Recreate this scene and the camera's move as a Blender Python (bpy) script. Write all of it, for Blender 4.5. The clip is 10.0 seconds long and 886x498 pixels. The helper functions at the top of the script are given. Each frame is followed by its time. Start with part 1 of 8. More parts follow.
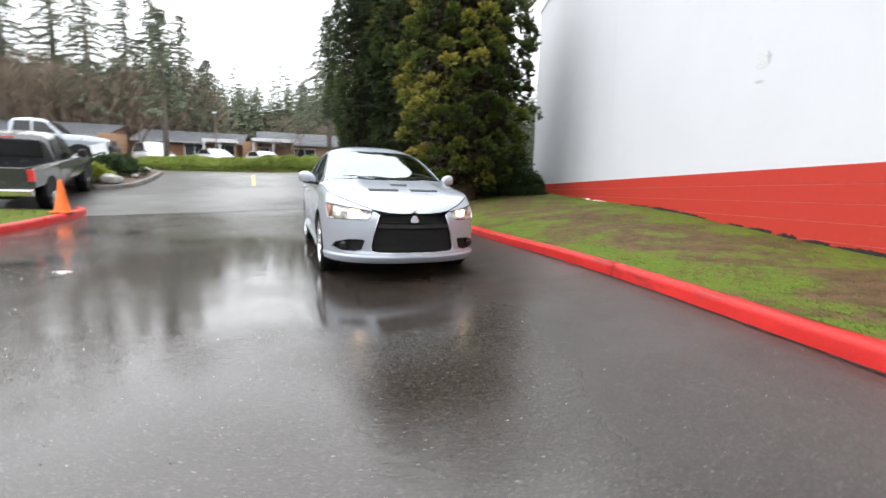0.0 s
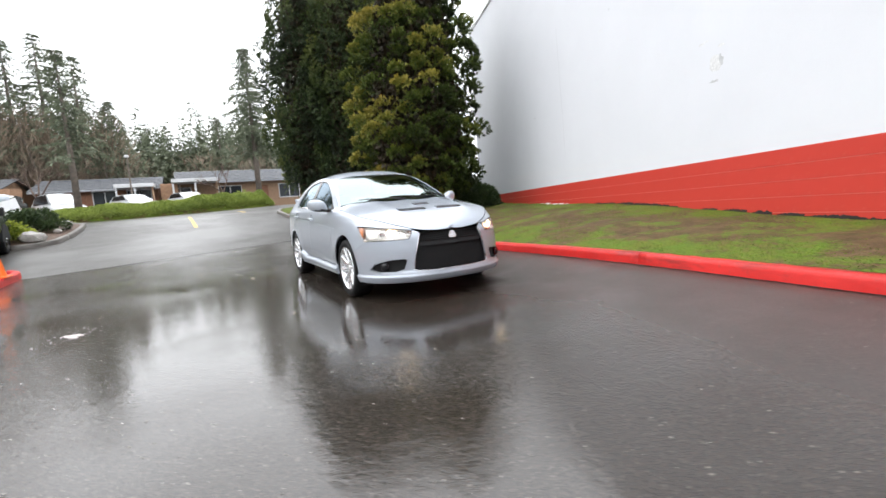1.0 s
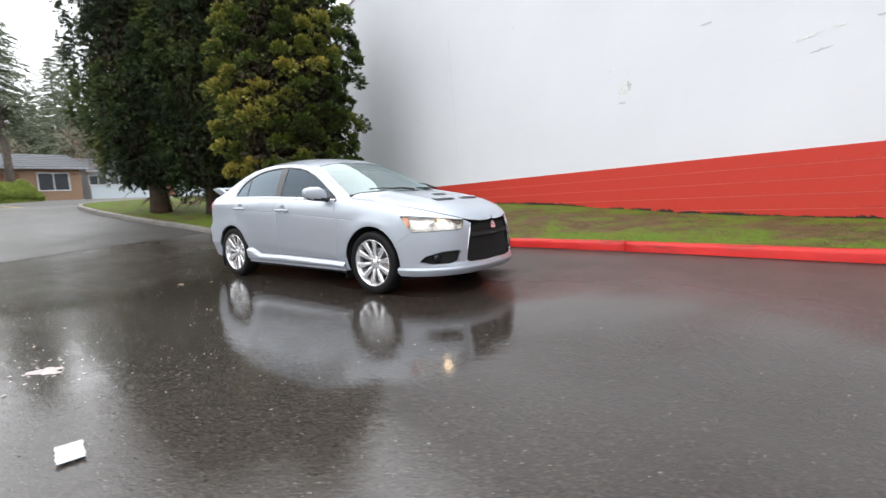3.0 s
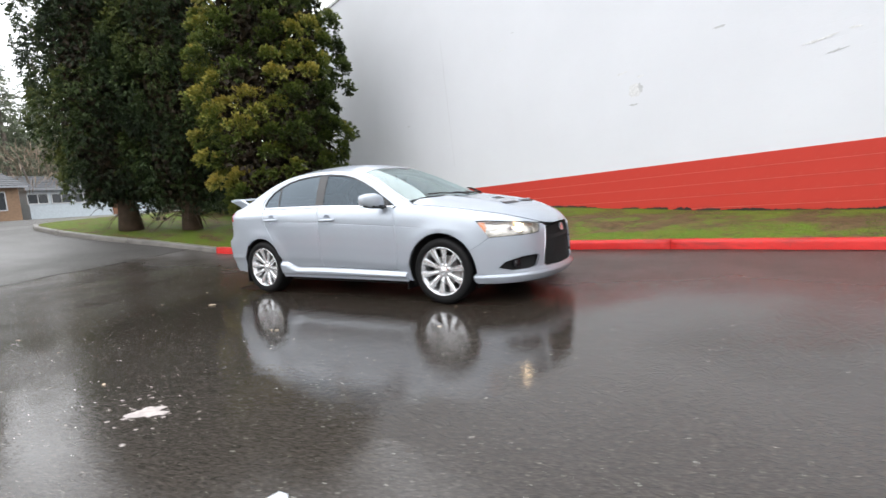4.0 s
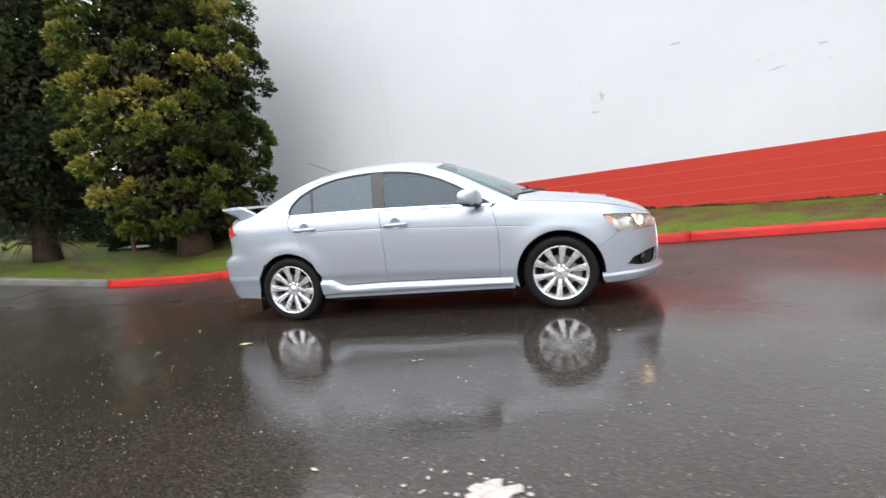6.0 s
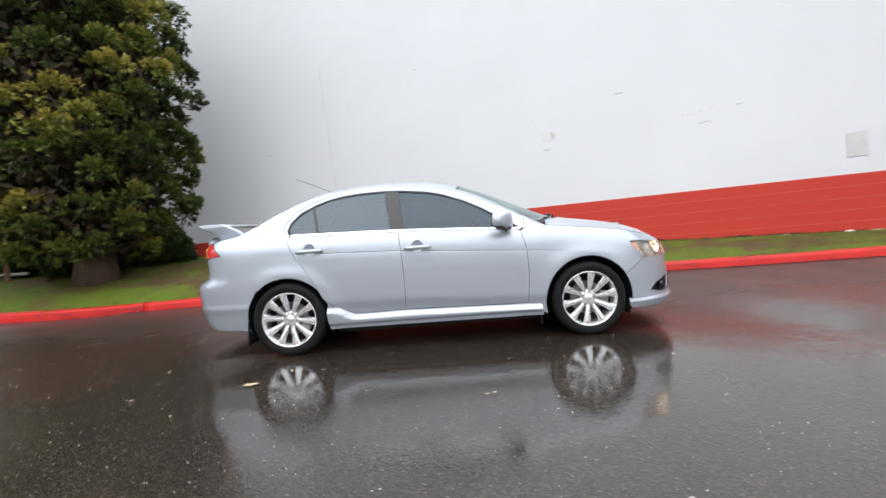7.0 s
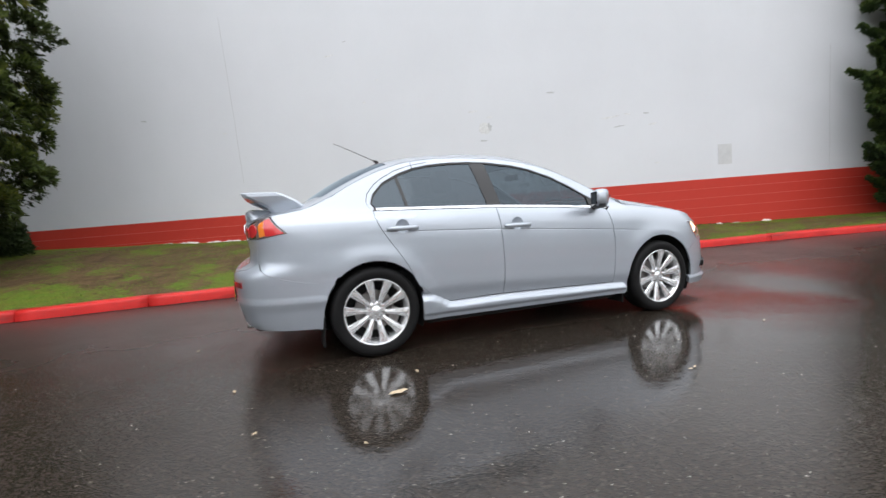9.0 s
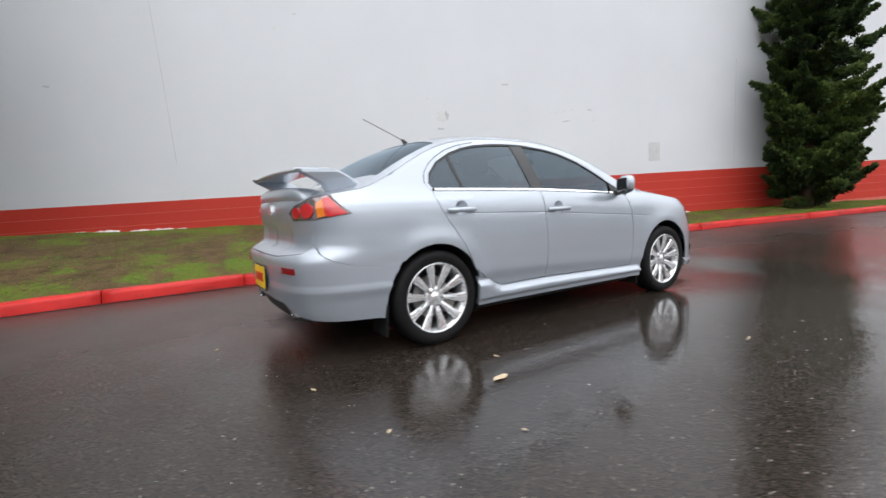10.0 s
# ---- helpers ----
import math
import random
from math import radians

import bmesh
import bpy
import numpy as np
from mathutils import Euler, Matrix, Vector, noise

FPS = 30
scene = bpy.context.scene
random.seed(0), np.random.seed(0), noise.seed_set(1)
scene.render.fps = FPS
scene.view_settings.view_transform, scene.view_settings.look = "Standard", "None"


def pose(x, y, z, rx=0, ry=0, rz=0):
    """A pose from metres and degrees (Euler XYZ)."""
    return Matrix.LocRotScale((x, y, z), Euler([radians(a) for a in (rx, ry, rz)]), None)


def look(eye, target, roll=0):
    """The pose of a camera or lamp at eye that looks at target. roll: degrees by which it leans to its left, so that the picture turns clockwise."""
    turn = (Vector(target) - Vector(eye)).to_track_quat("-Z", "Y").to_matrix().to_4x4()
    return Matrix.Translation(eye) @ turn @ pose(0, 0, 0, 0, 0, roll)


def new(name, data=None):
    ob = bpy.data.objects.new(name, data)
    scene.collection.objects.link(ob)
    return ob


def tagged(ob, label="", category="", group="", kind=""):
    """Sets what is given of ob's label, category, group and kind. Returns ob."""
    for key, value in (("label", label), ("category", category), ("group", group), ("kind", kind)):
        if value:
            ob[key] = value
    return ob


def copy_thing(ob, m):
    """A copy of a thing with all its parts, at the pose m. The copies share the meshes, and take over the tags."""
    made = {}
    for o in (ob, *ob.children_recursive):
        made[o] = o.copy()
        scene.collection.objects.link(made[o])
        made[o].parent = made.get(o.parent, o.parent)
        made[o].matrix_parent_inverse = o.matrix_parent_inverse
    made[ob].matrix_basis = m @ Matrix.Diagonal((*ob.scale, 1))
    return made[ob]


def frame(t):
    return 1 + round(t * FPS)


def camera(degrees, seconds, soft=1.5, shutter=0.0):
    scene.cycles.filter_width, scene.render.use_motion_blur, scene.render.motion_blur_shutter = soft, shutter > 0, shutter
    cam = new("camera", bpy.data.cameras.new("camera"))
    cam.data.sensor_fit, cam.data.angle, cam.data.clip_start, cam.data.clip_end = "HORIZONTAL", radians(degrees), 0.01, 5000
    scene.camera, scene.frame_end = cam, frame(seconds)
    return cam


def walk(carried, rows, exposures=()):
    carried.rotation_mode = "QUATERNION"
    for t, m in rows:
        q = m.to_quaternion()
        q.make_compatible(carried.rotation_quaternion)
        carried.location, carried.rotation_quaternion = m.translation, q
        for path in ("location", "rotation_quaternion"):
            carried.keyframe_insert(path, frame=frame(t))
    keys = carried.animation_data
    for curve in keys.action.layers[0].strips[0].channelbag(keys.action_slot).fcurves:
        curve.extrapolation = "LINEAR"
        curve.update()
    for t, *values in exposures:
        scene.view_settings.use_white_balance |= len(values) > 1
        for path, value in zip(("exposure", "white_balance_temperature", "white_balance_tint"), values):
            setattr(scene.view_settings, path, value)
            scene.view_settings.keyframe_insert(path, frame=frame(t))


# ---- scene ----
cam = camera(87.9, 10.0, shutter=0.5)
PATH = [
    (0, (6.747, -1.326, 1.062), (4.888, -0.648, 0.767), 1.6),
    (0.5, (6.671, -1.858, 1.057), (4.9, -0.966, 0.797), -2.3),
    (1, (6.372, -2.38, 1.024), (4.628, -1.425, 0.808), -4.3),
    (1.5, (6.032, -2.925, 1.005), (4.405, -1.769, 0.876), -1.3),
    (2, (5.573, -3.36, 1.017), (4.054, -2.076, 0.804), -2.0),
    (2.5, (5.154, -3.74, 1.005), (3.776, -2.303, 0.813), -2.7),
    (2.7, (4.979, -3.924, 1.014), (3.69, -2.412, 0.785), -2.4),
    (4, (3.645, -4.612, 1.049), (2.607, -2.918, 0.822), -4.3),
    (4.5, (3.061, -4.776, 1.057), (2.099, -3.037, 0.832), -4.2),
    (5, (2.47, -4.928, 1.047), (1.752, -3.069, 0.881), -5.3),
    (5.5, (1.864, -4.982, 1.053), (1.275, -3.082, 0.844), -6.2),
    (6.8, (0.316, -4.878, 1.064), (0.196, -2.887, 0.924), -4.5),
    (7, (0.097, -4.849, 1.043), (0.084, -2.852, 0.946), -4.2),
    (7.5, (-0.459, -4.705, 1.012), (-0.227, -2.72, 0.939), -4.6),
    (8, (-0.977, -4.513, 1.032), (-0.594, -2.552, 0.95), -2.8),
    (8.5, (-1.521, -4.319, 1.005), (-0.902, -2.423, 0.864), -4.5),
    (9, (-1.998, -4.07, 1.007), (-1.296, -2.204, 0.85), -3.1),
    (9.5, (-2.495, -3.818, 0.995), (-1.545, -2.067, 0.819), -2.7),
    (10, (-2.927, -3.474, 0.979), (-1.857, -1.797, 0.77), -2.3),
]
walk(cam, [(t, look(eye, target, roll)) for t, eye, target, roll in PATH], [(0, 0.46), (1, 0.46), (2.5, 0.28), (4.5, 0.33), (7, 0.26), (8, 0.10), (8.5, 0.02), (10, 0.0)])

# world: bright overcast sky, a wide soft sun behind the cloud
world = bpy.data.worlds.new("overcast")
scene.world = world
world.use_nodes = True
wn, wl = world.node_tree.nodes, world.node_tree.links
sky = wn.new("ShaderNodeTexSky")
sky.sky_type, sky.sun_disc = "NISHITA", False
sky.sun_elevation, sky.sun_rotation = radians(56), radians(208)
sky.air_density, sky.dust_density = 1.0, 4.0
veil = wn.new("ShaderNodeMix")
veil.data_type = "RGBA"
veil.inputs["Factor"].default_value = 0.93
veil.inputs["B"].default_value = (19.3, 19.7, 20.4, 1)
wl.new(sky.outputs[0], veil.inputs["A"])
# an overcast sky is brighter overhead than at the horizon
where = wn.new("ShaderNodeTexCoord")
axes = wn.new("ShaderNodeSeparateXYZ")
wl.new(where.outputs["Generated"], axes.inputs[0])
lift = wn.new("ShaderNodeMapRange")
for key, value in (("From Min", 0.0), ("From Max", 1.0), ("To Min", 0.64), ("To Max", 1.06)):
    lift.inputs[key].default_value = value
wl.new(axes.outputs["Z"], lift.inputs["Value"])
graded = wn.new("ShaderNodeVectorMath")
graded.operation = "SCALE"
wl.new(veil.outputs["Result"], graded.inputs[0])
# and brighter on the side where the sun stands behind the cloud
SUN_FROM = Vector((-16, -30, 50)).normalized()
toward = wn.new("ShaderNodeVectorMath")
toward.operation = "DOT_PRODUCT"
wl.new(where.outputs["Generated"], toward.inputs[0])
toward.inputs[1].default_value = SUN_FROM
glow = wn.new("ShaderNodeMapRange")
for key, value in (("From Min", -0.2), ("From Max", 1.0), ("To Min", 0.97), ("To Max", 1.16)):
    glow.inputs[key].default_value = value
wl.new(toward.outputs["Value"], glow.inputs["Value"])
both = wn.new("ShaderNodeMath")
both.operation = "MULTIPLY"
wl.new(lift.outputs[0], both.inputs[0])
wl.new(glow.outputs[0], both.inputs[1])
wl.new(both.outputs[0], graded.inputs["Scale"])
wl.new(graded.outputs[0], wn["Background"].inputs["Color"])
wn["Background"].inputs["Strength"].default_value = 0.12

sun_data = bpy.data.lights.new("sun", "SUN")
sun_data.energy, sun_data.angle, sun_data.color = 0.35, radians(60), (1.0, 0.98, 0.95)
sun = new("sun", sun_data)
sun.matrix_world = look(tuple(SUN_FROM * 60), (0, 0, 0))


# ---- materials ----
def node(nt, kind, **inputs):
    n = nt.nodes.new(kind)
    for key, value in inputs.items():
        n.inputs[key.replace("_", " ")].default_value = value
    return n


def blank(name):
    m = bpy.data.materials.new(name)
    m.use_nodes = True
    nt = m.node_tree
    return m, nt, nt.nodes["Principled BSDF"]


def rgba(c):
    return (c[0], c[1], c[2], 1.0)


def noise_tex(nt, scale, detail=4.0, rough=0.55, coord="Object"):
    tc = nt.nodes.new("ShaderNodeTexCoord")
    n = node(nt, "ShaderNodeTexNoise", Scale=scale, Detail=detail, Roughness=rough)
    nt.links.new(tc.outputs[coord], n.inputs["Vector"])
    return n.outputs["Fac"]


def ramp(nt, fac, stops):
    r = nt.nodes.new("ShaderNodeValToRGB")
    e = r.color_ramp.elements
    while len(e) < len(stops):
        e.new(0.5)
    for el, (pos, col) in zip(e, stops):
        el.position, el.color = pos, rgba(col) if len(col) == 3 else col
    nt.links.new(fac, r.inputs["Fac"])
    return r.outputs["Color"]


def mix(nt, fac, a, b):
    m = nt.nodes.new("ShaderNodeMix")
    m.data_type = "RGBA"
    for sock, v in ((m.inputs["Factor"], fac), (m.inputs["A"], a), (m.inputs["B"], b)):
        if isinstance(v, (int, float)):
            sock.default_value = v
        elif isinstance(v, tuple):
            sock.default_value = rgba(v)
        else:
            nt.links.new(v, sock)
    return m.outputs["Result"]


def maths(nt, op, a, b=0.0, c=0.0):
    m = nt.nodes.new("ShaderNodeMath")
    m.operation = op
    for sock, v in zip(m.inputs, (a, b, c)):
        if isinstance(v, (int, float)):
            sock.default_value = v
        else:
            nt.links.new(v, sock)
    return m.outputs[0]


def bump(nt, height, strength, dist=0.01, after=None):
    b = node(nt, "ShaderNodeBump", Strength=strength, Distance=dist)
    nt.links.new(height, b.inputs["Height"])
    if after:
        nt.links.new(after, b.inputs["Normal"])
    return b.outputs["Normal"]


def plain(name, colour, rough=0.5, metal=0.0, var=0.15, scale=6.0, fine=80.0, relief=0.15, emit=0.0, ecol=None, **extra):
    """A surface with two scales of variation: broad stains and fine grain."""
    m, nt, p = blank(name)
    a = noise_tex(nt, scale, 5)
    b = noise_tex(nt, fine, 3)
    lo = tuple(max(0, c * (1 - var)) for c in colour)
    hi = tuple(min(1, c * (1 + var)) for c in colour)
    col = ramp(nt, a, [(0.3, lo), (0.7, hi)])
    nt.links.new(col, p.inputs["Base Color"])
    p.inputs["Metallic"].default_value = metal
    r = maths(nt, "MULTIPLY_ADD", a, 0.16, rough - 0.08)
    nt.links.new(r, p.inputs["Roughness"])
    if relief:
        nt.links.new(bump(nt, b, relief, 0.004), p.inputs["Normal"])
    for key, value in extra.items():
        p.inputs[key.replace("_", " ")].default_value = value
    if emit:
        p.inputs["Emission Color"].default_value = rgba(ecol or colour)
        p.inputs["Emission Strength"].default_value = emit
    return m


def wet_asphalt():
    m, nt, p = blank("wet_asphalt")
    tc = nt.nodes.new("ShaderNodeTexCoord")
    grit = node(nt, "ShaderNodeTexVoronoi", Scale=70.0)
    nt.links.new(tc.outputs["Object"], grit.inputs["Vector"])
    grit2 = noise_tex(nt, 90, 3, 0.75)
    broad = noise_tex(nt, 0.22, 3, 0.6)
    mid = noise_tex(nt, 1.6, 4)
    speck = node(nt, "ShaderNodeTexVoronoi", Scale=34.0)
    nt.links.new(tc.outputs["Object"], speck.inputs["Vector"])
    sep = nt.nodes.new("ShaderNodeSeparateColor")
    nt.links.new(speck.outputs["Color"], sep.inputs[0])
    pick = maths(nt, "GREATER_THAN", sep.outputs[0], 0.82)
    near = maths(nt, "LESS_THAN", speck.outputs["Distance"], maths(nt, "MULTIPLY", sep.outputs[1], 0.22))
    stone = maths(nt, "MULTIPLY", pick, near)
    # the stones of the paving: mostly dark and brown, some pale
    agg = node(nt, "ShaderNodeTexVoronoi", Scale=120.0)
    nt.links.new(tc.outputs["Object"], agg.inputs["Vector"])
    lot = nt.nodes.new("ShaderNodeSeparateColor")
    nt.links.new(agg.outputs["Color"], lot.inputs[0])
    base = ramp(nt, lot.outputs[0], [(0.0, (0.008, 0.0062, 0.005)), (0.6, (0.026, 0.020, 0.015)), (0.86, (0.038, 0.030, 0.024)), (0.96, (0.055, 0.045, 0.037)), (1.0, (0.095, 0.080, 0.068))])
    base = mix(nt, maths(nt, "MULTIPLY", mid, 0.45), base, (0.026, 0.020, 0.0155))
    base = mix(nt, maths(nt, "MULTIPLY", stone, 0.75), base, (0.22, 0.20, 0.175))
    # pools of standing water between slightly drier, grainy ground
    pool = ramp(nt, broad, [(0.42, (0, 0, 0)), (0.58, (1, 1, 1))])
    dry = maths(nt, "SUBTRACT", 1.0, pool)
    p.inputs["Roughness"].default_value = 0.5
    p.inputs["IOR"].default_value = 1.45
    p.inputs["Specular IOR Level"].default_value = 0.06
    # the rise towards the kerb drains and stays duller
    spot = nt.nodes.new("ShaderNodeSeparateXYZ")
    nt.links.new(tc.outputs["Object"], spot.inputs[0])
    bank = nt.nodes.new("ShaderNodeClamp")
    shift = maths(nt, "MULTIPLY", maths(nt, "MAXIMUM", maths(nt, "SUBTRACT", spot.outputs["X"], 3.0), 0.0), 0.22)
    edge_in = maths(nt, "ADD", maths(nt, "ADD", spot.outputs["Y"], shift), maths(nt, "MULTIPLY", mid, 1.2))
    nt.links.new(maths(nt, "MULTIPLY_ADD", edge_in, 0.6, -0.25), bank.inputs["Value"])
    coarse = nt.nodes.new("ShaderNodeClamp")
    nt.links.new(maths(nt, "MULTIPLY_ADD", edge_in, 0.42, 0.30), coarse.inputs["Value"])
    # a higher, better drained patch of open-grained paving
    far_x = maths(nt, "POWER", maths(nt, "MULTIPLY", maths(nt, "SUBTRACT", spot.outputs["X"], 2.0), 0.42), 2.0)
    far_y = maths(nt, "POWER", maths(nt, "MULTIPLY", maths(nt, "ADD", spot.outputs["Y"], 2.8), 0.72), 2.0)
    hump = nt.nodes.new("ShaderNodeClamp")
    nt.links.new(maths(nt, "MULTIPLY", maths(nt, "SUBTRACT", maths(nt, "ADD", mid, 0.75), maths(nt, "ADD", far_x, far_y)), 1.6), hump.inputs["Value"])
    scab = hump.outputs[0]
    wet = maths(nt, "MULTIPLY_ADD", maths(nt, "MULTIPLY", dry, mid), -0.55, 1.0)
    # the ground the parked car covers has stayed dry
    cover = []
    for axis, reach in (("X", 2.15), ("Y", 0.86)):
        c = nt.nodes.new("ShaderNodeClamp")
        gap = maths(nt, "SUBTRACT", maths(nt, "MULTIPLY_ADD", mid, 0.3, reach - 0.15), maths(nt, "ABSOLUTE", spot.outputs[axis]))
        nt.links.new(maths(nt, "MULTIPLY", gap, 5.0), c.inputs["Value"])
        cover.append(c.outputs[0])
    sheltered = maths(nt, "MULTIPLY", cover[0], cover[1])
    film_ = maths(nt, "MULTIPLY", wet, maths(nt, "MULTIPLY_ADD", bank.outputs[0], -0.10, 1.0))
    nt.links.new(maths(nt, "MULTIPLY", film_, maths(nt, "MULTIPLY_ADD", sheltered, -0.88, 1.0)), p.inputs["Coat Weight"])
    p.inputs["Coat IOR"].default_value = 1.60
    # the older, coarser paving of the drive begins at a joint beyond the lawn's corner
    xyz = nt.nodes.new("ShaderNodeSeparateXYZ")
    nt.links.new(tc.outputs["Object"], xyz.inputs[0])
    past = maths(nt, "SUBTRACT", maths(nt, "MULTIPLY_ADD", xyz.outputs["Y"], -0.3, -7.6), xyz.outputs["X"])
    old = nt.nodes.new("ShaderNodeClamp")
    nt.links.new(maths(nt, "MULTIPLY", past, 9.0), old.inputs["Value"])
    nt.links.new(maths(nt, "ADD", maths(nt, "MULTIPLY_ADD", dry, 0.05, 0.02), maths(nt, "ADD", maths(nt, "MULTIPLY", old.outputs[0], 0.36), maths(nt, "ADD", maths(nt, "MULTIPLY", coarse.outputs[0], 0.30), maths(nt, "MULTIPLY", scab, 0.02)))), p.inputs["Coat Roughness"])
    worn = ramp(nt, lot.outputs[0], [(0.0, (0.018, 0.016, 0.014)), (0.7, (0.038, 0.035, 0.031)), (1.0, (0.09, 0.082, 0.074))])
    damp = ramp(nt, lot.outputs[0], [(0.0, (0.040, 0.036, 0.032)), (0.7, (0.074, 0.067, 0.061)), (1.0, (0.12, 0.108, 0.098))])
    base = mix(nt, maths(nt, "MAXIMUM", maths(nt, "MULTIPLY", bank.outputs[0], 0.28), maths(nt, "MULTIPLY", scab, 0.24)), base, damp)
    nt.links.new(mix(nt, old.outputs[0], base, worn), p.inputs["Base Color"])
    h = maths(nt, "ADD", agg.outputs["Distance"], maths(nt, "MULTIPLY", grit2, 0.5))
    nt.links.new(bump(nt, h, 0.5, 0.004), p.inputs["Normal"])
    # proud stones catch the light through the film of water
    dome = maths(nt, "MULTIPLY", stone, maths(nt, "SUBTRACT", 0.3, speck.outputs["Distance"]))
    cb = node(nt, "ShaderNodeBump", Distance=0.003)
    nt.links.new(maths(nt, "MULTIPLY_ADD", dome, 4.0, h), cb.inputs["Height"])
    nt.links.new(maths(nt, "MULTIPLY_ADD", dry, 0.26, 0.04), cb.inputs["Strength"])
    wave = noise_tex(nt, 4.0, 2)
    ripple = noise_tex(nt, 21.0, 3, 0.6)
    rough_water = bump(nt, ripple, 0.16, 0.006, bump(nt, wave, 0.15, 0.014, cb.outputs["Normal"]))
    nt.links.new(rough_water, p.inputs["Coat Normal"])
    return m


def painted_wall(name, colour, var, brick_bump, stain):
    m, nt, p = blank(name)
    a = noise_tex(nt, 0.5, 5)
    b = noise_tex(nt, 9.0, 6, 0.65)
    c = noise_tex(nt, 140, 2)
    col = ramp(nt, a, [(0.3, tuple(k * (1 - var) for k in colour)), (0.7, colour)])
    col = mix(nt, maths(nt, "MULTIPLY", ramp(nt, b, [(0.60, (0, 0, 0)), (0.75, (1, 1, 1))]), 0.35), col, stain)
    # faint rain streaks run down the face
    run = nt.nodes.new("ShaderNodeTexCoord")
    tall = nt.nodes.new("ShaderNodeMapping")
    tall.inputs["Scale"].default_value = (1.7, 1.7, 0.30)
    nt.links.new(run.outputs["Object"], tall.inputs["Vector"])
    streak = node(nt, "ShaderNodeTexNoise", Scale=1.0, Detail=5.0, Roughness=0.6)
    nt.links.new(tall.outputs[0], streak.inputs["Vector"])
    col = mix(nt, maths(nt, "MULTIPLY", ramp(nt, streak.outputs["Fac"], [(0.45, (0, 0, 0)), (0.75, (1, 1, 1))]), 0.06), col, tuple(k * 0.82 for k in colour))
    nt.links.new(col, p.inputs["Base Color"])
    p.inputs["Roughness"].default_value = 0.6
    p.inputs["Specular IOR Level"].default_value = 0.25
    tc = nt.nodes.new("ShaderNodeTexCoord")
    br = node(nt, "ShaderNodeTexBrick", Scale=1.0, Mortar_Size=0.006, Mortar_Smooth=0.6, Brick_Width=0.4, Row_Height=0.2)
    br.inputs["Color1"].default_value = br.inputs["Color2"].default_value = (1, 1, 1, 1)
    br.inputs["Mortar"].default_value = (0, 0, 0, 1)
    mp = nt.nodes.new("ShaderNodeMapping")
    mp.inputs["Rotation"].default_value = (radians(90), 0, 0)
    nt.links.new(tc.outputs["Object"], mp.inputs["Vector"])
    nt.links.new(mp.outputs[0], br.inputs["Vector"])
    n1 = bump(nt, c, 0.25, 0.004)
    n2 = bump(nt, b, 0.25, 0.01, n1)
    nt.links.new(bump(nt, br.outputs["Color"], brick_bump, 0.004, n2), p.inputs["Normal"])
    return m


def foliage(name, dark, light, tip=None, tip_at=0.92, patch=0.9):
    m, nt, p = blank(name)
    geo = nt.nodes.new("ShaderNodeNewGeometry")
    n = ramp(nt, noise_tex(nt, patch, 3), [(0.3, (0, 0, 0)), (0.7, (1, 1, 1))])
    f = maths(nt, "ADD", maths(nt, "MULTIPLY", geo.outputs["Random Per Island"], 0.55), maths(nt, "MULTIPLY", n, 0.55))
    stops = [(0.22, dark), (0.70, light)]
    if tip:
        stops.append((tip_at, tip))
    nt.links.new(ramp(nt, f, stops), p.inputs["Base Color"])
    p.inputs["Roughness"].default_value = 0.55
    p.inputs["Specular IOR Level"].default_value = 0.3
    return m


def sprays(name, stops):
    """Leaves coloured by each leaf's tone: old growth in painted shade to fresh tips."""
    m, nt, p = blank(name)
    at = nt.nodes.new("ShaderNodeAttribute")
    at.attribute_name = "tone"
    geo = nt.nodes.new("ShaderNodeNewGeometry")
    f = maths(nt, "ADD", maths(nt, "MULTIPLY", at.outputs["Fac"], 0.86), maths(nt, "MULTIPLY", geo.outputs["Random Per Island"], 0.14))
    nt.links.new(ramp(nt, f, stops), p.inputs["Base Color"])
    p.inputs["Roughness"].default_value = 0.55
    p.inputs["Specular IOR Level"].default_value = 0.25
    return m


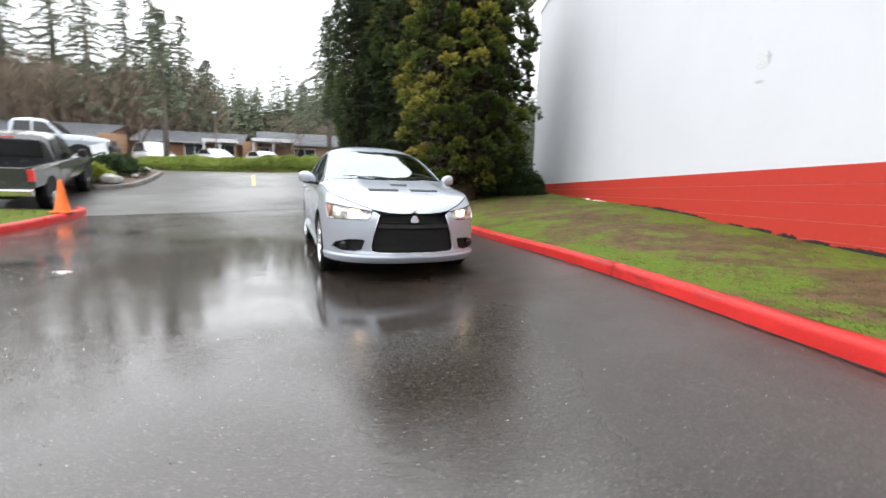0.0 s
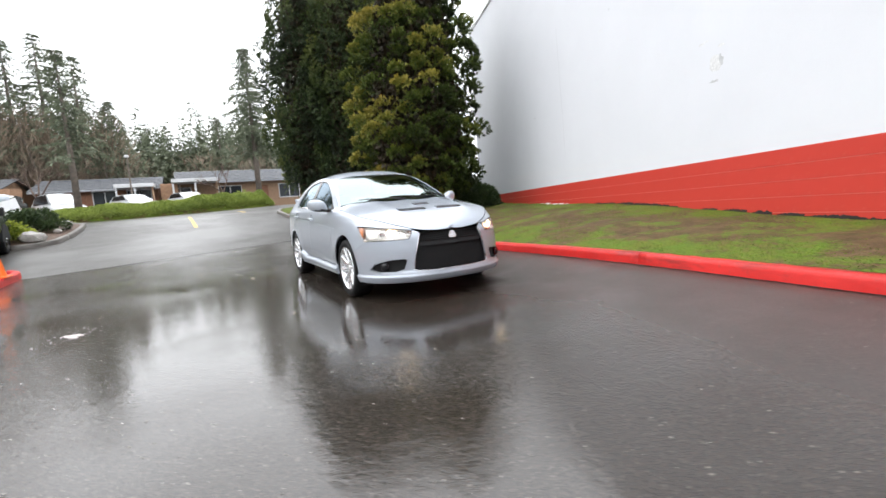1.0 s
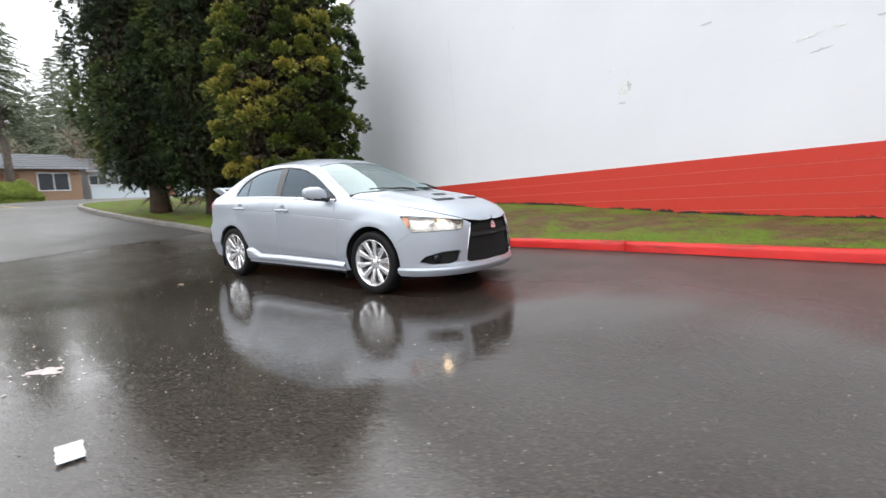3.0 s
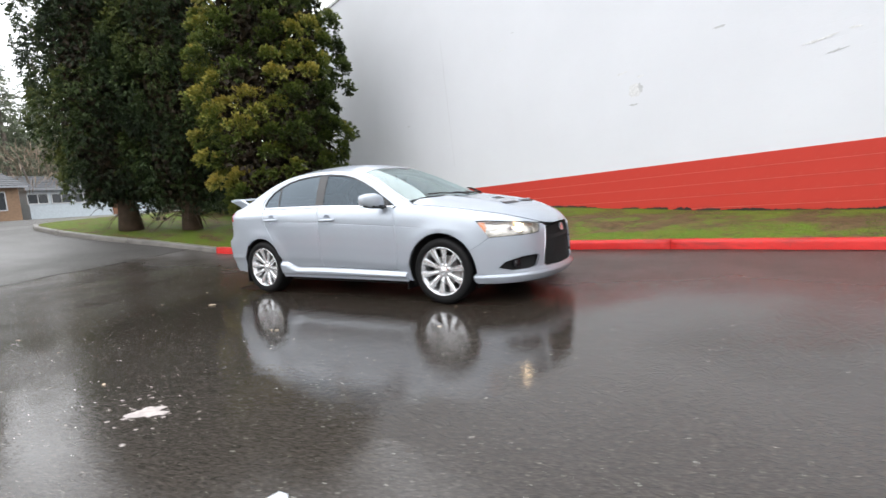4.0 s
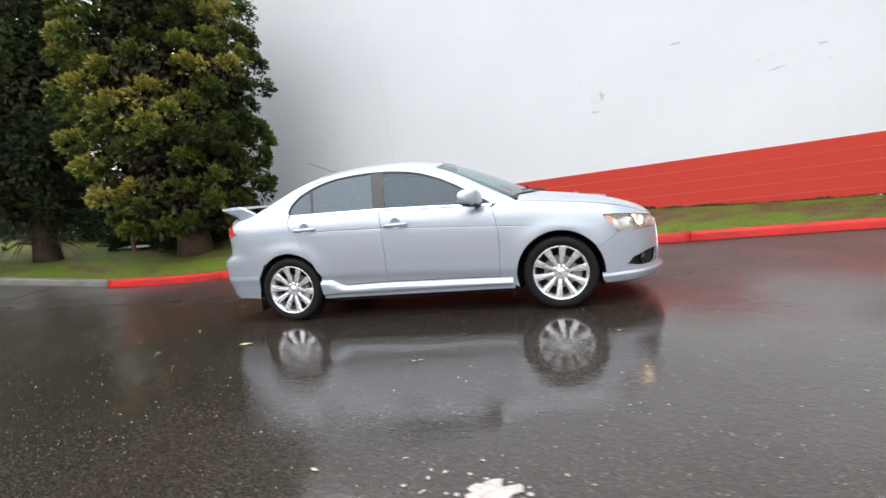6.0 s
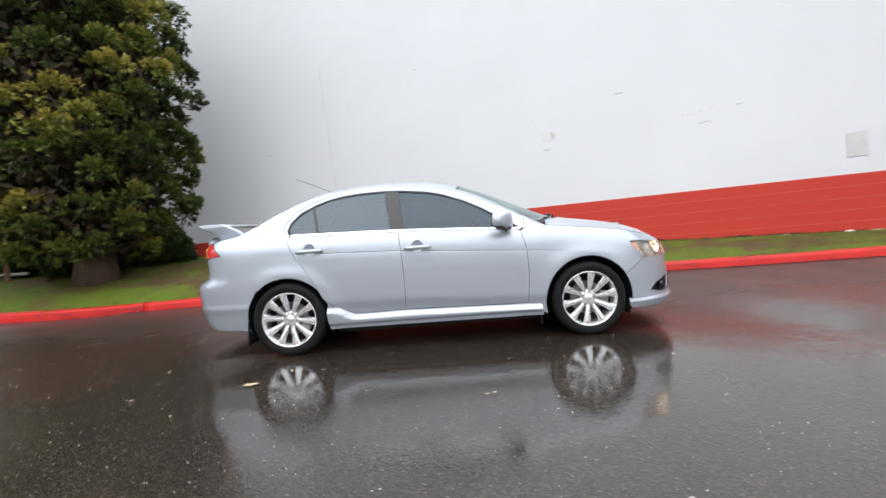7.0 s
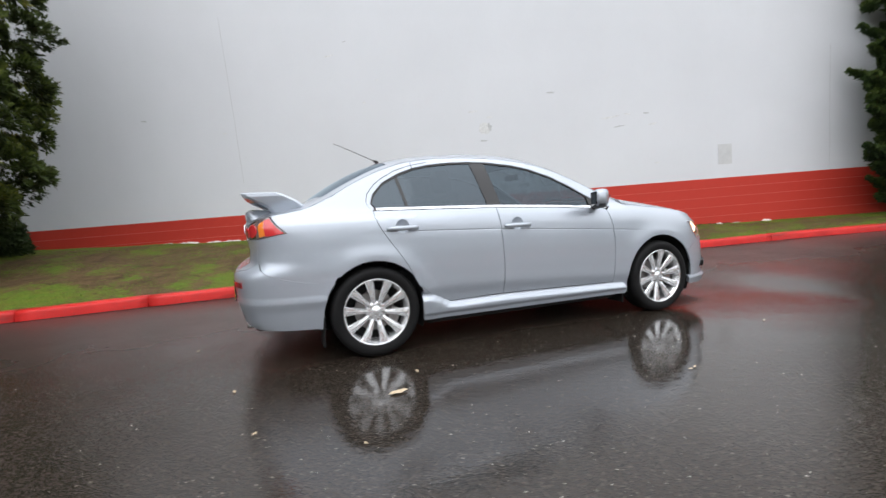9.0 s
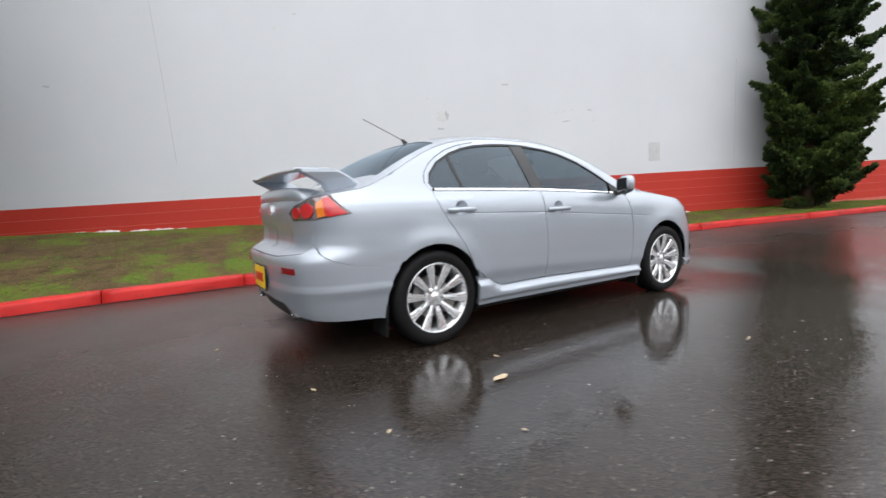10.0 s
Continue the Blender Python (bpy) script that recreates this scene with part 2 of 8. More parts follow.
def lawn_mat():
    m, nt, p = blank("lawn_soil")
    a = noise_tex(nt, 1.25, 5, 0.65)
    b = noise_tex(nt, 14, 5, 0.7)
    c = noise_tex(nt, 60, 3)
    # a worn strip of bare soil runs between the green edges
    attr = nt.nodes.new("ShaderNodeAttribute")
    attr.attribute_name = "wear"
    tuft = noise_tex(nt, 5.0, 4, 0.7)
    clump = noise_tex(nt, 2.6, 6, 0.72)
    grass = mix(nt, ramp(nt, tuft, [(0.35, (0, 0, 0)), (0.65, (1, 1, 1))]), ramp(nt, c, [(0.3, (0.030, 0.064, 0.006)), (0.7, (0.125, 0.20, 0.018))]), ramp(nt, c, [(0.3, (0.050, 0.062, 0.009)), (0.7, (0.16, 0.165, 0.024))]))
    soil = mix(nt, ramp(nt, tuft, [(0.38, (0, 0, 0)), (0.60, (1, 1, 1))]), ramp(nt, c, [(0.3, (0.030, 0.018, 0.009)), (0.7, (0.085, 0.050, 0.024))]), ramp(nt, c, [(0.3, (0.066, 0.042, 0.020)), (0.7, (0.155, 0.100, 0.050))]))
    f = maths(nt, "ADD", maths(nt, "ADD", maths(nt, "MULTIPLY", a, 0.62), maths(nt, "MULTIPLY", b, 0.26)), maths(nt, "ADD", maths(nt, "MULTIPLY", clump, 0.42), maths(nt, "MULTIPLY", attr.outputs["Fac"], 0.115)))
    ground = mix(nt, ramp(nt, f, [(0.650, (0, 0, 0)), (0.735, (1, 1, 1))]), grass, soil)
    # small sodden scrapes of dark earth
    mud = noise_tex(nt, 3.7, 5, 0.75)
    ground = mix(nt, maths(nt, "MULTIPLY", ramp(nt, mud, [(0.60, (0, 0, 0)), (0.68, (1, 1, 1))]), 0.75), ground, (0.022, 0.014, 0.008))
    nt.links.new(ground, p.inputs["Base Color"])
    p.inputs["Roughness"].default_value = 0.8
    p.inputs["Specular IOR Level"].default_value = 0.15
    nt.links.new(bump(nt, b, 0.6, 0.03), p.inputs["Normal"])
    return m


def red_paint():
    m, nt, p = blank("red_kerb_paint")
    a = noise_tex(nt, 2.2, 5)
    b = noise_tex(nt, 22, 5, 0.7)
    c = noise_tex(nt, 120, 2)
    col = ramp(nt, a, [(0.3, (0.43, 0.014, 0.012)), (0.7, (0.60, 0.024, 0.020))])
    scuff = ramp(nt, b, [(0.60, (0, 0, 0)), (0.72, (1, 1, 1))])
    col = mix(nt, maths(nt, "MULTIPLY", scuff, 0.7), col, (0.13, 0.05, 0.04))
    # tyre marks and grime in long smudges
    rub = nt.nodes.new("ShaderNodeTexCoord")
    long_ = nt.nodes.new("ShaderNodeMapping")
    long_.inputs["Scale"].default_value = (1.1, 6.0, 9.0)
    nt.links.new(rub.outputs["Object"], long_.inputs["Vector"])
    smear = node(nt, "ShaderNodeTexNoise", Scale=1.0, Detail=6.0, Roughness=0.65)
    nt.links.new(long_.outputs[0], smear.inputs["Vector"])
    col = mix(nt, maths(nt, "MULTIPLY", ramp(nt, smear.outputs["Fac"], [(0.53, (0, 0, 0)), (0.70, (1, 1, 1))]), 0.72), col, (0.10, 0.018, 0.016))
    nt.links.new(col, p.inputs["Base Color"])
    p.inputs["Roughness"].default_value = 0.42
    p.inputs["Specular IOR Level"].default_value = 0.3
    nt.links.new(bump(nt, c, 0.35, 0.004, bump(nt, b, 0.4, 0.012)), p.inputs["Normal"])
    return m


ASPHALT = wet_asphalt()
WHITE_WALL = painted_wall("white_wall_paint", (0.685, 0.70, 0.735), 0.06, 0.12, (0.62, 0.63, 0.64))
RED_WALL = painted_wall("red_wall_paint", (0.56, 0.048, 0.032), 0.16, 0.0, (0.58, 0.11, 0.08))
MORTAR = plain("painted_mortar", (0.60, 0.15, 0.115), 0.6)
LAWN = lawn_mat()
RED_KERB = red_paint()
KERB_GREY = plain("kerb_concrete", (0.13, 0.12, 0.108), 0.5, var=0.3, scale=3, relief=0.4)
SOIL = plain("bark_soil", (0.075, 0.045, 0.030), 0.8, var=0.4, scale=8, relief=0.8)
BARK = plain("reddish_bark", (0.085, 0.055, 0.040), 0.8, var=0.35, scale=5, relief=0.9)
GREY_BARK = plain("grey_bark", (0.15, 0.125, 0.105), 0.8, var=0.35, scale=5, relief=0.8)
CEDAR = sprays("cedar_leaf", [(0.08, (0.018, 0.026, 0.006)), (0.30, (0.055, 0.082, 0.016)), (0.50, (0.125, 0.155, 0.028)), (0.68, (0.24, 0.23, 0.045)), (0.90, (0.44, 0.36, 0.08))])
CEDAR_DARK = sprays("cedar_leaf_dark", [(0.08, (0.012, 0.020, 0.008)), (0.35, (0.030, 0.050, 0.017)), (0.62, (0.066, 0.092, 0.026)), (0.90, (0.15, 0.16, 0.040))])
DEAD_SHADED_SPRAY = foliage("dead_shaded_spray", (0.020, 0.015, 0.009), (0.050, 0.036, 0.020))
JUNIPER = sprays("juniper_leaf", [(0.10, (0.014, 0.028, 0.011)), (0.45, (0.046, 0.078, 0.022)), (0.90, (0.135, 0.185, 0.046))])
# needles paled so that distance haze sits in the base colour
HAZY_FIR_LEAF = foliage("hazy_fir_needles", (0.088, 0.106, 0.070), (0.165, 0.190, 0.122))
SHRUB_LEAF = foliage("shrub_leaf", (0.016, 0.030, 0.012), (0.055, 0.085, 0.030))
YELLOW_LEAF = foliage("yellow_green_leaf", (0.10, 0.15, 0.02), (0.34, 0.38, 0.05))
IVY_LEAF = foliage("hedge_leaf", (0.13, 0.18, 0.035), (0.30, 0.36, 0.085))
GRASS = foliage("grass_blade", (0.050, 0.095, 0.007), (0.150, 0.225, 0.020))
TWIG = foliage("bare_twig", (0.16, 0.125, 0.09), (0.27, 0.21, 0.155))


# ---- building helpers ----
def mesh_of(name, bm, material, smooth=False):
    me = bpy.data.meshes.new(name)
    bm.normal_update()
    bm.to_mesh(me)
    bm.free()
    for m in (material if isinstance(material, (list, tuple)) else [material]):
        me.materials.append(m)
    if smooth:
        me.polygons.foreach_set("use_smooth", [True] * len(me.polygons))
    return me


def part(name, bm, material, parent=None, label="", smooth=False):
    ob = new(name, mesh_of(name, bm, material, smooth))
    if parent:
        ob.parent = parent
    if label:
        ob["label"] = label
    return ob


def pydata(name, verts, faces, material, parent=None, label="", smooth=False):
    me = bpy.data.meshes.new(name)
    me.from_pydata([tuple(v) for v in verts], [], faces)
    for m in (material if isinstance(material, (list, tuple)) else [material]):
        me.materials.append(m)
    if smooth:
        me.polygons.foreach_set("use_smooth", [True] * len(me.polygons))
    ob = new(name, me)
    if parent:
        ob.parent = parent
    if label:
        ob["label"] = label
    return ob


def thing(name, label, category, group="", kind="", at=None):
    ob = new(name)
    tagged(ob, label, category, group, kind)
    if at:
        ob.matrix_world = at
    return ob


def box(bm, x0, x1, y0, y1, z0, z1, bevel=0.0, seg=2, m=None):
    r = bmesh.ops.create_cube(bm, size=1.0)
    vs = r["verts"]
    for v in vs:
        v.co = Vector(((x0 + x1) / 2 + v.co.x * (x1 - x0), (y0 + y1) / 2 + v.co.y * (y1 - y0), (z0 + z1) / 2 + v.co.z * (z1 - z0)))
    if bevel:
        es = {e for v in vs for e in v.link_edges}
        out = bmesh.ops.bevel(bm, geom=list(es), offset=bevel, segments=seg, profile=0.5, affect="EDGES")
        vs = list({v for f in out["faces"] for v in f.verts} | {v for v in vs if v.is_valid})
    if m:
        bmesh.ops.transform(bm, matrix=m, verts=[v for v in vs if v.is_valid])
    return bm


def nb():
    return bmesh.new()


def tube(bm, pts, radii, seg=8, cap=True):
    """A tapered tube along points."""
    rings = []
    pts = [Vector(p) for p in pts]
    for i, p in enumerate(pts):
        d = (pts[min(i + 1, len(pts) - 1)] - pts[max(i - 1, 0)]).normalized()
        a = d.cross(Vector((0, 0, 1)) if abs(d.z) < 0.9 else Vector((1, 0, 0))).normalized()
        b = d.cross(a)
        r = radii[i] if isinstance(radii, (list, tuple)) else radii
        rings.append([bm.verts.new(p + r * (math.cos(2 * math.pi * k / seg) * a + math.sin(2 * math.pi * k / seg) * b)) for k in range(seg)])
    for r0, r1 in zip(rings, rings[1:]):
        for k in range(seg):
            bm.faces.new((r0[k], r1[k], r1[(k + 1) % seg], r0[(k + 1) % seg]))
    if cap:
        bm.faces.new(rings[0])
        bm.faces.new(rings[-1][::-1])
    return bm


def slab(bm, pts, t):
    """A flat plate: corners and thickness along its normal."""
    v = [Vector(p) for p in pts]
    n = (v[1] - v[0]).cross(v[2] - v[0]).normalized() * t
    a, b = [bm.verts.new(p) for p in v], [bm.verts.new(p + n) for p in v]
    bm.faces.new(a[::-1])
    bm.faces.new(b)
    for i in range(len(v)):
        j = (i + 1) % len(v)
        bm.faces.new((a[i], a[j], b[j], b[i]))
    bmesh.ops.recalc_face_normals(bm, faces=bm.faces[:])


def smooth01(t):
    t = min(1.0, max(0.0, t))
    return t * t * (3 - 2 * t)


# ---- the lie of the land ----
RISE_X = [-60, -20, 5, 7, 9, 11, 13, 15, 20, 26, 31, 36, 60, 300]
RISE_Z = [-0.3, 0, 0, 0.05, 0.25, 0.48, 0.72, 1.0, 1.22, 1.42, 1.50, 1.40, 2.0, 5]
KERB_LINE = [(-7.3, 2.285, -0.03), (-6, 2.225, 0.035), (-4, 2.159, 0.085), (-2, 2.05, 0.118), (0, 1.93, 0.132), (2, 1.875, 0.160), (3, 1.80, 0.168), (4, 1.668, 0.178),
             (5, 1.478, 0.195), (6, 1.29, 0.221), (7, 1.048, 0.245), (9, 0.519, 0.287), (11, -0.004, 0.335), (13, -0.53, 0.38), (16, -1.32, 0.45), (40, -7.6, 0.6)]
KX, KY, KZ = zip(*KERB_LINE)
KXS = np.linspace(-7.3, 40, 600)
smoothed = [np.convolve(np.pad(np.interp(KXS, KX, k), 8, mode="edge"), np.ones(17) / 17, "valid") for k in (KY, KZ)]


def kerb_y(x):
    return float(np.interp(x, KXS, smoothed[0]))


def kerb_z(x):
    return float(np.interp(x, KXS, smoothed[1]))


def rise(x):
    s = [np.interp(-x + o, RISE_X, RISE_Z) for o in (-1.0, -0.5, 0, 0.5, 1.0)]
    return float(sum(s) / 5)


def road_z(x, y):
    z = rise(x)
    even = smooth01((x - 2.1) / 1.6)
    w = 2.2 + 1.3 * even
    t = min(1.0, max(0.0, (y - kerb_y(x) + w) / w))
    return z + (kerb_z(x) - (0.03 if x < -5 else 0)) * t ** (2.5 - 1.35 * even) * smooth01((x + 10) / 3.5)


WALL_DIR = Vector((0.949362, -0.314185, 0))
WALL_NRM = Vector((0.314185, 0.949362, 0))
WALL_C = 5.0775


def wall_y(x):
    return (WALL_C - WALL_NRM.x * x) / WALL_NRM.y


def lawn_base(d):
    return float(np.interp(d, [-20, -12, -9, -5, -2, 0, 2.7, 5, 8.5, 14, 30], [1.0, 0.74, 0.72, 0.66, 0.66, 0.58, 0.46, 0.45, 0.5, 0.55, 0.6]))


def grid_sheet(name, xs, ys, zf, material, keep=None, kind="structure", label="", category="", thick=0.0):
    nx, ny = len(xs), len(ys)
    verts = [(x, y, zf(x, y)) for x in xs for y in ys]
    faces = []
    for i in range(nx - 1):
        for j in range(ny - 1):
            if keep is None or keep((xs[i] + xs[i + 1]) / 2, (ys[j] + ys[j + 1]) / 2):
                faces.append((i * ny + j, (i + 1) * ny + j, (i + 1) * ny + j + 1, i * ny + j + 1))
    ob = pydata(name, verts, faces, material, smooth=True)
    return tagged(ob, label, category, kind=kind)


def spaced(*runs):
    out = []
    for a, b, n in runs:
        out += list(np.linspace(a, b, n, endpoint=False))
    return [float(v) for v in out] + [float(runs[-1][1])]


road = grid_sheet("road", spaced((-46, -20, 30), (-20, -4, 64), (-4, 12, 48), (12, 45, 30)), spaced((-45, -8, 30), (-8, -3, 8), (-3, 2.6, 48), (2.6, 30, 20)),
                  lambda x, y: road_z(x, y) if y < kerb_y(x) + 0.1 else road_z(x, kerb_y(x)) - 0.0, ASPHALT,
                  label="wet dark asphalt drive with puddles and loose grit", category="road")
ground = grid_sheet("ground", spaced((-900, -60, 14), (-60, 60, 24), (60, 900, 12)), spaced((-900, -60, 12), (-60, 60, 24), (60, 900, 12)),
                    lambda x, y: rise(x) - 0.25, SOIL, label="damp brown ground reaching to the far woods", category="ground")

# ---- the big painted block wall ----
def wall_pt(d, z, out=0.0):
    """A place on the wall: d along it, z up, out towards the drive."""
    p = WALL_NRM * WALL_C + WALL_DIR * d - WALL_NRM * out
    return Vector((p.x, p.y, z))


wall_frame = Matrix.Translation(WALL_NRM * WALL_C + Vector((0, 0, 1.284))) @ Matrix.Rotation(math.atan2(WALL_DIR.y, WALL_DIR.x), 4, "Z") @ Matrix.Rotation(-math.atan(0.025), 4, "Y")
D0, D1, TOP = -12.4, 34.0, 6.75

bm = nb()
box(bm, D0, D1, 0.0, 0.35, -2.6, 0.0)
box(bm, D0, D1, 0.0, 0.35, 0.0, TOP)
wall_north = tagged(part("wall_north", bm, WHITE_WALL), "tall white painted block wall with a red painted base", "wall", kind="structure")
wall_north.data.materials.append(MORTAR)
for p in wall_north.data.polygons:
    if p.center.z < 0.0 - 1e-6:
        p.material_index = 1
wall_north.matrix_world = wall_frame
bm = nb()
box(bm, D0 - 0.05, D1, -0.04, 0.40, TOP, TOP + 0.10, 0.01)
part("coping", bm, plain("coping_metal", (0.55, 0.56, 0.57), 0.4), wall_north, "grey metal coping")
# the end wall and the roof behind
bm = nb()
box(bm, D0, D0 + 0.35, 0.35, 26, -2.6, TOP - 0.001)
box(bm, D0, D1, 25.65, 26, -2.6, TOP - 0.001)
end_wall = tagged(part("wall_west", bm, WHITE_WALL), "white painted block end wall of the building", "wall", kind="structure")
end_wall.matrix_world = wall_frame

# courses of painted blocks in the red base: each block stands a little proud of its joints
def block_mesh(w, h):
    bm = nb()
    box(bm, 0.0, w, -0.0045, 0.02, 0.0, h)
    return mesh_of("block", bm, RED_WALL)


ROWS_Z = [-0.2 * k for k in range(1, 6)]
full, half = block_mesh(0.3998, 0.191), block_mesh(0.1998, 0.191)
for r, z in enumerate(ROWS_Z):
    d = -8.0
    if r % 2:
        ob = new("block", half)
        ob.parent = wall_north
        ob.matrix_local = pose(d, 0, z + 0.004)
        d += 0.2
    while d < 15.0 and (r < 4 or d < 11):
        ob = new("block", full)
        ob.parent = wall_north
        ob.matrix_local = pose(d, 0, z + 0.004)
        d += 0.4
verts, faces = [], []
for r, z in enumerate(ROWS_Z):
    for lo, hi in ((D0, -8.0), (15.0 if r < 4 else 11.0, D1)):
        a = lo
        while a < hi - 0.01:
            b = min(a + 0.4, hi) - 0.0002
            k = len(verts)
            verts += [(a, -0.0045, z + 0.004), (b, -0.0045, z + 0.004), (b, -0.0045, z + 0.196), (a, -0.0045, z + 0.196), (a, 0.01, z + 0.004), (b, 0.01, z + 0.004), (b, 0.01, z + 0.196), (a, 0.01, z + 0.196)]
            faces += [(k, k + 1, k + 2, k + 3), (k, k + 4, k + 5, k + 1), (k + 3, k + 2, k + 6, k + 7), (k, k + 3, k + 7, k + 4), (k + 1, k + 5, k + 6, k + 2)]
            a += 0.4
far_blocks = pydata("far_blocks", verts, faces, RED_WALL, wall_north)
far_blocks["kind"] = "stuff"

# peeled paint, patches and scratches on the white face: thin ragged flakes
PEEL = plain("bare_plaster_patch", (0.65, 0.655, 0.66), 0.8, var=0.2, scale=30, relief=0.6)
PATCH = plain("grey_repaint", (0.56, 0.57, 0.58), 0.7, var=0.08)
# flat grey, the shadow of a crack or hollow put into the colour
CRACK = plain("crack_shadow", (0.48, 0.49, 0.50), 0.9, var=0.2)


def flake(name, d, z, w, h, seed, material, rough=0.25, n=18, tilt=0.0, label=""):
    rng = random.Random(seed)
    verts = [(0, -0.0045, 0)]
    for k in range(n):
        a = 2 * math.pi * k / n
        r = 1 + rng.uniform(-rough, rough)
        verts.append((w / 2 * r * math.cos(a), -0.003, h / 2 * r * math.sin(a)))
    faces = [(0, 1 + (k + 1) % n, 1 + k) for k in range(n)]
    ob = pydata(name, verts, faces, material, wall_north, label)
    ob.matrix_local = pose(d, 0, z, 0, tilt, 0)
    return ob


def on_wall(x, y, z):
    """Wall-frame place of a point of the world."""
    p = wall_frame.inverted() @ Vector((x, y, z))
    return p.x, p.z


md, mz = on_wall(2.31, 4.56, 2.687)
flake("peeled_patch", md, mz, 0.25, 0.24, 1, PEEL, 0.12, label="round patch of peeled paint")
flake("peeled_patch", md + 0.09, mz + 0.02, 0.09, 0.15, 2, CRACK, 0.3, label="dark hollow in the peeled patch")
vd, vz = on_wall(6.99, 3.05, 2.13)
bm = nb()
box(bm, 0.0, 0.30, -0.008, 0.0, -0.42, 0.0, 0.003, 1)
ob = part("repaint_patch", bm, PATCH, wall_north, "grey square of repainted wall")
ob.matrix_local = pose(vd, 0, vz)
rng = random.Random(3)
SCARS = [(-6.0, 2.0, 0.12), (-4.44, 1.65, 0.08), (-2.25, 3.03, 0.18), (-1.92, 3.29, 0.08), (-1.32, 2.5, 0.07), (-1.61, 2.07, 0.06), (2.19, 2.01, 0.20), (3.4, 1.42, 0.40), (3.78, 1.47, 0.15),
         (4.18, 1.46, 0.12), (4.32, 1.23, 0.16), (4.39, 0.42, 0.12), (3.59, 1.23, 0.20), (md - 0.25, mz + 0.35, 0.20), (md + 0.10, mz + 0.22, 0.12), (md - 0.05, mz - 0.25, 0.15)]
for k, (d, z, w) in enumerate(SCARS):
    flake("paint_scar", d, z, w, 0.022 + 0.02 * rng.random(), 10 + k, CRACK if k % 3 == 0 else PEEL, 0.5, 14, rng.uniform(-8, 4))
# hairline cracks running down the wall
SLIT = plain("crack_line", (0.48, 0.49, 0.50), 0.9, var=0.3)
for run in ([(-4.33, 3.9), (-4.30, 3.3), (-4.26, 2.5), (-4.235, 2.0), (-4.22, 1.58), (-4.20, 1.1), (-4.185, 0.65)], [(8.19, 2.6), (8.17, 1.9), (8.155, 1.2), (8.15, 0.6), (8.13, 0.0)]):
    bm = nb()
    for (d0, z0), (d1, z1) in zip(run, run[1:]):
        bm.faces.new([bm.verts.new(q) for q in ((d0 - 0.003, -0.002, z0), (d0 + 0.004, -0.002, z0), (d1 + 0.004, -0.002, z1), (d1 - 0.003, -0.002, z1))])
    part("hairline_crack", bm, SLIT, wall_north)

# broken, blackened foot of the wall where the paint has come away
TAR = plain("blackened_foot", (0.016, 0.012, 0.011), 0.9, var=0.5, scale=12, relief=0.8)
CHIP = plain("pale_chips", (0.42, 0.38, 0.36), 0.7, var=0.2)
rng = random.Random(8)
for k in range(40):
    t = k / 39
    d = -3.6 + 9.6 * t + rng.uniform(-0.08, 0.08)
    zf = lawn_base(d) - 1.284 - 0.025 * d
    w = rng.uniform(0.15, 0.62)
    if rng.random() < 0.18:
        continue
    bm = nb()
    n = int(w / 0.022) + 4
    pale = rng.random() < 0.14
    lo = [(d + w * i / n, zf - 0.10) for i in range(n + 1)]
    peak = rng.uniform(0.014, 0.036) * (0.5 if pale else 1.0)
    hi = [(d + w * i / n, zf + 0.004 + peak * rng.random() ** 0.8 * min(1.0, 4 * i / n, 4 * (n - i) / n)) for i in range(n + 1)]
    yo = -0.008 - 0.004 * rng.random()
    a, b = [bm.verts.new((x, yo - 0.01, z)) for x, z in lo], [bm.verts.new((x, yo, z)) for x, z in hi]
    for i in range(n):
        bm.faces.new((a[i], a[i + 1], b[i + 1], b[i]))
    part("broken_foot", bm, CHIP if pale else TAR, wall_north)

# pale flakes of paint heaped along the foot
FLAKE = plain("fallen_paint", (0.62, 0.60, 0.58), 0.7, var=0.15)
for d, w, h in ((-5.95, 0.22, 0.035), (-5.62, 0.42, 0.05), (-5.05, 0.30, 0.045), (-4.72, 0.36, 0.05), (-4.30, 0.16, 0.03), (4.7, 0.10, 0.06), (5.6, 0.14, 0.05), (6.6, 0.2, 0.06)):
    zf = lawn_base(d) - 1.284 - 0.025 * d
    bm = nb()
    n = 16
    a = [bm.verts.new((d + w * i / n, -0.07 - 0.04 * rng.random(), zf - 0.02)) for i in range(n + 1)]
    b = [bm.verts.new((d + w * i / n, -0.006, zf + 0.006 + 0.6 * h * rng.random() * math.sin(math.pi * (i + 0.5) / (n + 1)))) for i in range(n + 1)]
    for i in range(n):
        bm.faces.new((a[i], a[i + 1], b[i + 1], b[i]))
    part("paint_flakes", bm, FLAKE, wall_north)

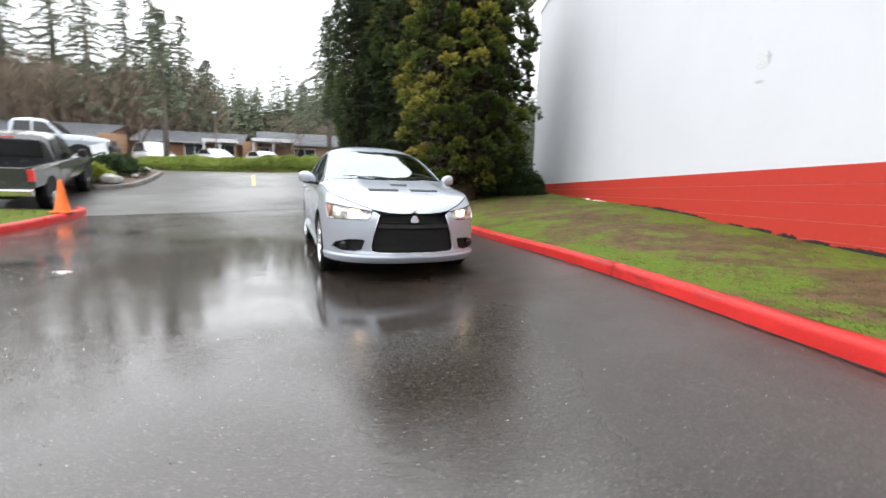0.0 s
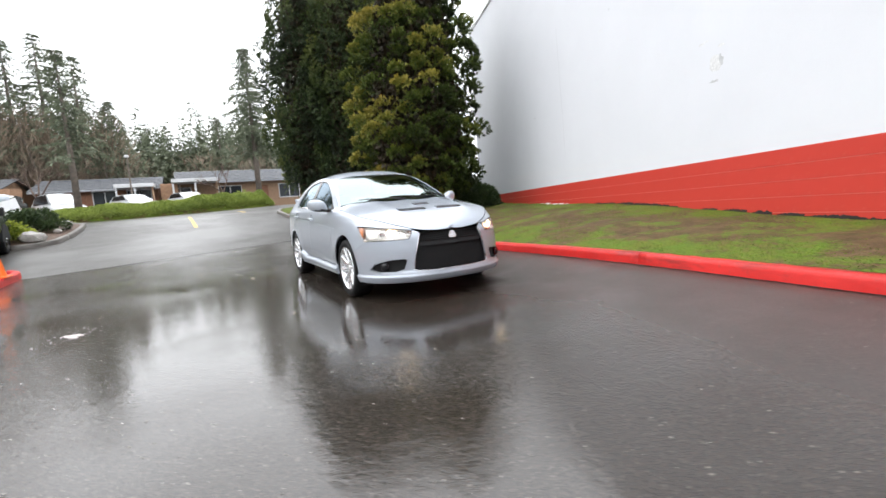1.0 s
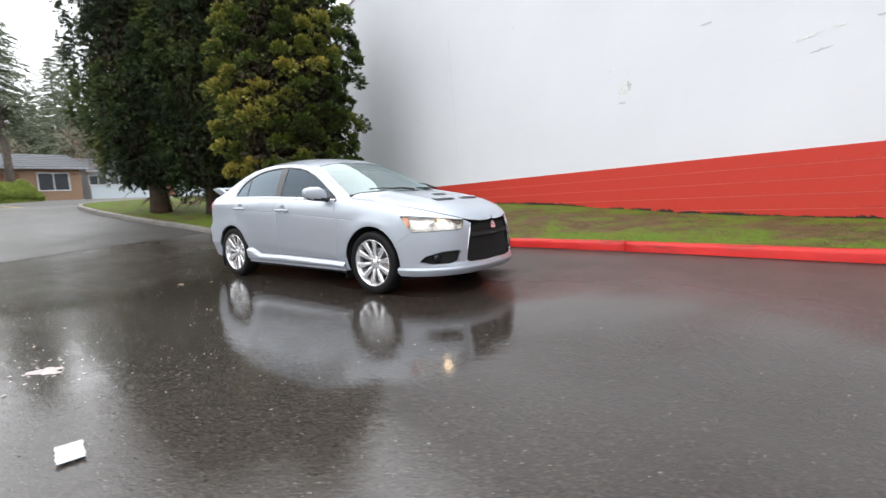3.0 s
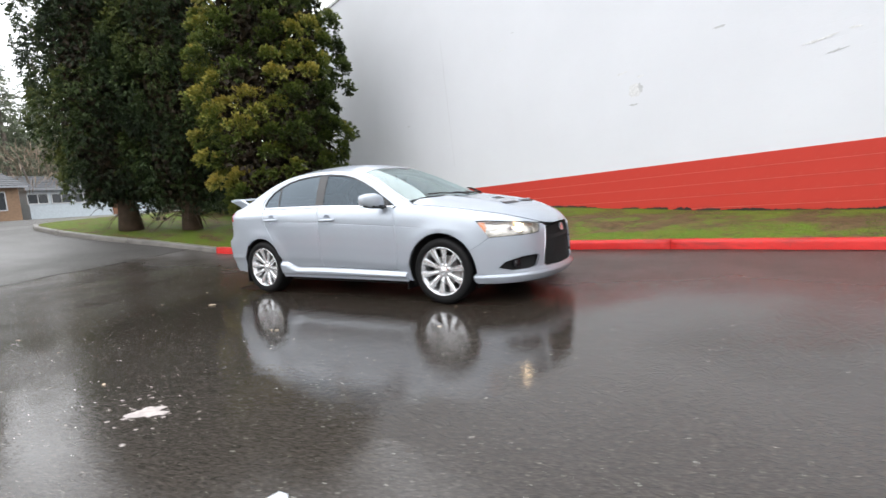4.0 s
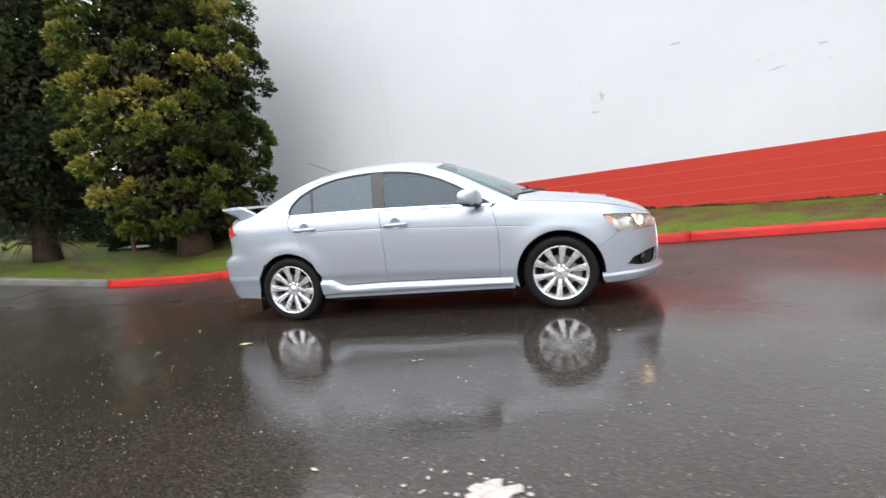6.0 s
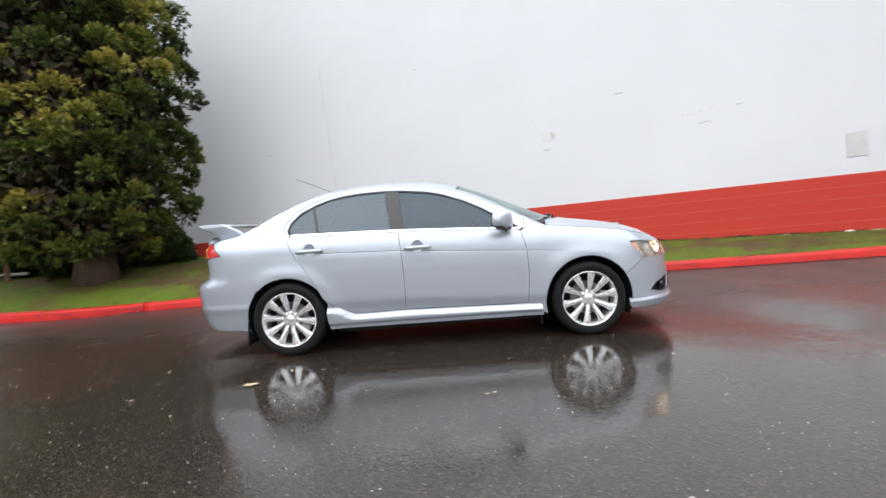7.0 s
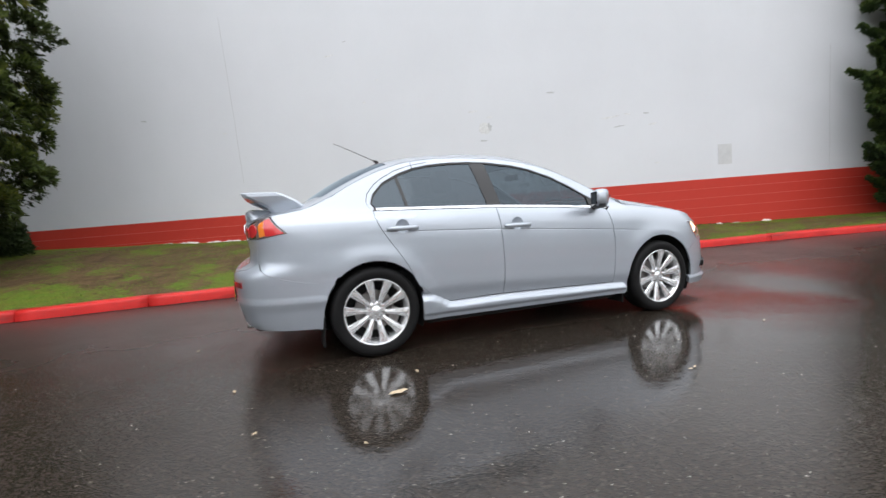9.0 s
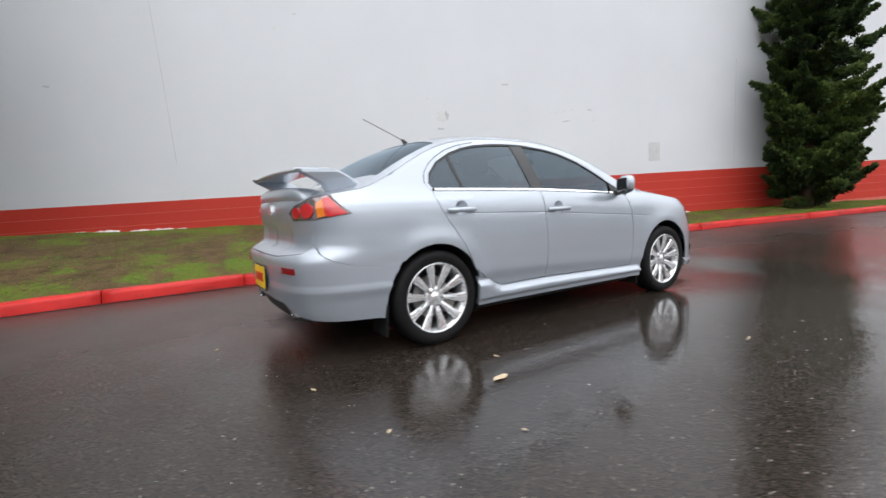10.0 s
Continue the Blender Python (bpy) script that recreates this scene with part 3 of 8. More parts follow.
# ---- kerbs ----
def kerb_bar(bm, path, width, height, r=0.042):
    """A kerb with a rounded nose along a path of (x, y, z of its foot); its face to the path's right."""
    rings = []
    n = len(path)
    for i, p in enumerate(path):
        p = Vector(p)
        d = (Vector(path[min(i + 1, n - 1)]) - Vector(path[max(i - 1, 0)]))
        d.z = 0
        d.normalize()
        inn = Vector((-d.y, d.x, 0))
        prof = [(0, -0.10), (0.004, 0.0), (0.016, height - r), (0.016 + r * 0.13, height - r * 0.5), (0.016 + r * 0.5, height - r * 0.13), (0.016 + r, height), (width - 0.03, height + 0.003), (width, height - 0.03), (width, -0.1)]
        rings.append([bm.verts.new(p + inn * a + Vector((0, 0, b))) for a, b in prof])
    m = len(rings[0])
    for r0, r1 in zip(rings, rings[1:]):
        for k in range(m - 1):
            bm.faces.new((r0[k], r1[k], r1[k + 1], r0[k + 1]))
    bm.faces.new(rings[0])
    bm.faces.new(rings[-1][::-1])
    bmesh.ops.recalc_face_normals(bm, faces=bm.faces[:])
    return bm


def kerb_run(name, pts, seg, gap, width, height, material, label, jitter=0.004, joints=None):
    root = thing(name, label, "kerb", kind="structure")
    pts = [Vector(p) for p in pts]
    acc = [0.0]
    for a, b in zip(pts, pts[1:]):
        acc.append(acc[-1] + (b - a).length)

    def at(s):
        return tuple(float(np.interp(s, acc, [p[k] for p in pts])) for k in range(3))
    s = 0.0
    while s < acc[-1] - 0.2:
        e = min(s + seg * random.uniform(0.92, 1.08), acc[-1])
        if joints:
            e = next((q for q in joints if q > s + 0.05), acc[-1])
        bm = nb()
        n = max(3, int((e - s) / 0.14))
        dz = random.uniform(-jitter, jitter)
        kerb_bar(bm, [tuple(Vector(at(s + gap + (e - s - 2 * gap) * i / n)) + Vector((random.uniform(-1, 1) * 0.003, random.uniform(-1, 1) * 0.005, dz + random.uniform(-1, 1) * 0.0035))) for i in range(n + 1)], width, height)
        part("kerb_stone", bm, material, root, smooth=True)
        s = e
    return root


kerb_run("kerb_1", [(x, kerb_y(x), kerb_z(x) - 0.005 + rise(x) * smooth01((-x - 4) / 3)) for x in spaced((-7.3, 40, 120))], 3.0, 0.006, 0.162, 0.127, RED_KERB,
         "red painted concrete kerb with scuffs along the lawn", 0.003, [2.65, 3.92, 5.24, 10.4, 13.4, 16.4, 19.5, 22.6, 26, 30, 34, 38, 42])

# wet grit and stray red paint along the kerb's foot
GUTTER = plain("gutter_grime", (0.016, 0.012, 0.010), 0.5, var=0.4, scale=9, relief=0.6)
STRAY = plain("stray_red_paint", (0.22, 0.022, 0.018), 0.45, var=0.35, scale=14, relief=0.3)
for name, material, low, high, lift, seed, label in (("kerb_grime", GUTTER, 0.004, 0.034, 0.004, 3, "dark wet grime along the foot of the kerb"), ("stray_paint", STRAY, -0.030, 0.062, 0.0025, 4, "stray red paint beside the kerb")):
    rng = random.Random(seed)
    bm = nb()
    last = None
    for i in range(640):
        x = -7.2 + 22.0 * i / 639
        w = low + (high - low) * (0.5 + 0.5 * noise.noise(Vector((x * 2.3, seed, 0)))) * rng.uniform(0.6, 1.2)
        y = kerb_y(x)
        if w < 0.003:
            last = None
            continue
        pair = [bm.verts.new((x, yy, road_z(x, yy) + lift)) for yy in (y - w, y + 0.012)]
        if last:
            bm.faces.new((last[0], pair[0], pair[1], last[1]))
        last = pair
    tagged(part(name, bm, material), label, "grime", kind="structure")

ISLAND = [(-7.3, 2.285), (-8.2, 2.20), (-9.5, 1.91), (-11.5, 1.42), (-13.3, 1.12), (-14.7, 1.05), (-15.6, 1.30), (-16.2, 2.0), (-16.6, 3.2), (-17.0, 6), (-17.6, 12), (-18, 20)]
kerb_run("kerb_2", [(x, y, road_z(x, min(y, 2.2))) for x, y in ISLAND][::-1], 3.0, 0.008, 0.16, 0.13, KERB_GREY, "worn grey concrete kerb round the tree lawn")
LEFT_KERB = [(-6.75, -5.75), (-6.4, -5.55), (-5.8, -5.50), (-4.5, -5.50), (-2.4, -5.50), (2, -5.50), (9, -5.50), (32, -5.50)]
kerb_run("kerb_3", [(x, y, road_z(x, y)) for x, y in LEFT_KERB][::-1], 3.0, 0.006, 0.16, 0.14, RED_KERB, "red painted kerb end beside a small lawn")


# ---- lawns ----
def island_edge(x):
    xs, ys = zip(*[(a, b) for a, b in ISLAND[:9]][::-1])
    return float(np.interp(x, xs, ys))


def lawn_front(x):
    return (kerb_y(x) if x > -7.3 else island_edge(x)) + 0.14


def lawn_z(x, y):
    f, w = lawn_front(max(x, -15.6)), wall_y(x)
    t = (y - f) / max(0.3, w - f)
    foot = road_z(x, min(f - 0.14, 2.3)) + 0.120
    d = x * WALL_DIR.x + wall_y(x) * WALL_DIR.y
    back = lawn_base(d) if x > -9 else max(lawn_base(d), foot + 0.15)
    k = 1 - (1 - min(1.0, max(0.0, t))) ** 1.6
    wob = 0.03 * noise.noise(Vector((x * 0.9, y * 0.9, 3))) * smooth01(t * 4)
    return foot + (back - foot) * k + wob


verts, faces = [], []
xs = spaced((-16.4, -8, 40), (-8, 14, 130), (14, 34, 40))
rows = 22
for x in xs:
    f = lawn_front(max(x, -15.6))
    w = wall_y(x) + 0.05 if x > -9.5 else wall_y(-9.5) + 6
    if x < -14.7:
        f = np.interp(-x, [14.7, 15.6, 16.2, 16.4], [1.19, 1.5, 2.4, 3.2])
    for j in range(rows + 1):
        y = f + (w - f) * j / rows
        verts.append((x, y, lawn_z(x, y)))
for i in range(len(xs) - 1):
    for j in range(rows):
        a = i * (rows + 1) + j
        faces.append((a, a + rows + 1, a + rows + 2, a + 1))
wear = []
for x in xs:
    for j in range(rows + 1):
        t = j / rows
        wear.append(max(0.0, math.sin(math.pi * min(1, max(0, (t - 0.14) / 0.72)))) ** 0.7 * (0.85 if -6 < x < 9 else 0.35))
lawn = tagged(pydata("lawn_1", verts, faces, LAWN, smooth=True), "patchy winter lawn with bare soil along the wall", "lawn", kind="structure")
lawn.data.attributes.new("wear", "FLOAT", "POINT").data.foreach_set("value", wear)

verts, faces = [], []
xs = spaced((-5.95, 9, 40), (9, 32, 30))
for x in xs:
    for j in range(9):
        y = -5.64 - j / 8 * 3.0
        verts.append((x, y, road_z(x, y) + 0.13 + 0.06 * j / 8))
for i in range(len(xs) - 1):
    for j in range(8):
        a = i * 9 + j
        faces.append((a + 1, a + 10, a + 9, a))
lawn2 = tagged(pydata("lawn_2", verts, faces, LAWN, smooth=True), "small strip of bright green lawn behind a red kerb", "lawn", kind="structure")

# ---- the silver saloon ----
def silver_paint():
    m, nt, p = blank("silver_metallic_paint")
    a = noise_tex(nt, 900, 1)
    b = noise_tex(nt, 3.0, 3)
    col = ramp(nt, a, [(0.35, (0.375, 0.412, 0.468)), (0.65, (0.455, 0.497, 0.558))])
    nt.links.new(col, p.inputs["Base Color"])
    p.inputs["Metallic"].default_value = 0.48
    nt.links.new(maths(nt, "MULTIPLY_ADD", b, 0.08, 0.36), p.inputs["Roughness"])
    p.inputs["Coat Weight"].default_value = 1.0
    # rain beads on the lacquer
    tc = nt.nodes.new("ShaderNodeTexCoord")
    v = node(nt, "ShaderNodeTexVoronoi", Scale=130.0)
    nt.links.new(tc.outputs["Object"], v.inputs["Vector"])
    bead = ramp(nt, v.outputs["Distance"], [(0.0, (1, 1, 1)), (0.28, (0, 0, 0))])
    nt.links.new(bump(nt, bead, 0.30, 0.002), p.inputs["Coat Normal"])
    p.inputs["Coat Roughness"].default_value = 0.11
    return m


def glass(name, tint, rough=0.0, ior=1.55, sheen=(1, 1, 1), steep=4.0):
    """A pane: clear or tinted, mirror-like at a slant."""
    m, nt, p = blank(name)
    nt.nodes.remove(p)
    tr = nt.nodes.new("ShaderNodeBsdfTransparent")
    tr.inputs["Color"].default_value = rgba(tint)
    gl = node(nt, "ShaderNodeBsdfGlossy", Roughness=0.02 + rough, Color=rgba(sheen))
    # gloss rises steeply at a slant
    lw = node(nt, "ShaderNodeLayerWeight", Blend=0.5)
    f0 = ((ior - 1) / (ior + 1)) ** 2
    fr = maths(nt, "MULTIPLY_ADD", maths(nt, "POWER", lw.outputs["Facing"], steep), 1 - f0, f0)
    tc = nt.nodes.new("ShaderNodeTexCoord")
    v = node(nt, "ShaderNodeTexVoronoi", Scale=90.0)
    nt.links.new(tc.outputs["Object"], v.inputs["Vector"])
    bead = ramp(nt, v.outputs["Distance"], [(0.0, (1, 1, 1)), (0.25, (0, 0, 0))])
    nrm = bump(nt, bead, 0.04, 0.002)
    nt.links.new(nrm, gl.inputs["Normal"])
    mx = nt.nodes.new("ShaderNodeMixShader")
    nt.links.new(fr, mx.inputs[0])
    nt.links.new(tr.outputs[0], mx.inputs[1])
    nt.links.new(gl.outputs[0], mx.inputs[2])
    nt.links.new(mx.outputs[0], nt.nodes["Material Output"].inputs["Surface"])
    return m


SILVER = silver_paint()
BLACK_TRIM = plain("black_trim", (0.012, 0.012, 0.013), 0.45, var=0.2)
GLOSS_BLACK = plain("gloss_black_post", (0.010, 0.010, 0.012), 0.12, var=0.1, relief=0.0)
RUBBER = plain("tyre_rubber", (0.007, 0.007, 0.0075), 0.66, Specular_IOR_Level=0.2, var=0.25, scale=14, fine=120, relief=0.3)
ALLOY = plain("bright_alloy", (0.78, 0.79, 0.81), 0.24, metal=0.75, var=0.06, relief=0.05)
STEEL = plain("brake_steel", (0.30, 0.29, 0.28), 0.4, metal=0.9, var=0.2)
CHROME = plain("chrome", (0.82, 0.83, 0.85), 0.09, metal=1.0, var=0.03, relief=0.0)
LINER = plain("wheel_well_liner", (0.008, 0.008, 0.008), 0.9, var=0.3)
CABIN = plain("cabin_fabric", (0.030, 0.030, 0.033), 0.85, var=0.25, fine=220)
DASH = plain("dash_plastic", (0.022, 0.022, 0.024), 0.6, var=0.2)
CLEAR = glass("clear_glass", (0.72, 0.86, 0.84), ior=2.6, sheen=(0.74, 0.86, 0.86), steep=2.7)
TINT = glass("tinted_glass", (0.11, 0.125, 0.145), ior=1.68, sheen=(0.72, 0.87, 1.0), steep=5.0)
PRIVACY = glass("dark_privacy_glass", (0.06, 0.062, 0.07), ior=1.84, sheen=(0.74, 0.88, 1.0))
LENS = glass("lamp_lens", (0.92, 0.93, 0.93))
BOWL = plain("lamp_bowl", (0.62, 0.58, 0.54), 0.2, metal=0.8, var=0.25, scale=30, relief=0.2)
DARK_RED = plain("dark_red_reflector", (0.26, 0.010, 0.014), 0.18, var=0.15, Coat_Weight=1.0)
LAMP_ON = plain("lit_headlamp", (1.0, 0.93, 0.80), 0.3, var=0.02, relief=0.0, emit=8.0, ecol=(1.0, 0.72, 0.42))
MARKER = plain("pale_amber_marker", (0.80, 0.27, 0.10), 0.2, var=0.15, relief=0.1, Coat_Weight=1.0)
REFLECTOR = plain("lamp_reflector", (0.80, 0.80, 0.80), 0.14, metal=0.9, var=0.05, relief=0.0)
AMBER = plain("amber_lens", (0.85, 0.22, 0.02), 0.15, var=0.1, relief=0.1, Coat_Weight=1.0)
RED_LENS = plain("red_lens", (0.60, 0.03, 0.035), 0.12, var=0.15, relief=0.1, Coat_Weight=1.0)
YELLOW = plain("yellow_plate", (0.85, 0.55, 0.02), 0.4, var=0.06)
RED_INK = plain("red_plate_ink", (0.55, 0.03, 0.02), 0.4, var=0.06)

XF, XR, PF, PR, ARC = 1.55, -1.55, 2.3, 3.8, 1.2


def lut(x, table):
    xs, ys = zip(*table)
    return float(np.interp(x, xs, ys))


BELT = [(-2.25, 0.98), (-2.10, 1.03), (-1.9, 1.062), (-1.6, 1.066), (-1.3, 1.060), (-0.8, 1.050), (-0.3, 1.038), (0.2, 1.015), (0.55, 0.995), (0.75, 0.982),
        (0.9, 0.985), (1.05, 0.982), (1.3, 0.954), (1.55, 0.920), (1.75, 0.884), (1.9, 0.846), (2.05, 0.796), (2.15, 0.752), (2.25, 0.695)]
EDGE = [(-2.25, 0.98), (-2.10, 1.03), (-1.9, 1.062), (-1.78, 1.075), (-1.70, 1.105), (-1.58, 1.162), (-1.40, 1.258), (-1.20, 1.350), (-1.0, 1.410), (-0.75, 1.443), (-0.45, 1.448),
        (-0.2, 1.438), (0.05, 1.404), (0.25, 1.350), (0.45, 1.266), (0.65, 1.164), (0.80, 1.082), (0.90, 1.026), (0.97, 0.998), (1.05, 0.986), (1.3, 0.956), (1.55, 0.922), (1.75, 0.886),
        (1.9, 0.848), (2.05, 0.798), (2.15, 0.754), (2.25, 0.695)]
CROWN = [(-2.25, 1.00), (-2.14, 1.055), (-2.0, 1.088), (-1.85, 1.105), (-1.75, 1.130), (-1.60, 1.226), (-1.45, 1.318), (-1.30, 1.388), (-1.15, 1.442), (-1.0, 1.476), (-0.75, 1.507), (-0.45, 1.520),
         (-0.2, 1.517), (0.0, 1.500), (0.2, 1.460), (0.4, 1.396), (0.6, 1.313), (0.8, 1.222), (1.0, 1.126), (1.12, 1.075), (1.2, 1.050), (1.4, 1.020), (1.6, 0.985), (1.8, 0.943),
         (1.95, 0.898), (2.05, 0.860), (2.13, 0.822), (2.19, 0.778), (2.25, 0.695)]
NOSE = [(0.15, 2.16), (0.20, 2.215), (0.24, 2.262), (0.285, 2.285), (0.31, 2.282), (0.33, 2.268), (0.42, 2.268), (0.55, 2.262), (0.66, 2.250), (0.70, 2.238), (0.75, 2.210), (0.80, 2.162), (0.85, 2.10), (0.9, 2.04), (1.1, 1.9)]
TAIL = [(0.15, 2.10), (0.22, 2.17), (0.30, 2.215), (0.42, 2.245), (0.47, 2.255), (0.50, 2.262), (0.60, 2.272), (0.650, 2.268), (0.685, 2.222), (0.715, 2.160), (0.80, 2.148), (0.92, 2.166), (0.98, 2.170), (1.03, 2.150), (1.06, 2.12), (1.1, 2.08), (1.4, 1.9)]
FLANK = [(-1.0, 0.775), (-0.88, 0.800), (-0.80, 0.820), (-0.72, 0.836), (-0.655, 0.848), (-0.615, 0.866), (-0.58, 0.873), (-0.45, 0.880), (-0.32, 0.880), (-0.20, 0.874), (-0.12, 0.866), (-0.06, 0.850), (-0.025, 0.832),
         (0.0, 0.812), (0.05, 0.788), (0.15, 0.738), (0.25, 0.684), (0.33, 0.632), (0.40, 0.575), (0.46, 0.51)]


def soft(table, lo, hi, n=500, w=13):
    """A rounded-off version of a table, as a sampled curve."""
    xs = np.linspace(lo, hi, n)
    ys = np.interp(xs, *zip(*table))
    k = np.ones(w) / w
    return xs, np.convolve(np.pad(ys, w // 2, mode="edge"), k, "valid")


BELT_C, EDGE_C, CROWN_C = soft(BELT, -2.3, 2.3), soft(EDGE, -2.3, 2.3, w=17), soft(CROWN, -2.3, 2.3, w=17)
FLANK_C, NOSE_C, TAIL_C = soft(FLANK, -1.0, 0.46, 300, 9), soft(NOSE, 0.15, 1.1, 400, 9), soft(TAIL, 0.15, 1.4, 500, 9)


def belt(x):
    return float(np.interp(x, *BELT_C))


def edge_z(x):
    return float(np.interp(x, *EDGE_C))


def crown(x):
    return float(np.interp(x, *CROWN_C))


CREASE = [(-1.35, 0.897), (-0.34, 0.862), (0.79, 0.785), (1.1, 0.762)]
WHEELS = ((1.3175, 0.325, 0.378), (-1.3175, 0.325, 0.368))


def half_width(x, z):
    w = float(np.interp(z - belt(max(-1.95, min(x, 1.9))), *FLANK_C))
    w -= 0.020 * smooth01((abs(x) - 0.7) / 1.4) if z < 1.0 else 0.030 * smooth01((abs(x + 0.2) - 0.3) / 1.1)
    for cx, cz, r in WHEELS:
        d = math.hypot(x - cx, z - cz)
        if z < 0.86:
            w += 0.014 * math.exp(-((d - r - 0.02) / 0.075) ** 2)
    k = smooth01((x + 1.45) / 0.25) * smooth01((1.15 - x) / 0.2)
    if k > 0:
        t = lut(x, CREASE) - z
        if abs(t) < 0.005:
            w -= 0.007 * k * (1 - abs(t) / 0.005)
        if 0 < t < 0.05:
            w -= 0.0018 * k * (1 - smooth01(t / 0.05))
    return w


def side(u, z):
    """The body's outer skin on its right side: u runs along the flank and round both ends to the centre line."""
    if -ARC - 1.55 <= u < XR:
        th = min(1.0, (XR - u) / ARC) * math.pi / 2
        tip = float(np.interp(z, *TAIL_C))
        x = XR - (tip + XR) * math.sin(th) ** (2 / PR)
        return Vector((x, -half_width(max(x, -1.9), z) * max(0.0, math.cos(th)) ** (2 / PR), z))
    if u > XF:
        th = min(1.0, (u - XF) / ARC) * math.pi / 2
        tip = float(np.interp(z, *NOSE_C))
        x = XF + (tip - XF) * math.sin(th) ** (2 / PF)
        return Vector((x, -half_width(min(x, 1.9), z) * max(0.0, math.cos(th)) ** (2 / PF), z))
    return Vector((u, -half_width(u, z), z))


def u_x(x, z):
    """u from a place along the car."""
    if x > XF:
        tip = float(np.interp(z, *NOSE_C))
        return XF + ARC * 2 / math.pi * math.asin(min(1.0, ((x - XF) / (tip - XF))) ** (PF / 2))
    if x < XR:
        tip = float(np.interp(z, *TAIL_C))
        return XR - ARC * 2 / math.pi * math.asin(min(1.0, ((XR - x) / (tip + XR))) ** (PR / 2))
    return x


def u_y(y, z, front=True):
    """u from a place across the nose or the tail."""
    w = half_width(1.9 if front else -1.9, z)
    c = min(1.0, abs(y) / w)
    if front:
        return XF + ARC * 2 / math.pi * math.acos(c ** (PF / 2))
    return XR - ARC * 2 / math.pi * math.acos(c ** (PR / 2))


U_NOSE, U_TAIL = XF + ARC, XR - ARC


def edge_u(u):
    """The line between the flank and the top, by u."""
    z = 0.75 if u > XF else 1.05 if u < XR else edge_z(u)
    for _ in range(12):
        z = 0.5 * z + 0.5 * edge_z(side(u, z).x)
    return side(u, z)


EDGE_PTS = [edge_u(u) for u in np.linspace(U_TAIL, U_NOSE, 420)]
EX, EY = [p.x for p in EDGE_PTS], [-p.y for p in EDGE_PTS]


def edge_y(x):
    return float(np.interp(x, EX, EY))


def top(x, y):
    """The upper skin: hood, screen, roof, rear glass and boot lid in one."""
    ye = max(0.02, edge_y(x))
    c, e = crown(x), edge_z(x)
    t = min(1.0, abs(y) / ye)
    if x > 1.0:
        k = 3.0
        z = c - (c - e) * t ** k + 0.012 * math.exp(-((abs(y) - 0.42) / 0.07) ** 2) * smooth01((x - 1.0) / 0.2) * smooth01((2.1 - x) / 0.4)
        return Vector((x, y, z))
    return Vector((x, y, c - (c - e) * t ** 3.2))


def gridcut(outline, du, dv):
    bm = bmesh.new()
    pts = []
    for p in outline:
        if not pts or (Vector(p) - Vector(pts[-1])).length > 1e-4:
            pts.append(tuple(p))
    bm.faces.new([bm.verts.new((a, b, 0)) for a, b in pts])
    us, vs = [p[0] for p in pts], [p[1] for p in pts]
    for lo, hi, step, no in ((min(us), max(us), du, (1, 0, 0)), (min(vs), max(vs), dv, (0, 1, 0))):
        k = math.floor(lo / step) + 1
        while k * step < hi:
            c = k * step + 0.00037
            bmesh.ops.bisect_plane(bm, geom=bm.verts[:] + bm.edges[:] + bm.faces[:], dist=1e-6, plane_co=(c * no[0], c * no[1], 0), plane_no=no)
            k += 1
    return bm


def shrink(outline, gap, keep=None):
    """Draw an outline in by half a shut line."""
    n = len(outline)
    area = sum(outline[i][0] * outline[(i + 1) % n][1] - outline[(i + 1) % n][0] * outline[i][1] for i in range(n))
    s = 1 if area > 0 else -1
    out = []
    for i in range(n):
        a, b, c = Vector(outline[i - 1]), Vector(outline[i]), Vector(outline[(i + 1) % n])
        d1, d2 = (b - a), (c - b)
        if d1.length < 1e-6 or d2.length < 1e-6:
            out.append(tuple(b))
            continue
        n1, n2 = Vector((-d1.y, d1.x)).normalized() * s, Vector((-d2.y, d2.x)).normalized() * s
        m = n1 + n2
        m = m / max(0.35, m.length_squared / 2) if m.length > 1e-6 else n1
        q = b + m * gap
        if keep and keep(b):
            q = b
        out.append((q.x, q.y))
    return out


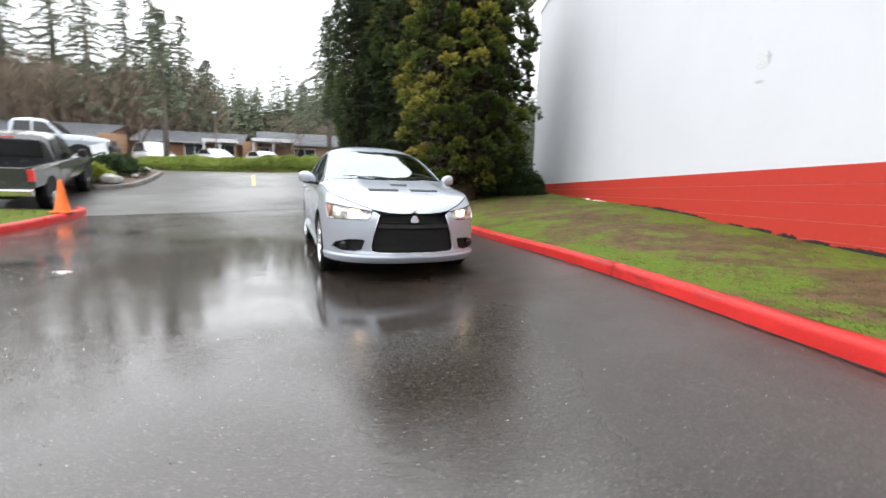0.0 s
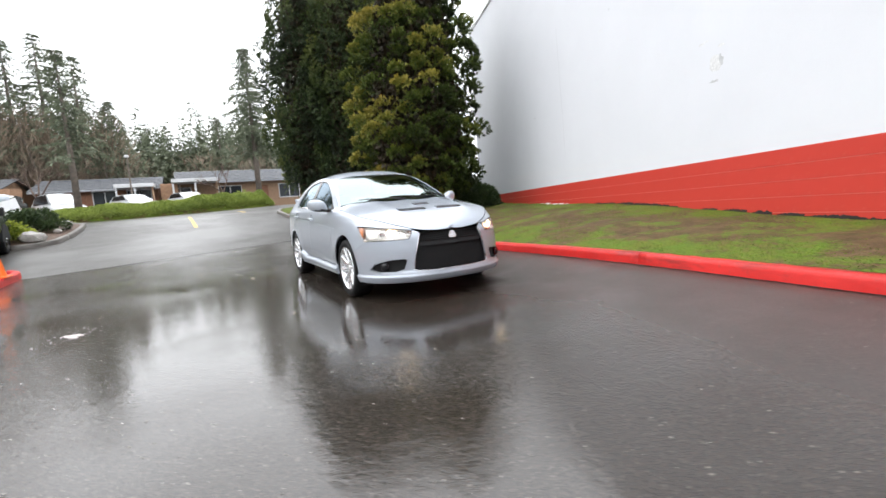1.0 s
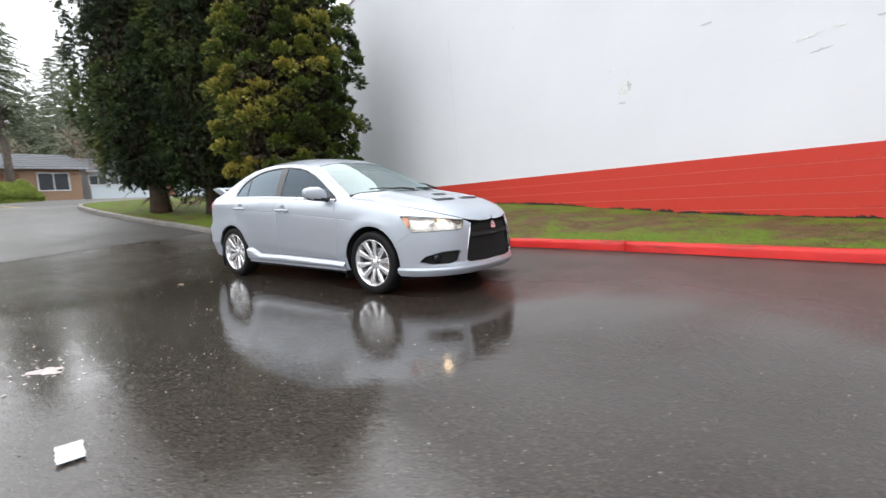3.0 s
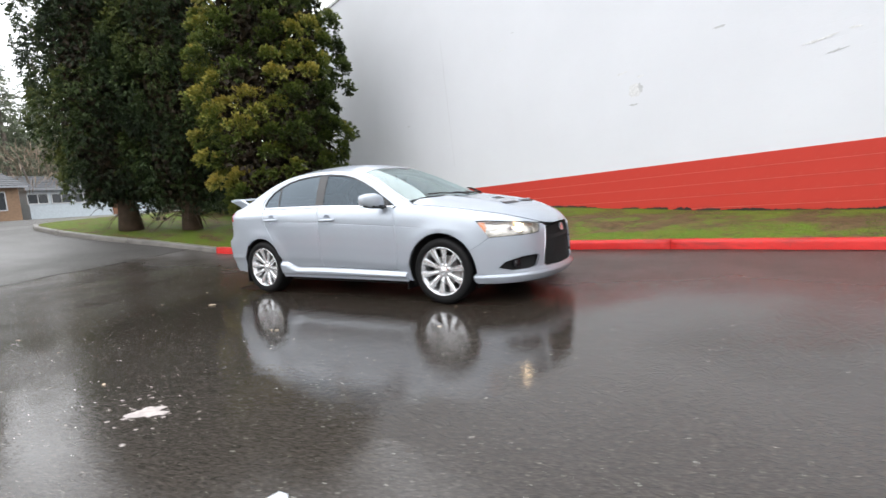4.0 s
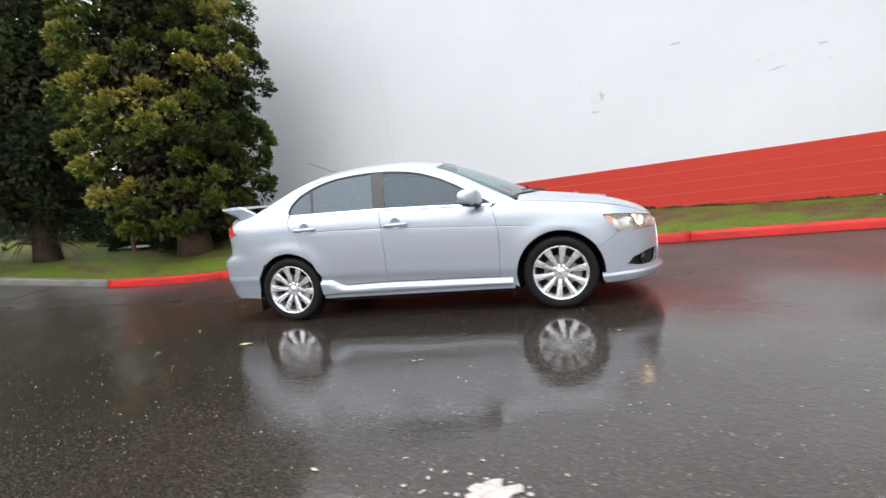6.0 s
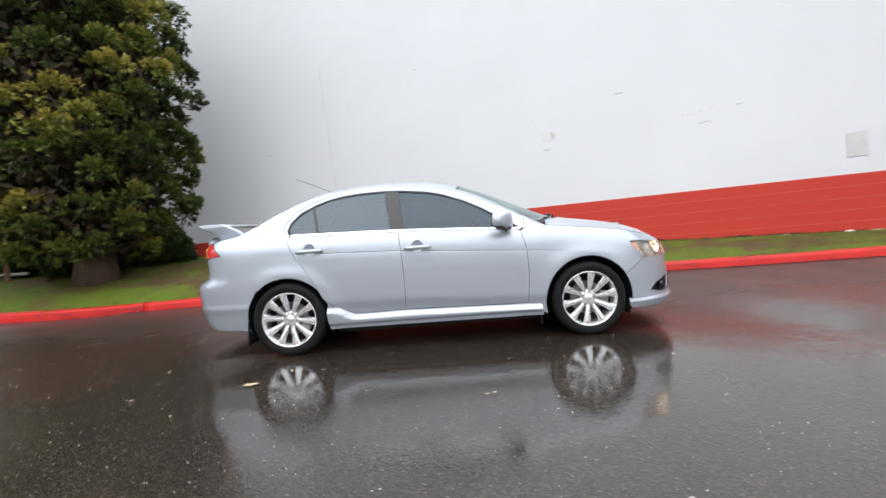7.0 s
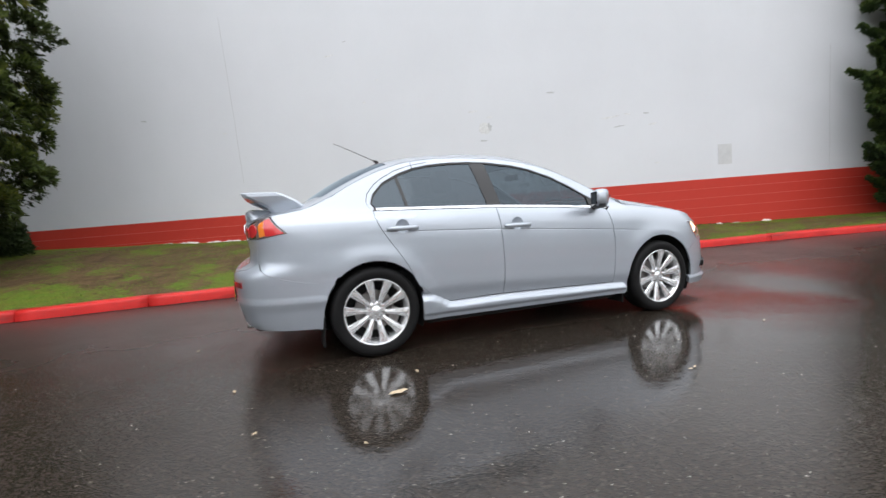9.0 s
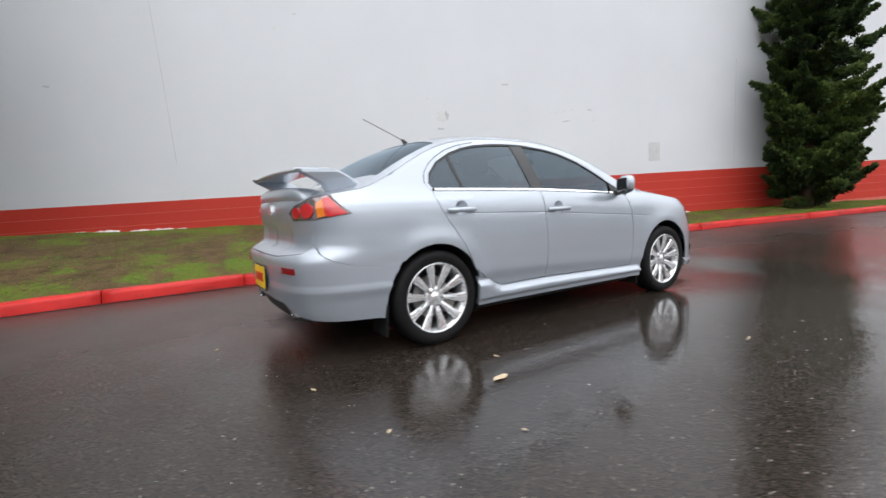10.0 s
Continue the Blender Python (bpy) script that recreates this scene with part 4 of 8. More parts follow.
def skin(name, outline, surf, material, parent, du=0.07, dv=0.05, out=0.0, rim=0.014, gap=0.0022, mirror=None, label="", keep=None, hole=None, groove=None):
    """A panel of the skin: an outline in the surface's own two numbers, with turned-in edges. mirror: 'weld' joins the halves at the centre
    line, 'copy' makes a second panel on the left side."""
    bm = gridcut(shrink(outline, gap, keep) if gap else outline, du, dv)
    if groove:
        (x0, y0), (x1, y1) = groove
        across = Vector((-(y1 - y0), x1 - x0, 0)).normalized()
        for o in (-0.0065, -0.005, 0.0, 0.005, 0.0065):
            bmesh.ops.bisect_plane(bm, geom=bm.verts[:] + bm.edges[:] + bm.faces[:], dist=1e-6, plane_co=(x0, y0 + o, 0), plane_no=across)
    if hole:
        n = len(hole)
        for i in range(n):
            a, b = Vector(hole[i]), Vector(hole[(i + 1) % n])
            d = (b - a).normalized()
            bmesh.ops.bisect_plane(bm, geom=bm.verts[:] + bm.edges[:] + bm.faces[:], dist=1e-6, plane_co=(a.x, a.y, 0), plane_no=(-d.y, d.x, 0))
        cx, cy = sum(q[0] for q in hole) / n, sum(q[1] for q in hole) / n

        def inside(q):
            for i in range(n):
                (x0, y0), (x1, y1) = hole[i], hole[(i + 1) % n]
                if ((x1 - x0) * (q.y - y0) - (y1 - y0) * (q.x - x0)) * ((x1 - x0) * (cy - y0) - (y1 - y0) * (cx - x0)) < 0:
                    return False
            return True
        bmesh.ops.delete(bm, geom=[f for f in bm.faces if inside(f.calc_center_median())], context="FACES")
    e = 1e-3
    info = {}
    for v in bm.verts:
        a, b = v.co.x, v.co.y
        p = surf(a, b)
        n = (surf(a + e, b) - surf(a - e, b)).cross(surf(a, b + e) - surf(a, b - e))
        if n.length < 1e-12:
            n = Vector((0, -1, 0))
        n.normalize()
        if (n.z < 0 if surf is top else n.dot(Vector((p.x * 0.25, p.y, 0.25 * (p.z - 0.6)))) < 0):
            n = -n
        info[v] = (p + n * (out(p) if callable(out) else out), n)
    seam = [ed for ed in bm.edges if ed.is_boundary]
    for v, (p, n) in info.items():
        v.co = p
    for f in bm.faces:
        f.normal_update()
        c = sum((info[v][1] for v in f.verts), Vector())
        if f.normal.dot(c) < 0:
            f.normal_flip()
        f.smooth = True
    centre = (lambda v: abs(v.co.y) < 2e-3) if mirror == "weld" else (lambda v: False)
    twin = {}
    for ed in seam:
        a, b = ed.verts
        if centre(a) and centre(b):
            continue
        for v in (a, b):
            if v not in twin:
                twin[v] = (bm.verts.new(v.co), bm.verts.new(v.co - info[v][1] * rim))
        try:
            bm.faces.new((twin[a][0], twin[b][0], twin[b][1], twin[a][1]))
        except ValueError:
            pass
    if mirror == "weld":
        geom = bmesh.ops.duplicate(bm, geom=bm.verts[:] + bm.edges[:] + bm.faces[:])["geom"]
        for v in geom:
            if isinstance(v, bmesh.types.BMVert):
                v.co.y = -v.co.y
        bmesh.ops.reverse_faces(bm, faces=[f for f in geom if isinstance(f, bmesh.types.BMFace)])
        mid = [v for v in bm.verts if abs(v.co.y) < 2e-3]
        bmesh.ops.remove_doubles(bm, verts=mid, dist=2e-3)
    ob = part(name, bm, material, parent, label)
    if mirror == "copy":
        bm2 = bmesh.new()
        bm2.from_mesh(ob.data)
        for v in bm2.verts:
            v.co.y = -v.co.y
        bmesh.ops.reverse_faces(bm2, faces=bm2.faces[:])
        return ob, part(name, bm2, material, parent, label)
    return ob


def xz(*pts):
    return [(u_x(x, z), z) for x, z in pts]


def yz(front, *pts):
    return [(u_y(y, z, front), z) for y, z in pts]


def along(fn, a, b, n):
    return [(float(x), fn(float(x))) for x in np.linspace(a, b, n)]


def arch(w, a0, a1, n=22):
    cx, cz, r = WHEELS[w]
    return [(cx + r * math.cos(math.radians(a)), cz + r * math.sin(math.radians(a))) for a in np.linspace(a0, a1, n)]


car = thing("car", "silver four-door saloon car, wet with rain, headlamps lit", "car")

# outlines along the flank (x, z)
FD_REAR = [(-0.312, 1.04), (-0.296, 0.861), (-0.284, 0.592), (-0.290, 0.345)]
FD_FRONT = [(0.785, 0.325), (0.803, 0.60), (0.801, 0.707), (0.788, 0.843), (0.755, 0.955)]
RD_REAR = [(-0.80, 0.362), (-0.90, 0.412), (-0.995, 0.487), (-1.09, 0.673), (-1.209, 0.849), (-1.262, 0.94), (-1.284, 1.0), (-1.283, 1.055)]
HL_TOP = [(1.70, 0.800), (1.80, 0.798), (1.90, 0.786), (2.0, 0.772)]
CORNER = (1.82, 0.640)


def with_belt(x, dz=-0.012):
    return belt(x) + dz


front_door = xz(*FD_REAR[1:], *FD_FRONT, (0.74, with_belt(0.74)), *along(with_belt, 0.70, -0.31, 14))
rear_door = xz((-0.74, 0.338), *FD_REAR[::-1][:3], *along(with_belt, -0.312, -1.27, 14), *RD_REAR[::-1])
HANDLES = ((-1.092, 0.913), (-0.150, 0.880))
CUP_R = 0.050


def cup_hole(x0, z0):
    return [(x0 + CUP_R * math.cos(a), z0 + 0.012 + CUP_R * math.sin(a)) for a in np.linspace(0, 2 * math.pi, 16, endpoint=False)]


skin("front_door", front_door, side, SILVER, car, 0.08, 0.025, mirror="copy", groove=CREASE[1:3], hole=cup_hole(*HANDLES[1]))
skin("rear_door", rear_door, side, SILVER, car, 0.08, 0.025, mirror="copy", groove=CREASE[:2], hole=cup_hole(*HANDLES[0]))

edge_run = lambda a, b, n: [(float(u), edge_u(float(u)).z - 0.002) for u in np.linspace(a, b, n)]
U_HL_IN = u_y(0.415, 0.742)
fender = (xz(*FD_FRONT, (0.80, 0.985)) + edge_run(0.802, U_HL_IN, 26)
          + [(U_HL_IN, 0.738), (u_y(0.55, 0.76), 0.760)] + xz(*HL_TOP[::-1], CORNER) + xz(*arch(0, 32.3, 197, 30), (0.785, 0.30)))
skin("front_fender", fender, side, SILVER, car, 0.06, 0.025, mirror="copy", gap=0.0018, groove=CREASE[2:])

FOG = yz(True, (0.79, 0.355), (0.76, 0.408), (0.65, 0.446), (0.515, 0.452), (0.498, 0.434), (0.530, 0.345), (0.60, 0.328), (0.72, 0.328))
GR_SIDE = yz(True, (0.352, 0.695), (0.385, 0.60), (0.412, 0.50), (0.432, 0.40), (0.437, 0.345), (0.41, 0.328))
bumper = (xz((1.680, 0.245), *arch(0, -12, 32, 12), CORNER) + yz(True, (0.50, 0.645), (0.46, 0.652), (0.425, 0.70), (0.418, 0.735))
          + [(U_HL_IN + 0.02, 0.733), (u_y(0.36, 0.716), 0.712)] + GR_SIDE + [(u_y(0.2, 0.325), 0.322), (U_NOSE, 0.320), (U_NOSE, 0.235), (u_y(0.5, 0.235), 0.235)])
front_bumper = skin("front_bumper", bumper, side, SILVER, car, 0.05, 0.022, gap=0.0, mirror="weld", hole=FOG)

# rear quarter, with the rear pillar up to the roof
WIN_REAR = [(-1.272, 1.062), (-1.298, 1.10), (-1.272, 1.170), (-1.185, 1.255), (-1.05, 1.322), (-0.93, 1.362)]
TL_TIP, TL_TOP, TL_LOW = (-1.880, 0.924), (-1.985, 1.046), (-2.06, 0.893)
BOOT_EDGE = yz(False, (0.66, 0.890), (0.665, 0.80), (0.66, 0.733), (0.64, 0.690))
quarter = (xz(*RD_REAR[1:], *WIN_REAR) + [(-0.93, edge_z(-0.93) - 0.002)] + edge_run(-0.95, u_x(-1.99, 1.05), 34)
           + xz((-1.975, 1.040), TL_TIP, TL_LOW) + BOOT_EDGE[:3] + xz(*arch(1, 140, 14, 44)))
skin("rear_quarter", quarter, side, SILVER, car, 0.05, 0.0225, mirror="copy", gap=0.0018)
REFL = yz(False, (0.64, 0.600), (0.515, 0.604), (0.51, 0.566), (0.64, 0.562))
rear_b = (xz((-1.735, 0.255), *arch(1, 193, 139.6, 22)) + [(BOOT_EDGE[2][0], 0.730), (BOOT_EDGE[3][0], 0.687)] + [(u_y(0.4, 0.66, False), 0.662), (U_TAIL, 0.660), (U_TAIL, 0.36)]
          + yz(False, (0.42, 0.36), (0.50, 0.30), (0.66, 0.27)))
skin("rear_bumper", rear_b, side, SILVER, car, 0.05, 0.020, gap=0.0, mirror="weld", out=lambda p: 0.012 * smooth01((0.482 - p.z) / 0.010))
diff = yz(False, (0.66, 0.268), (0.50, 0.298), (0.42, 0.355)) + [(U_TAIL, 0.355), (U_TAIL, 0.235)] + yz(False, (0.5, 0.225), (0.62, 0.235))
skin("rear_diffuser", diff, side, BLACK_TRIM, car, 0.05, 0.04, out=-0.012, gap=0, mirror="weld", label="black plastic lower rear valance")
skin("rear_reflector", REFL, side, DARK_RED, car, 0.04, 0.02, out=0.009, gap=0, mirror="copy", label="red reflector strip")

# roof rails over the doors, front pillars
WIN_TOP = [(-0.93, 1.362), (-0.80, 1.388), (-0.62, 1.404), (-0.45, 1.408), (-0.28, 1.402), (-0.05, 1.374), (0.10, 1.338), (0.28, 1.270), (0.44, 1.188), (0.56, 1.114), (0.70, 1.030), (0.775, 0.982)]
rail = WIN_TOP + [(0.80, 0.985)] + [(float(x), edge_z(float(x)) - 0.002) for x in np.linspace(0.80, -0.93, 34)]
skin("roof_rail", rail, side, SILVER, car, 0.05, 0.02, mirror="copy", gap=0.0015)

# side windows, set in a little, with black posts and bright belt strips
def lower(x):
    return belt(x) + 0.006


def win_top(x):
    return lut(x, WIN_REAR[::1][1:] + WIN_TOP[1:]) - 0.008


def pane(name, bottom, topline, material, label):
    return skin(name, bottom + topline, side, material, car, 0.08, 0.05, out=-0.010, rim=0.004, gap=0.001, mirror="copy", label=label)


pane("rear_quarter_window", [(-1.035, lower(-1.035)), (-1.262, lower(-1.26))], [(-1.286, 1.10), (-1.262, 1.165), (-1.180, 1.246), (-1.085, 1.298)], PRIVACY, "small dark privacy window")
pane("rear_door_window", [(-0.375, lower(-0.375)), (-1.015, lower(-1.015))], [(-1.060, 1.308)] + along(win_top, -0.92, -0.435, 10), PRIVACY, "dark tinted rear window")
pane("front_door_window", [(0.762, lower(0.762)), (-0.255, lower(-0.255))], [(-0.305, 1.396)] + along(win_top, -0.2, 0.75, 18), TINT, "tinted front window")
skin("door_post", [(-0.255, lower(-0.255)), (-0.375, lower(-0.375)), (-0.435, 1.400), (-0.305, 1.396)], side, GLOSS_BLACK, car, 0.05, 0.05, out=-0.005, gap=0, mirror="copy", label="gloss black middle post")
skin("window_bar", [(-1.015, lower(-1.0)), (-1.035, lower(-1.03)), (-1.085, 1.298), (-1.060, 1.308)], side, GLOSS_BLACK, car, 0.05, 0.05, out=-0.006, gap=0, mirror="copy")
skin("belt_strip", along(lambda x: belt(x) - 0.010, -1.262, 0.76, 30) + along(lambda x: belt(x) + 0.006, 0.76, -1.262, 30), side, CHROME, car, 0.1, 0.05, out=0.004, rim=0.012, gap=0, mirror="copy", label="bright belt strip")
skin("window_seal", WIN_REAR[1:-1] + WIN_TOP + [(x, z - 0.011) for x, z in WIN_TOP[::-1]] + [(x + 0.010, z - 0.010) for x, z in WIN_REAR[1:-1][::-1]], side, BLACK_TRIM, car, 0.06, 0.03, out=-0.004, rim=0.008, gap=0, mirror="copy")

# the rear door's shut line sweeps round the window
SWEEP = [(-1.290, 1.05), (-1.322, 1.085), (-1.330, 1.12), (-1.312, 1.175), (-1.255, 1.240), (-1.185, 1.290), (-1.08, 1.345), (-0.95, 1.386), (-0.80, 1.411)]
skin("shut_line", SWEEP + [(x + 0.004, z - 0.0035) for x, z in SWEEP[::-1]], side, BLACK_TRIM, car, 0.06, 0.03, out=0.0012, rim=0.003, gap=0, mirror="copy")

# side skirts
SKIRT_TOP = [(-0.975, 0.415), (-0.885, 0.411), (-0.82, 0.372), (-0.745, 0.336), (-0.29, 0.342), (0.785, 0.322), (0.90, 0.318)]
skirt = xz((-0.962, 0.222), *SKIRT_TOP, (0.915, 0.218))
skin("side_skirt", skirt, side, SILVER, car, 0.05, 0.010, gap=0.0015, mirror="copy", rim=0.04,
     out=lambda p: 0.002 + 0.042 * smooth01((lut(p.x, SKIRT_TOP) - 0.006 - p.z) / 0.036) - 0.016 * smooth01((0.268 - p.z) / 0.012))

# lid, glass and roof (x, y), halves welded at the centre line
def screen_foot(y):
    return 1.20 - 0.29 * (abs(y) / 0.756) ** 2.6


hood_edge = [(p.x, max(0.0, -p.y - 0.006)) for p in EDGE_PTS if p.x > 0.93]
hood = [(screen_foot(y) + 0.045, y) for y in np.linspace(0, 0.70, 11)] + [q for q in hood_edge if q[0] > 0.99] + [(2.238, 0.0)]
skin("hood", hood, top, SILVER, car, 0.05, 0.05, mirror="weld", gap=0.0)
cowl = [(screen_foot(y) - 0.01, y) for y in np.linspace(0, 0.735, 9)] + [(screen_foot(y) + 0.050, y) for y in np.linspace(0.74, 0, 9)]
skin("cowl", cowl, top, BLACK_TRIM, car, 0.06, 0.08, out=-0.012, mirror="weld", gap=0.0, label="black plastic scuttle below the screen")


def screen_side(x):
    return edge_y(x) - 0.020 - 0.038 * smooth01((0.75 - x) / 0.5)


def roof_front(y):
    return 0.315 - 0.09 * (y / 0.56) ** 2


SCREEN_EDGE = [(float(x), screen_side(float(x))) for x in np.linspace(0.225, 0.905, 14)]
screen = [(roof_front(y), y) for y in np.linspace(0, 0.545, 8)] + SCREEN_EDGE + [(screen_foot(y), y) for y in np.linspace(0.735, 0, 12)]
skin("windscreen", screen, top, CLEAR, car, 0.07, 0.07, out=-0.004, rim=0.004, mirror="weld", gap=0.0, label="clear curved windscreen with rain drops")
apillar = SCREEN_EDGE + [(float(x), edge_y(float(x)) - 0.001) for x in np.linspace(0.965, 0.185, 18)] + [(0.20, screen_side(0.225))]
skin("front_pillar", apillar, top, SILVER, car, 0.06, 0.03, gap=0.001, mirror="copy")


def glass_top(y):
    return -1.10 - 0.05 * (1 - (y / 0.55) ** 2)


def glass_foot(y):
    return -1.735 + 0.12 * (abs(y) / 0.62) ** 2


roof_pts = [(roof_front(y) - 0.004, y) for y in np.linspace(0, 0.550, 8)] + [(float(x), edge_y(float(x)) - 0.001) for x in np.linspace(0.18, -1.09, 26)] + [(glass_top(y) + 0.004, y) for y in np.linspace(0.55, 0, 8)]
skin("roof", roof_pts, top, SILVER, car, 0.07, 0.05, gap=0.0, mirror="weld")
BACK_EDGE = [(float(x), edge_y(float(x)) - 0.075 - 0.02 * smooth01((-1.3 - x) / 0.3)) for x in np.linspace(-1.11, -1.62, 12)]
back_glass = [(glass_top(y), y) for y in np.linspace(0, 0.48, 7)] + BACK_EDGE + [(glass_foot(y), y) for y in np.linspace(0.60, 0, 8)]
skin("rear_window", back_glass, top, PRIVACY, car, 0.06, 0.06, out=-0.004, rim=0.004, gap=0.0, mirror="weld", label="dark tinted rear window")
cpillar = BACK_EDGE[::-1] + [(-1.105, 0.50), (-1.09, edge_y(-1.09) - 0.001)] + [(float(x), edge_y(float(x)) - 0.001) for x in np.linspace(-1.15, -1.80, 16)] + [(-1.80, 0.66), (-1.66, 0.62)]
skin("rear_pillar", cpillar, top, SILVER, car, 0.05, 0.03, gap=0.0008, mirror="copy")
lid = [(glass_foot(y) - 0.012, y) for y in np.linspace(0, 0.62, 8)] + [(-1.80, 0.655), (-1.90, 0.665), (-2.0, 0.665), (-2.06, 0.64)] + [(p.x, min(0.64, -p.y)) for p in EDGE_PTS[::-1] if p.x < -2.085] + [(EDGE_PTS[0].x, 0.0)]
skin("boot_lid", lid, top, SILVER, car, 0.04, 0.05, gap=0.0, mirror="weld")
deck_side = [(-1.80, 0.658), (-1.90, 0.668), (-2.0, 0.668)] + [(float(x), edge_y(float(x)) - 0.001) for x in np.linspace(-2.03, -1.79, 8)]
skin("rear_deck_side", deck_side, top, SILVER, car, 0.04, 0.03, gap=0.0008, mirror="copy")
face = [(U_TAIL, 0.664)] + yz(False, (0.40, 0.666)) + BOOT_EDGE[::-1] + yz(False, (0.46, 0.885), (0.42, 0.93), (0.52, 0.985), (0.62, 1.02))
face = face + [(float(u), edge_u(float(u)).z - 0.001) for u in np.linspace(u_y(0.63, 1.03, False), U_TAIL, 16)]
skin("boot_face", face, side, SILVER, car, 0.05, 0.03, gap=0.0, mirror="weld", out=lambda p: -0.02 * smooth01((0.86 - p.z) / 0.05) * smooth01((0.40 - abs(p.y)) / 0.03) * smooth01((p.z - 0.69) / 0.03))

# grille: dark mesh, bars, a bright surround and a plain badge
GRILLE_BLACK = plain("grille_black", (0.008, 0.008, 0.009), 0.75, var=0.2)
GR = yz(True, (0.352, 0.700), (0.385, 0.60), (0.412, 0.50), (0.432, 0.40), (0.437, 0.345), (0.41, 0.326)) + [(u_y(0.2, 0.322), 0.320), (U_NOSE, 0.318), (U_NOSE, 0.712)]
grille = skin("grille", GR, side, LINER, car, 0.06, 0.06, out=-0.040, rim=-0.045, gap=0.0, mirror="weld", label="black mesh grille in one wide mouth")
for z in list(np.arange(0.338, 0.565, 0.0125)) + [0.625, 0.645, 0.665, 0.685]:
    w = 0.437 - 0.085 * smooth01((z - 0.34) / 0.36) - 0.015
    bm = nb()
    pts = [side(u_y(abs(y), z), z) * 1.0 for y in np.linspace(-w, w, 15)]
    pts = [Vector((p.x - 0.026, math.copysign(p.y, y), z)) for p, y in zip(pts, np.linspace(-w, w, 15))]
    tube(bm, pts, 0.0026 if z < 0.6 else 0.005, 5)
    part("grille_bar", bm, GRILLE_BLACK, grille)
bar = yz(True, (0.395, 0.61), (0.405, 0.57)) + [(U_NOSE, 0.57), (U_NOSE, 0.61)]
skin("grille_beam", bar, side, GRILLE_BLACK, car, 0.06, 0.03, out=-0.012, gap=0, mirror="weld", label="black cross beam of the grille")
bm = nb()
pts = [side(u_y(abs(y), z), z) for y, z in ((0.352, 0.70), (0.385, 0.60), (0.412, 0.50), (0.432, 0.40), (0.437, 0.345), (0.405, 0.325), (0.3, 0.320), (0.15, 0.318), (0, 0.318))]
pts = [p + Vector((0.002, 0, 0)) for p in pts]
pts = pts + [Vector((p.x, -p.y, p.z)) for p in pts[-2::-1]]
tube(bm, pts, 0.0042, 6)
part("grille_surround", bm, CHROME, car, "thin bright grille surround", smooth=True)
bm = nb()
f = bm.faces.new([bm.verts.new((0.048 * math.cos(radians(a)), 0.042 * math.sin(radians(a)), 0)) for a in (90, 110, 190, 210, 230, 310, 330, 350, 70)])
e = bmesh.ops.extrude_face_region(bm, geom=[f])["geom"]
bmesh.ops.translate(bm, vec=(0, 0, 0.012), verts=[v for v in e if isinstance(v, bmesh.types.BMVert)])
bmesh.ops.recalc_face_normals(bm, faces=bm.faces[:])
badge = part("badge", bm, ALLOY, car, "small bright plain badge")
badge.matrix_local = pose(2.238, 0, 0.655, 80, 0, 90)
b2 = new("badge", badge.data)
b2.parent = car
b2["label"] = "small bright plain badge"
b2.matrix_local = pose(-2.168, 0, 0.955, 90, 0, -90)

# fog lamps in black recesses
fog = [(a, b) for a, b in FOG]
skin("fog_recess", fog, side, LINER, car, 0.03, 0.03, out=-0.035, rim=-0.04, gap=-0.004, mirror="copy", label="black fog lamp recess")
for s in (-1, 1):
    p = side(u_y(0.685, 0.385), 0.385)
    bm = nb()
    bmesh.ops.create_cone(bm, cap_ends=True, segments=24, radius1=0.040, radius2=0.046, depth=0.03)
    ring = part("fog_lamp", bm, GLOSS_BLACK, car)
    ring.matrix_local = pose(p.x - 0.018, s * -p.y, 0.385, 90, 0, 90 - s * -22)
    bm = nb()
    bmesh.ops.create_uvsphere(bm, u_segments=16, v_segments=8, radius=0.036)
    for v in bm.verts:
        v.co.z = v.co.z * 0.35 + 0.012
    part("fog_lens", bm, GLOSS_BLACK, ring, smooth=True)

# headlamps: lens, reflector bowl, lit bulb and amber marker
HL = xz((1.70, 0.798), *HL_TOP[1:]) + [(u_y(0.55, 0.76), 0.757), (U_HL_IN, 0.735)] + yz(True, (0.428, 0.70), (0.462, 0.655), (0.50, 0.648)) + xz((1.95, 0.643), CORNER, (1.745, 0.70))
for ob in skin("headlamp", HL, side, LENS, car, 0.05, 0.03, out=-0.003, rim=0.01, gap=0.003, mirror="copy", label="clear headlamp lens, lamp lit"):
    ob.visible_shadow = False
skin("headlamp_bowl", HL, side, BOWL, car, 0.04, 0.02, out=lambda p: -0.045 - 0.02 * math.sin(p.y * 40) * 0.4, rim=-0.042, gap=0.004, mirror="copy", label="silver lamp housing")
MARK = xz((1.712, 0.794), (1.778, 0.791), (1.795, 0.72), (1.782, 0.672), (1.750, 0.70))
skin("amber_marker", MARK, side, MARKER, car, 0.04, 0.03, out=-0.012, gap=0.004, mirror="copy", label="amber side marker")
for s in (-1, 1):
    for yy, r, mat, nm in ((0.60, 0.042, LAMP_ON, "dipped_lamp"), (0.675, 0.030, REFLECTOR, "main_lamp")):
        p = side(u_y(yy, 0.712), 0.712)
        bm = nb()
        bmesh.ops.create_uvsphere(bm, u_segments=20, v_segments=10, radius=r)
        ob = part(nm, bm, mat, car, "lit warm white lamp" if mat is LAMP_ON else "", smooth=True)
        ob.matrix_local = pose(p.x - 0.036, s * -p.y, 0.712, 0, 0, 34 * s)
        ob.scale = (0.14, 1, 0.9)

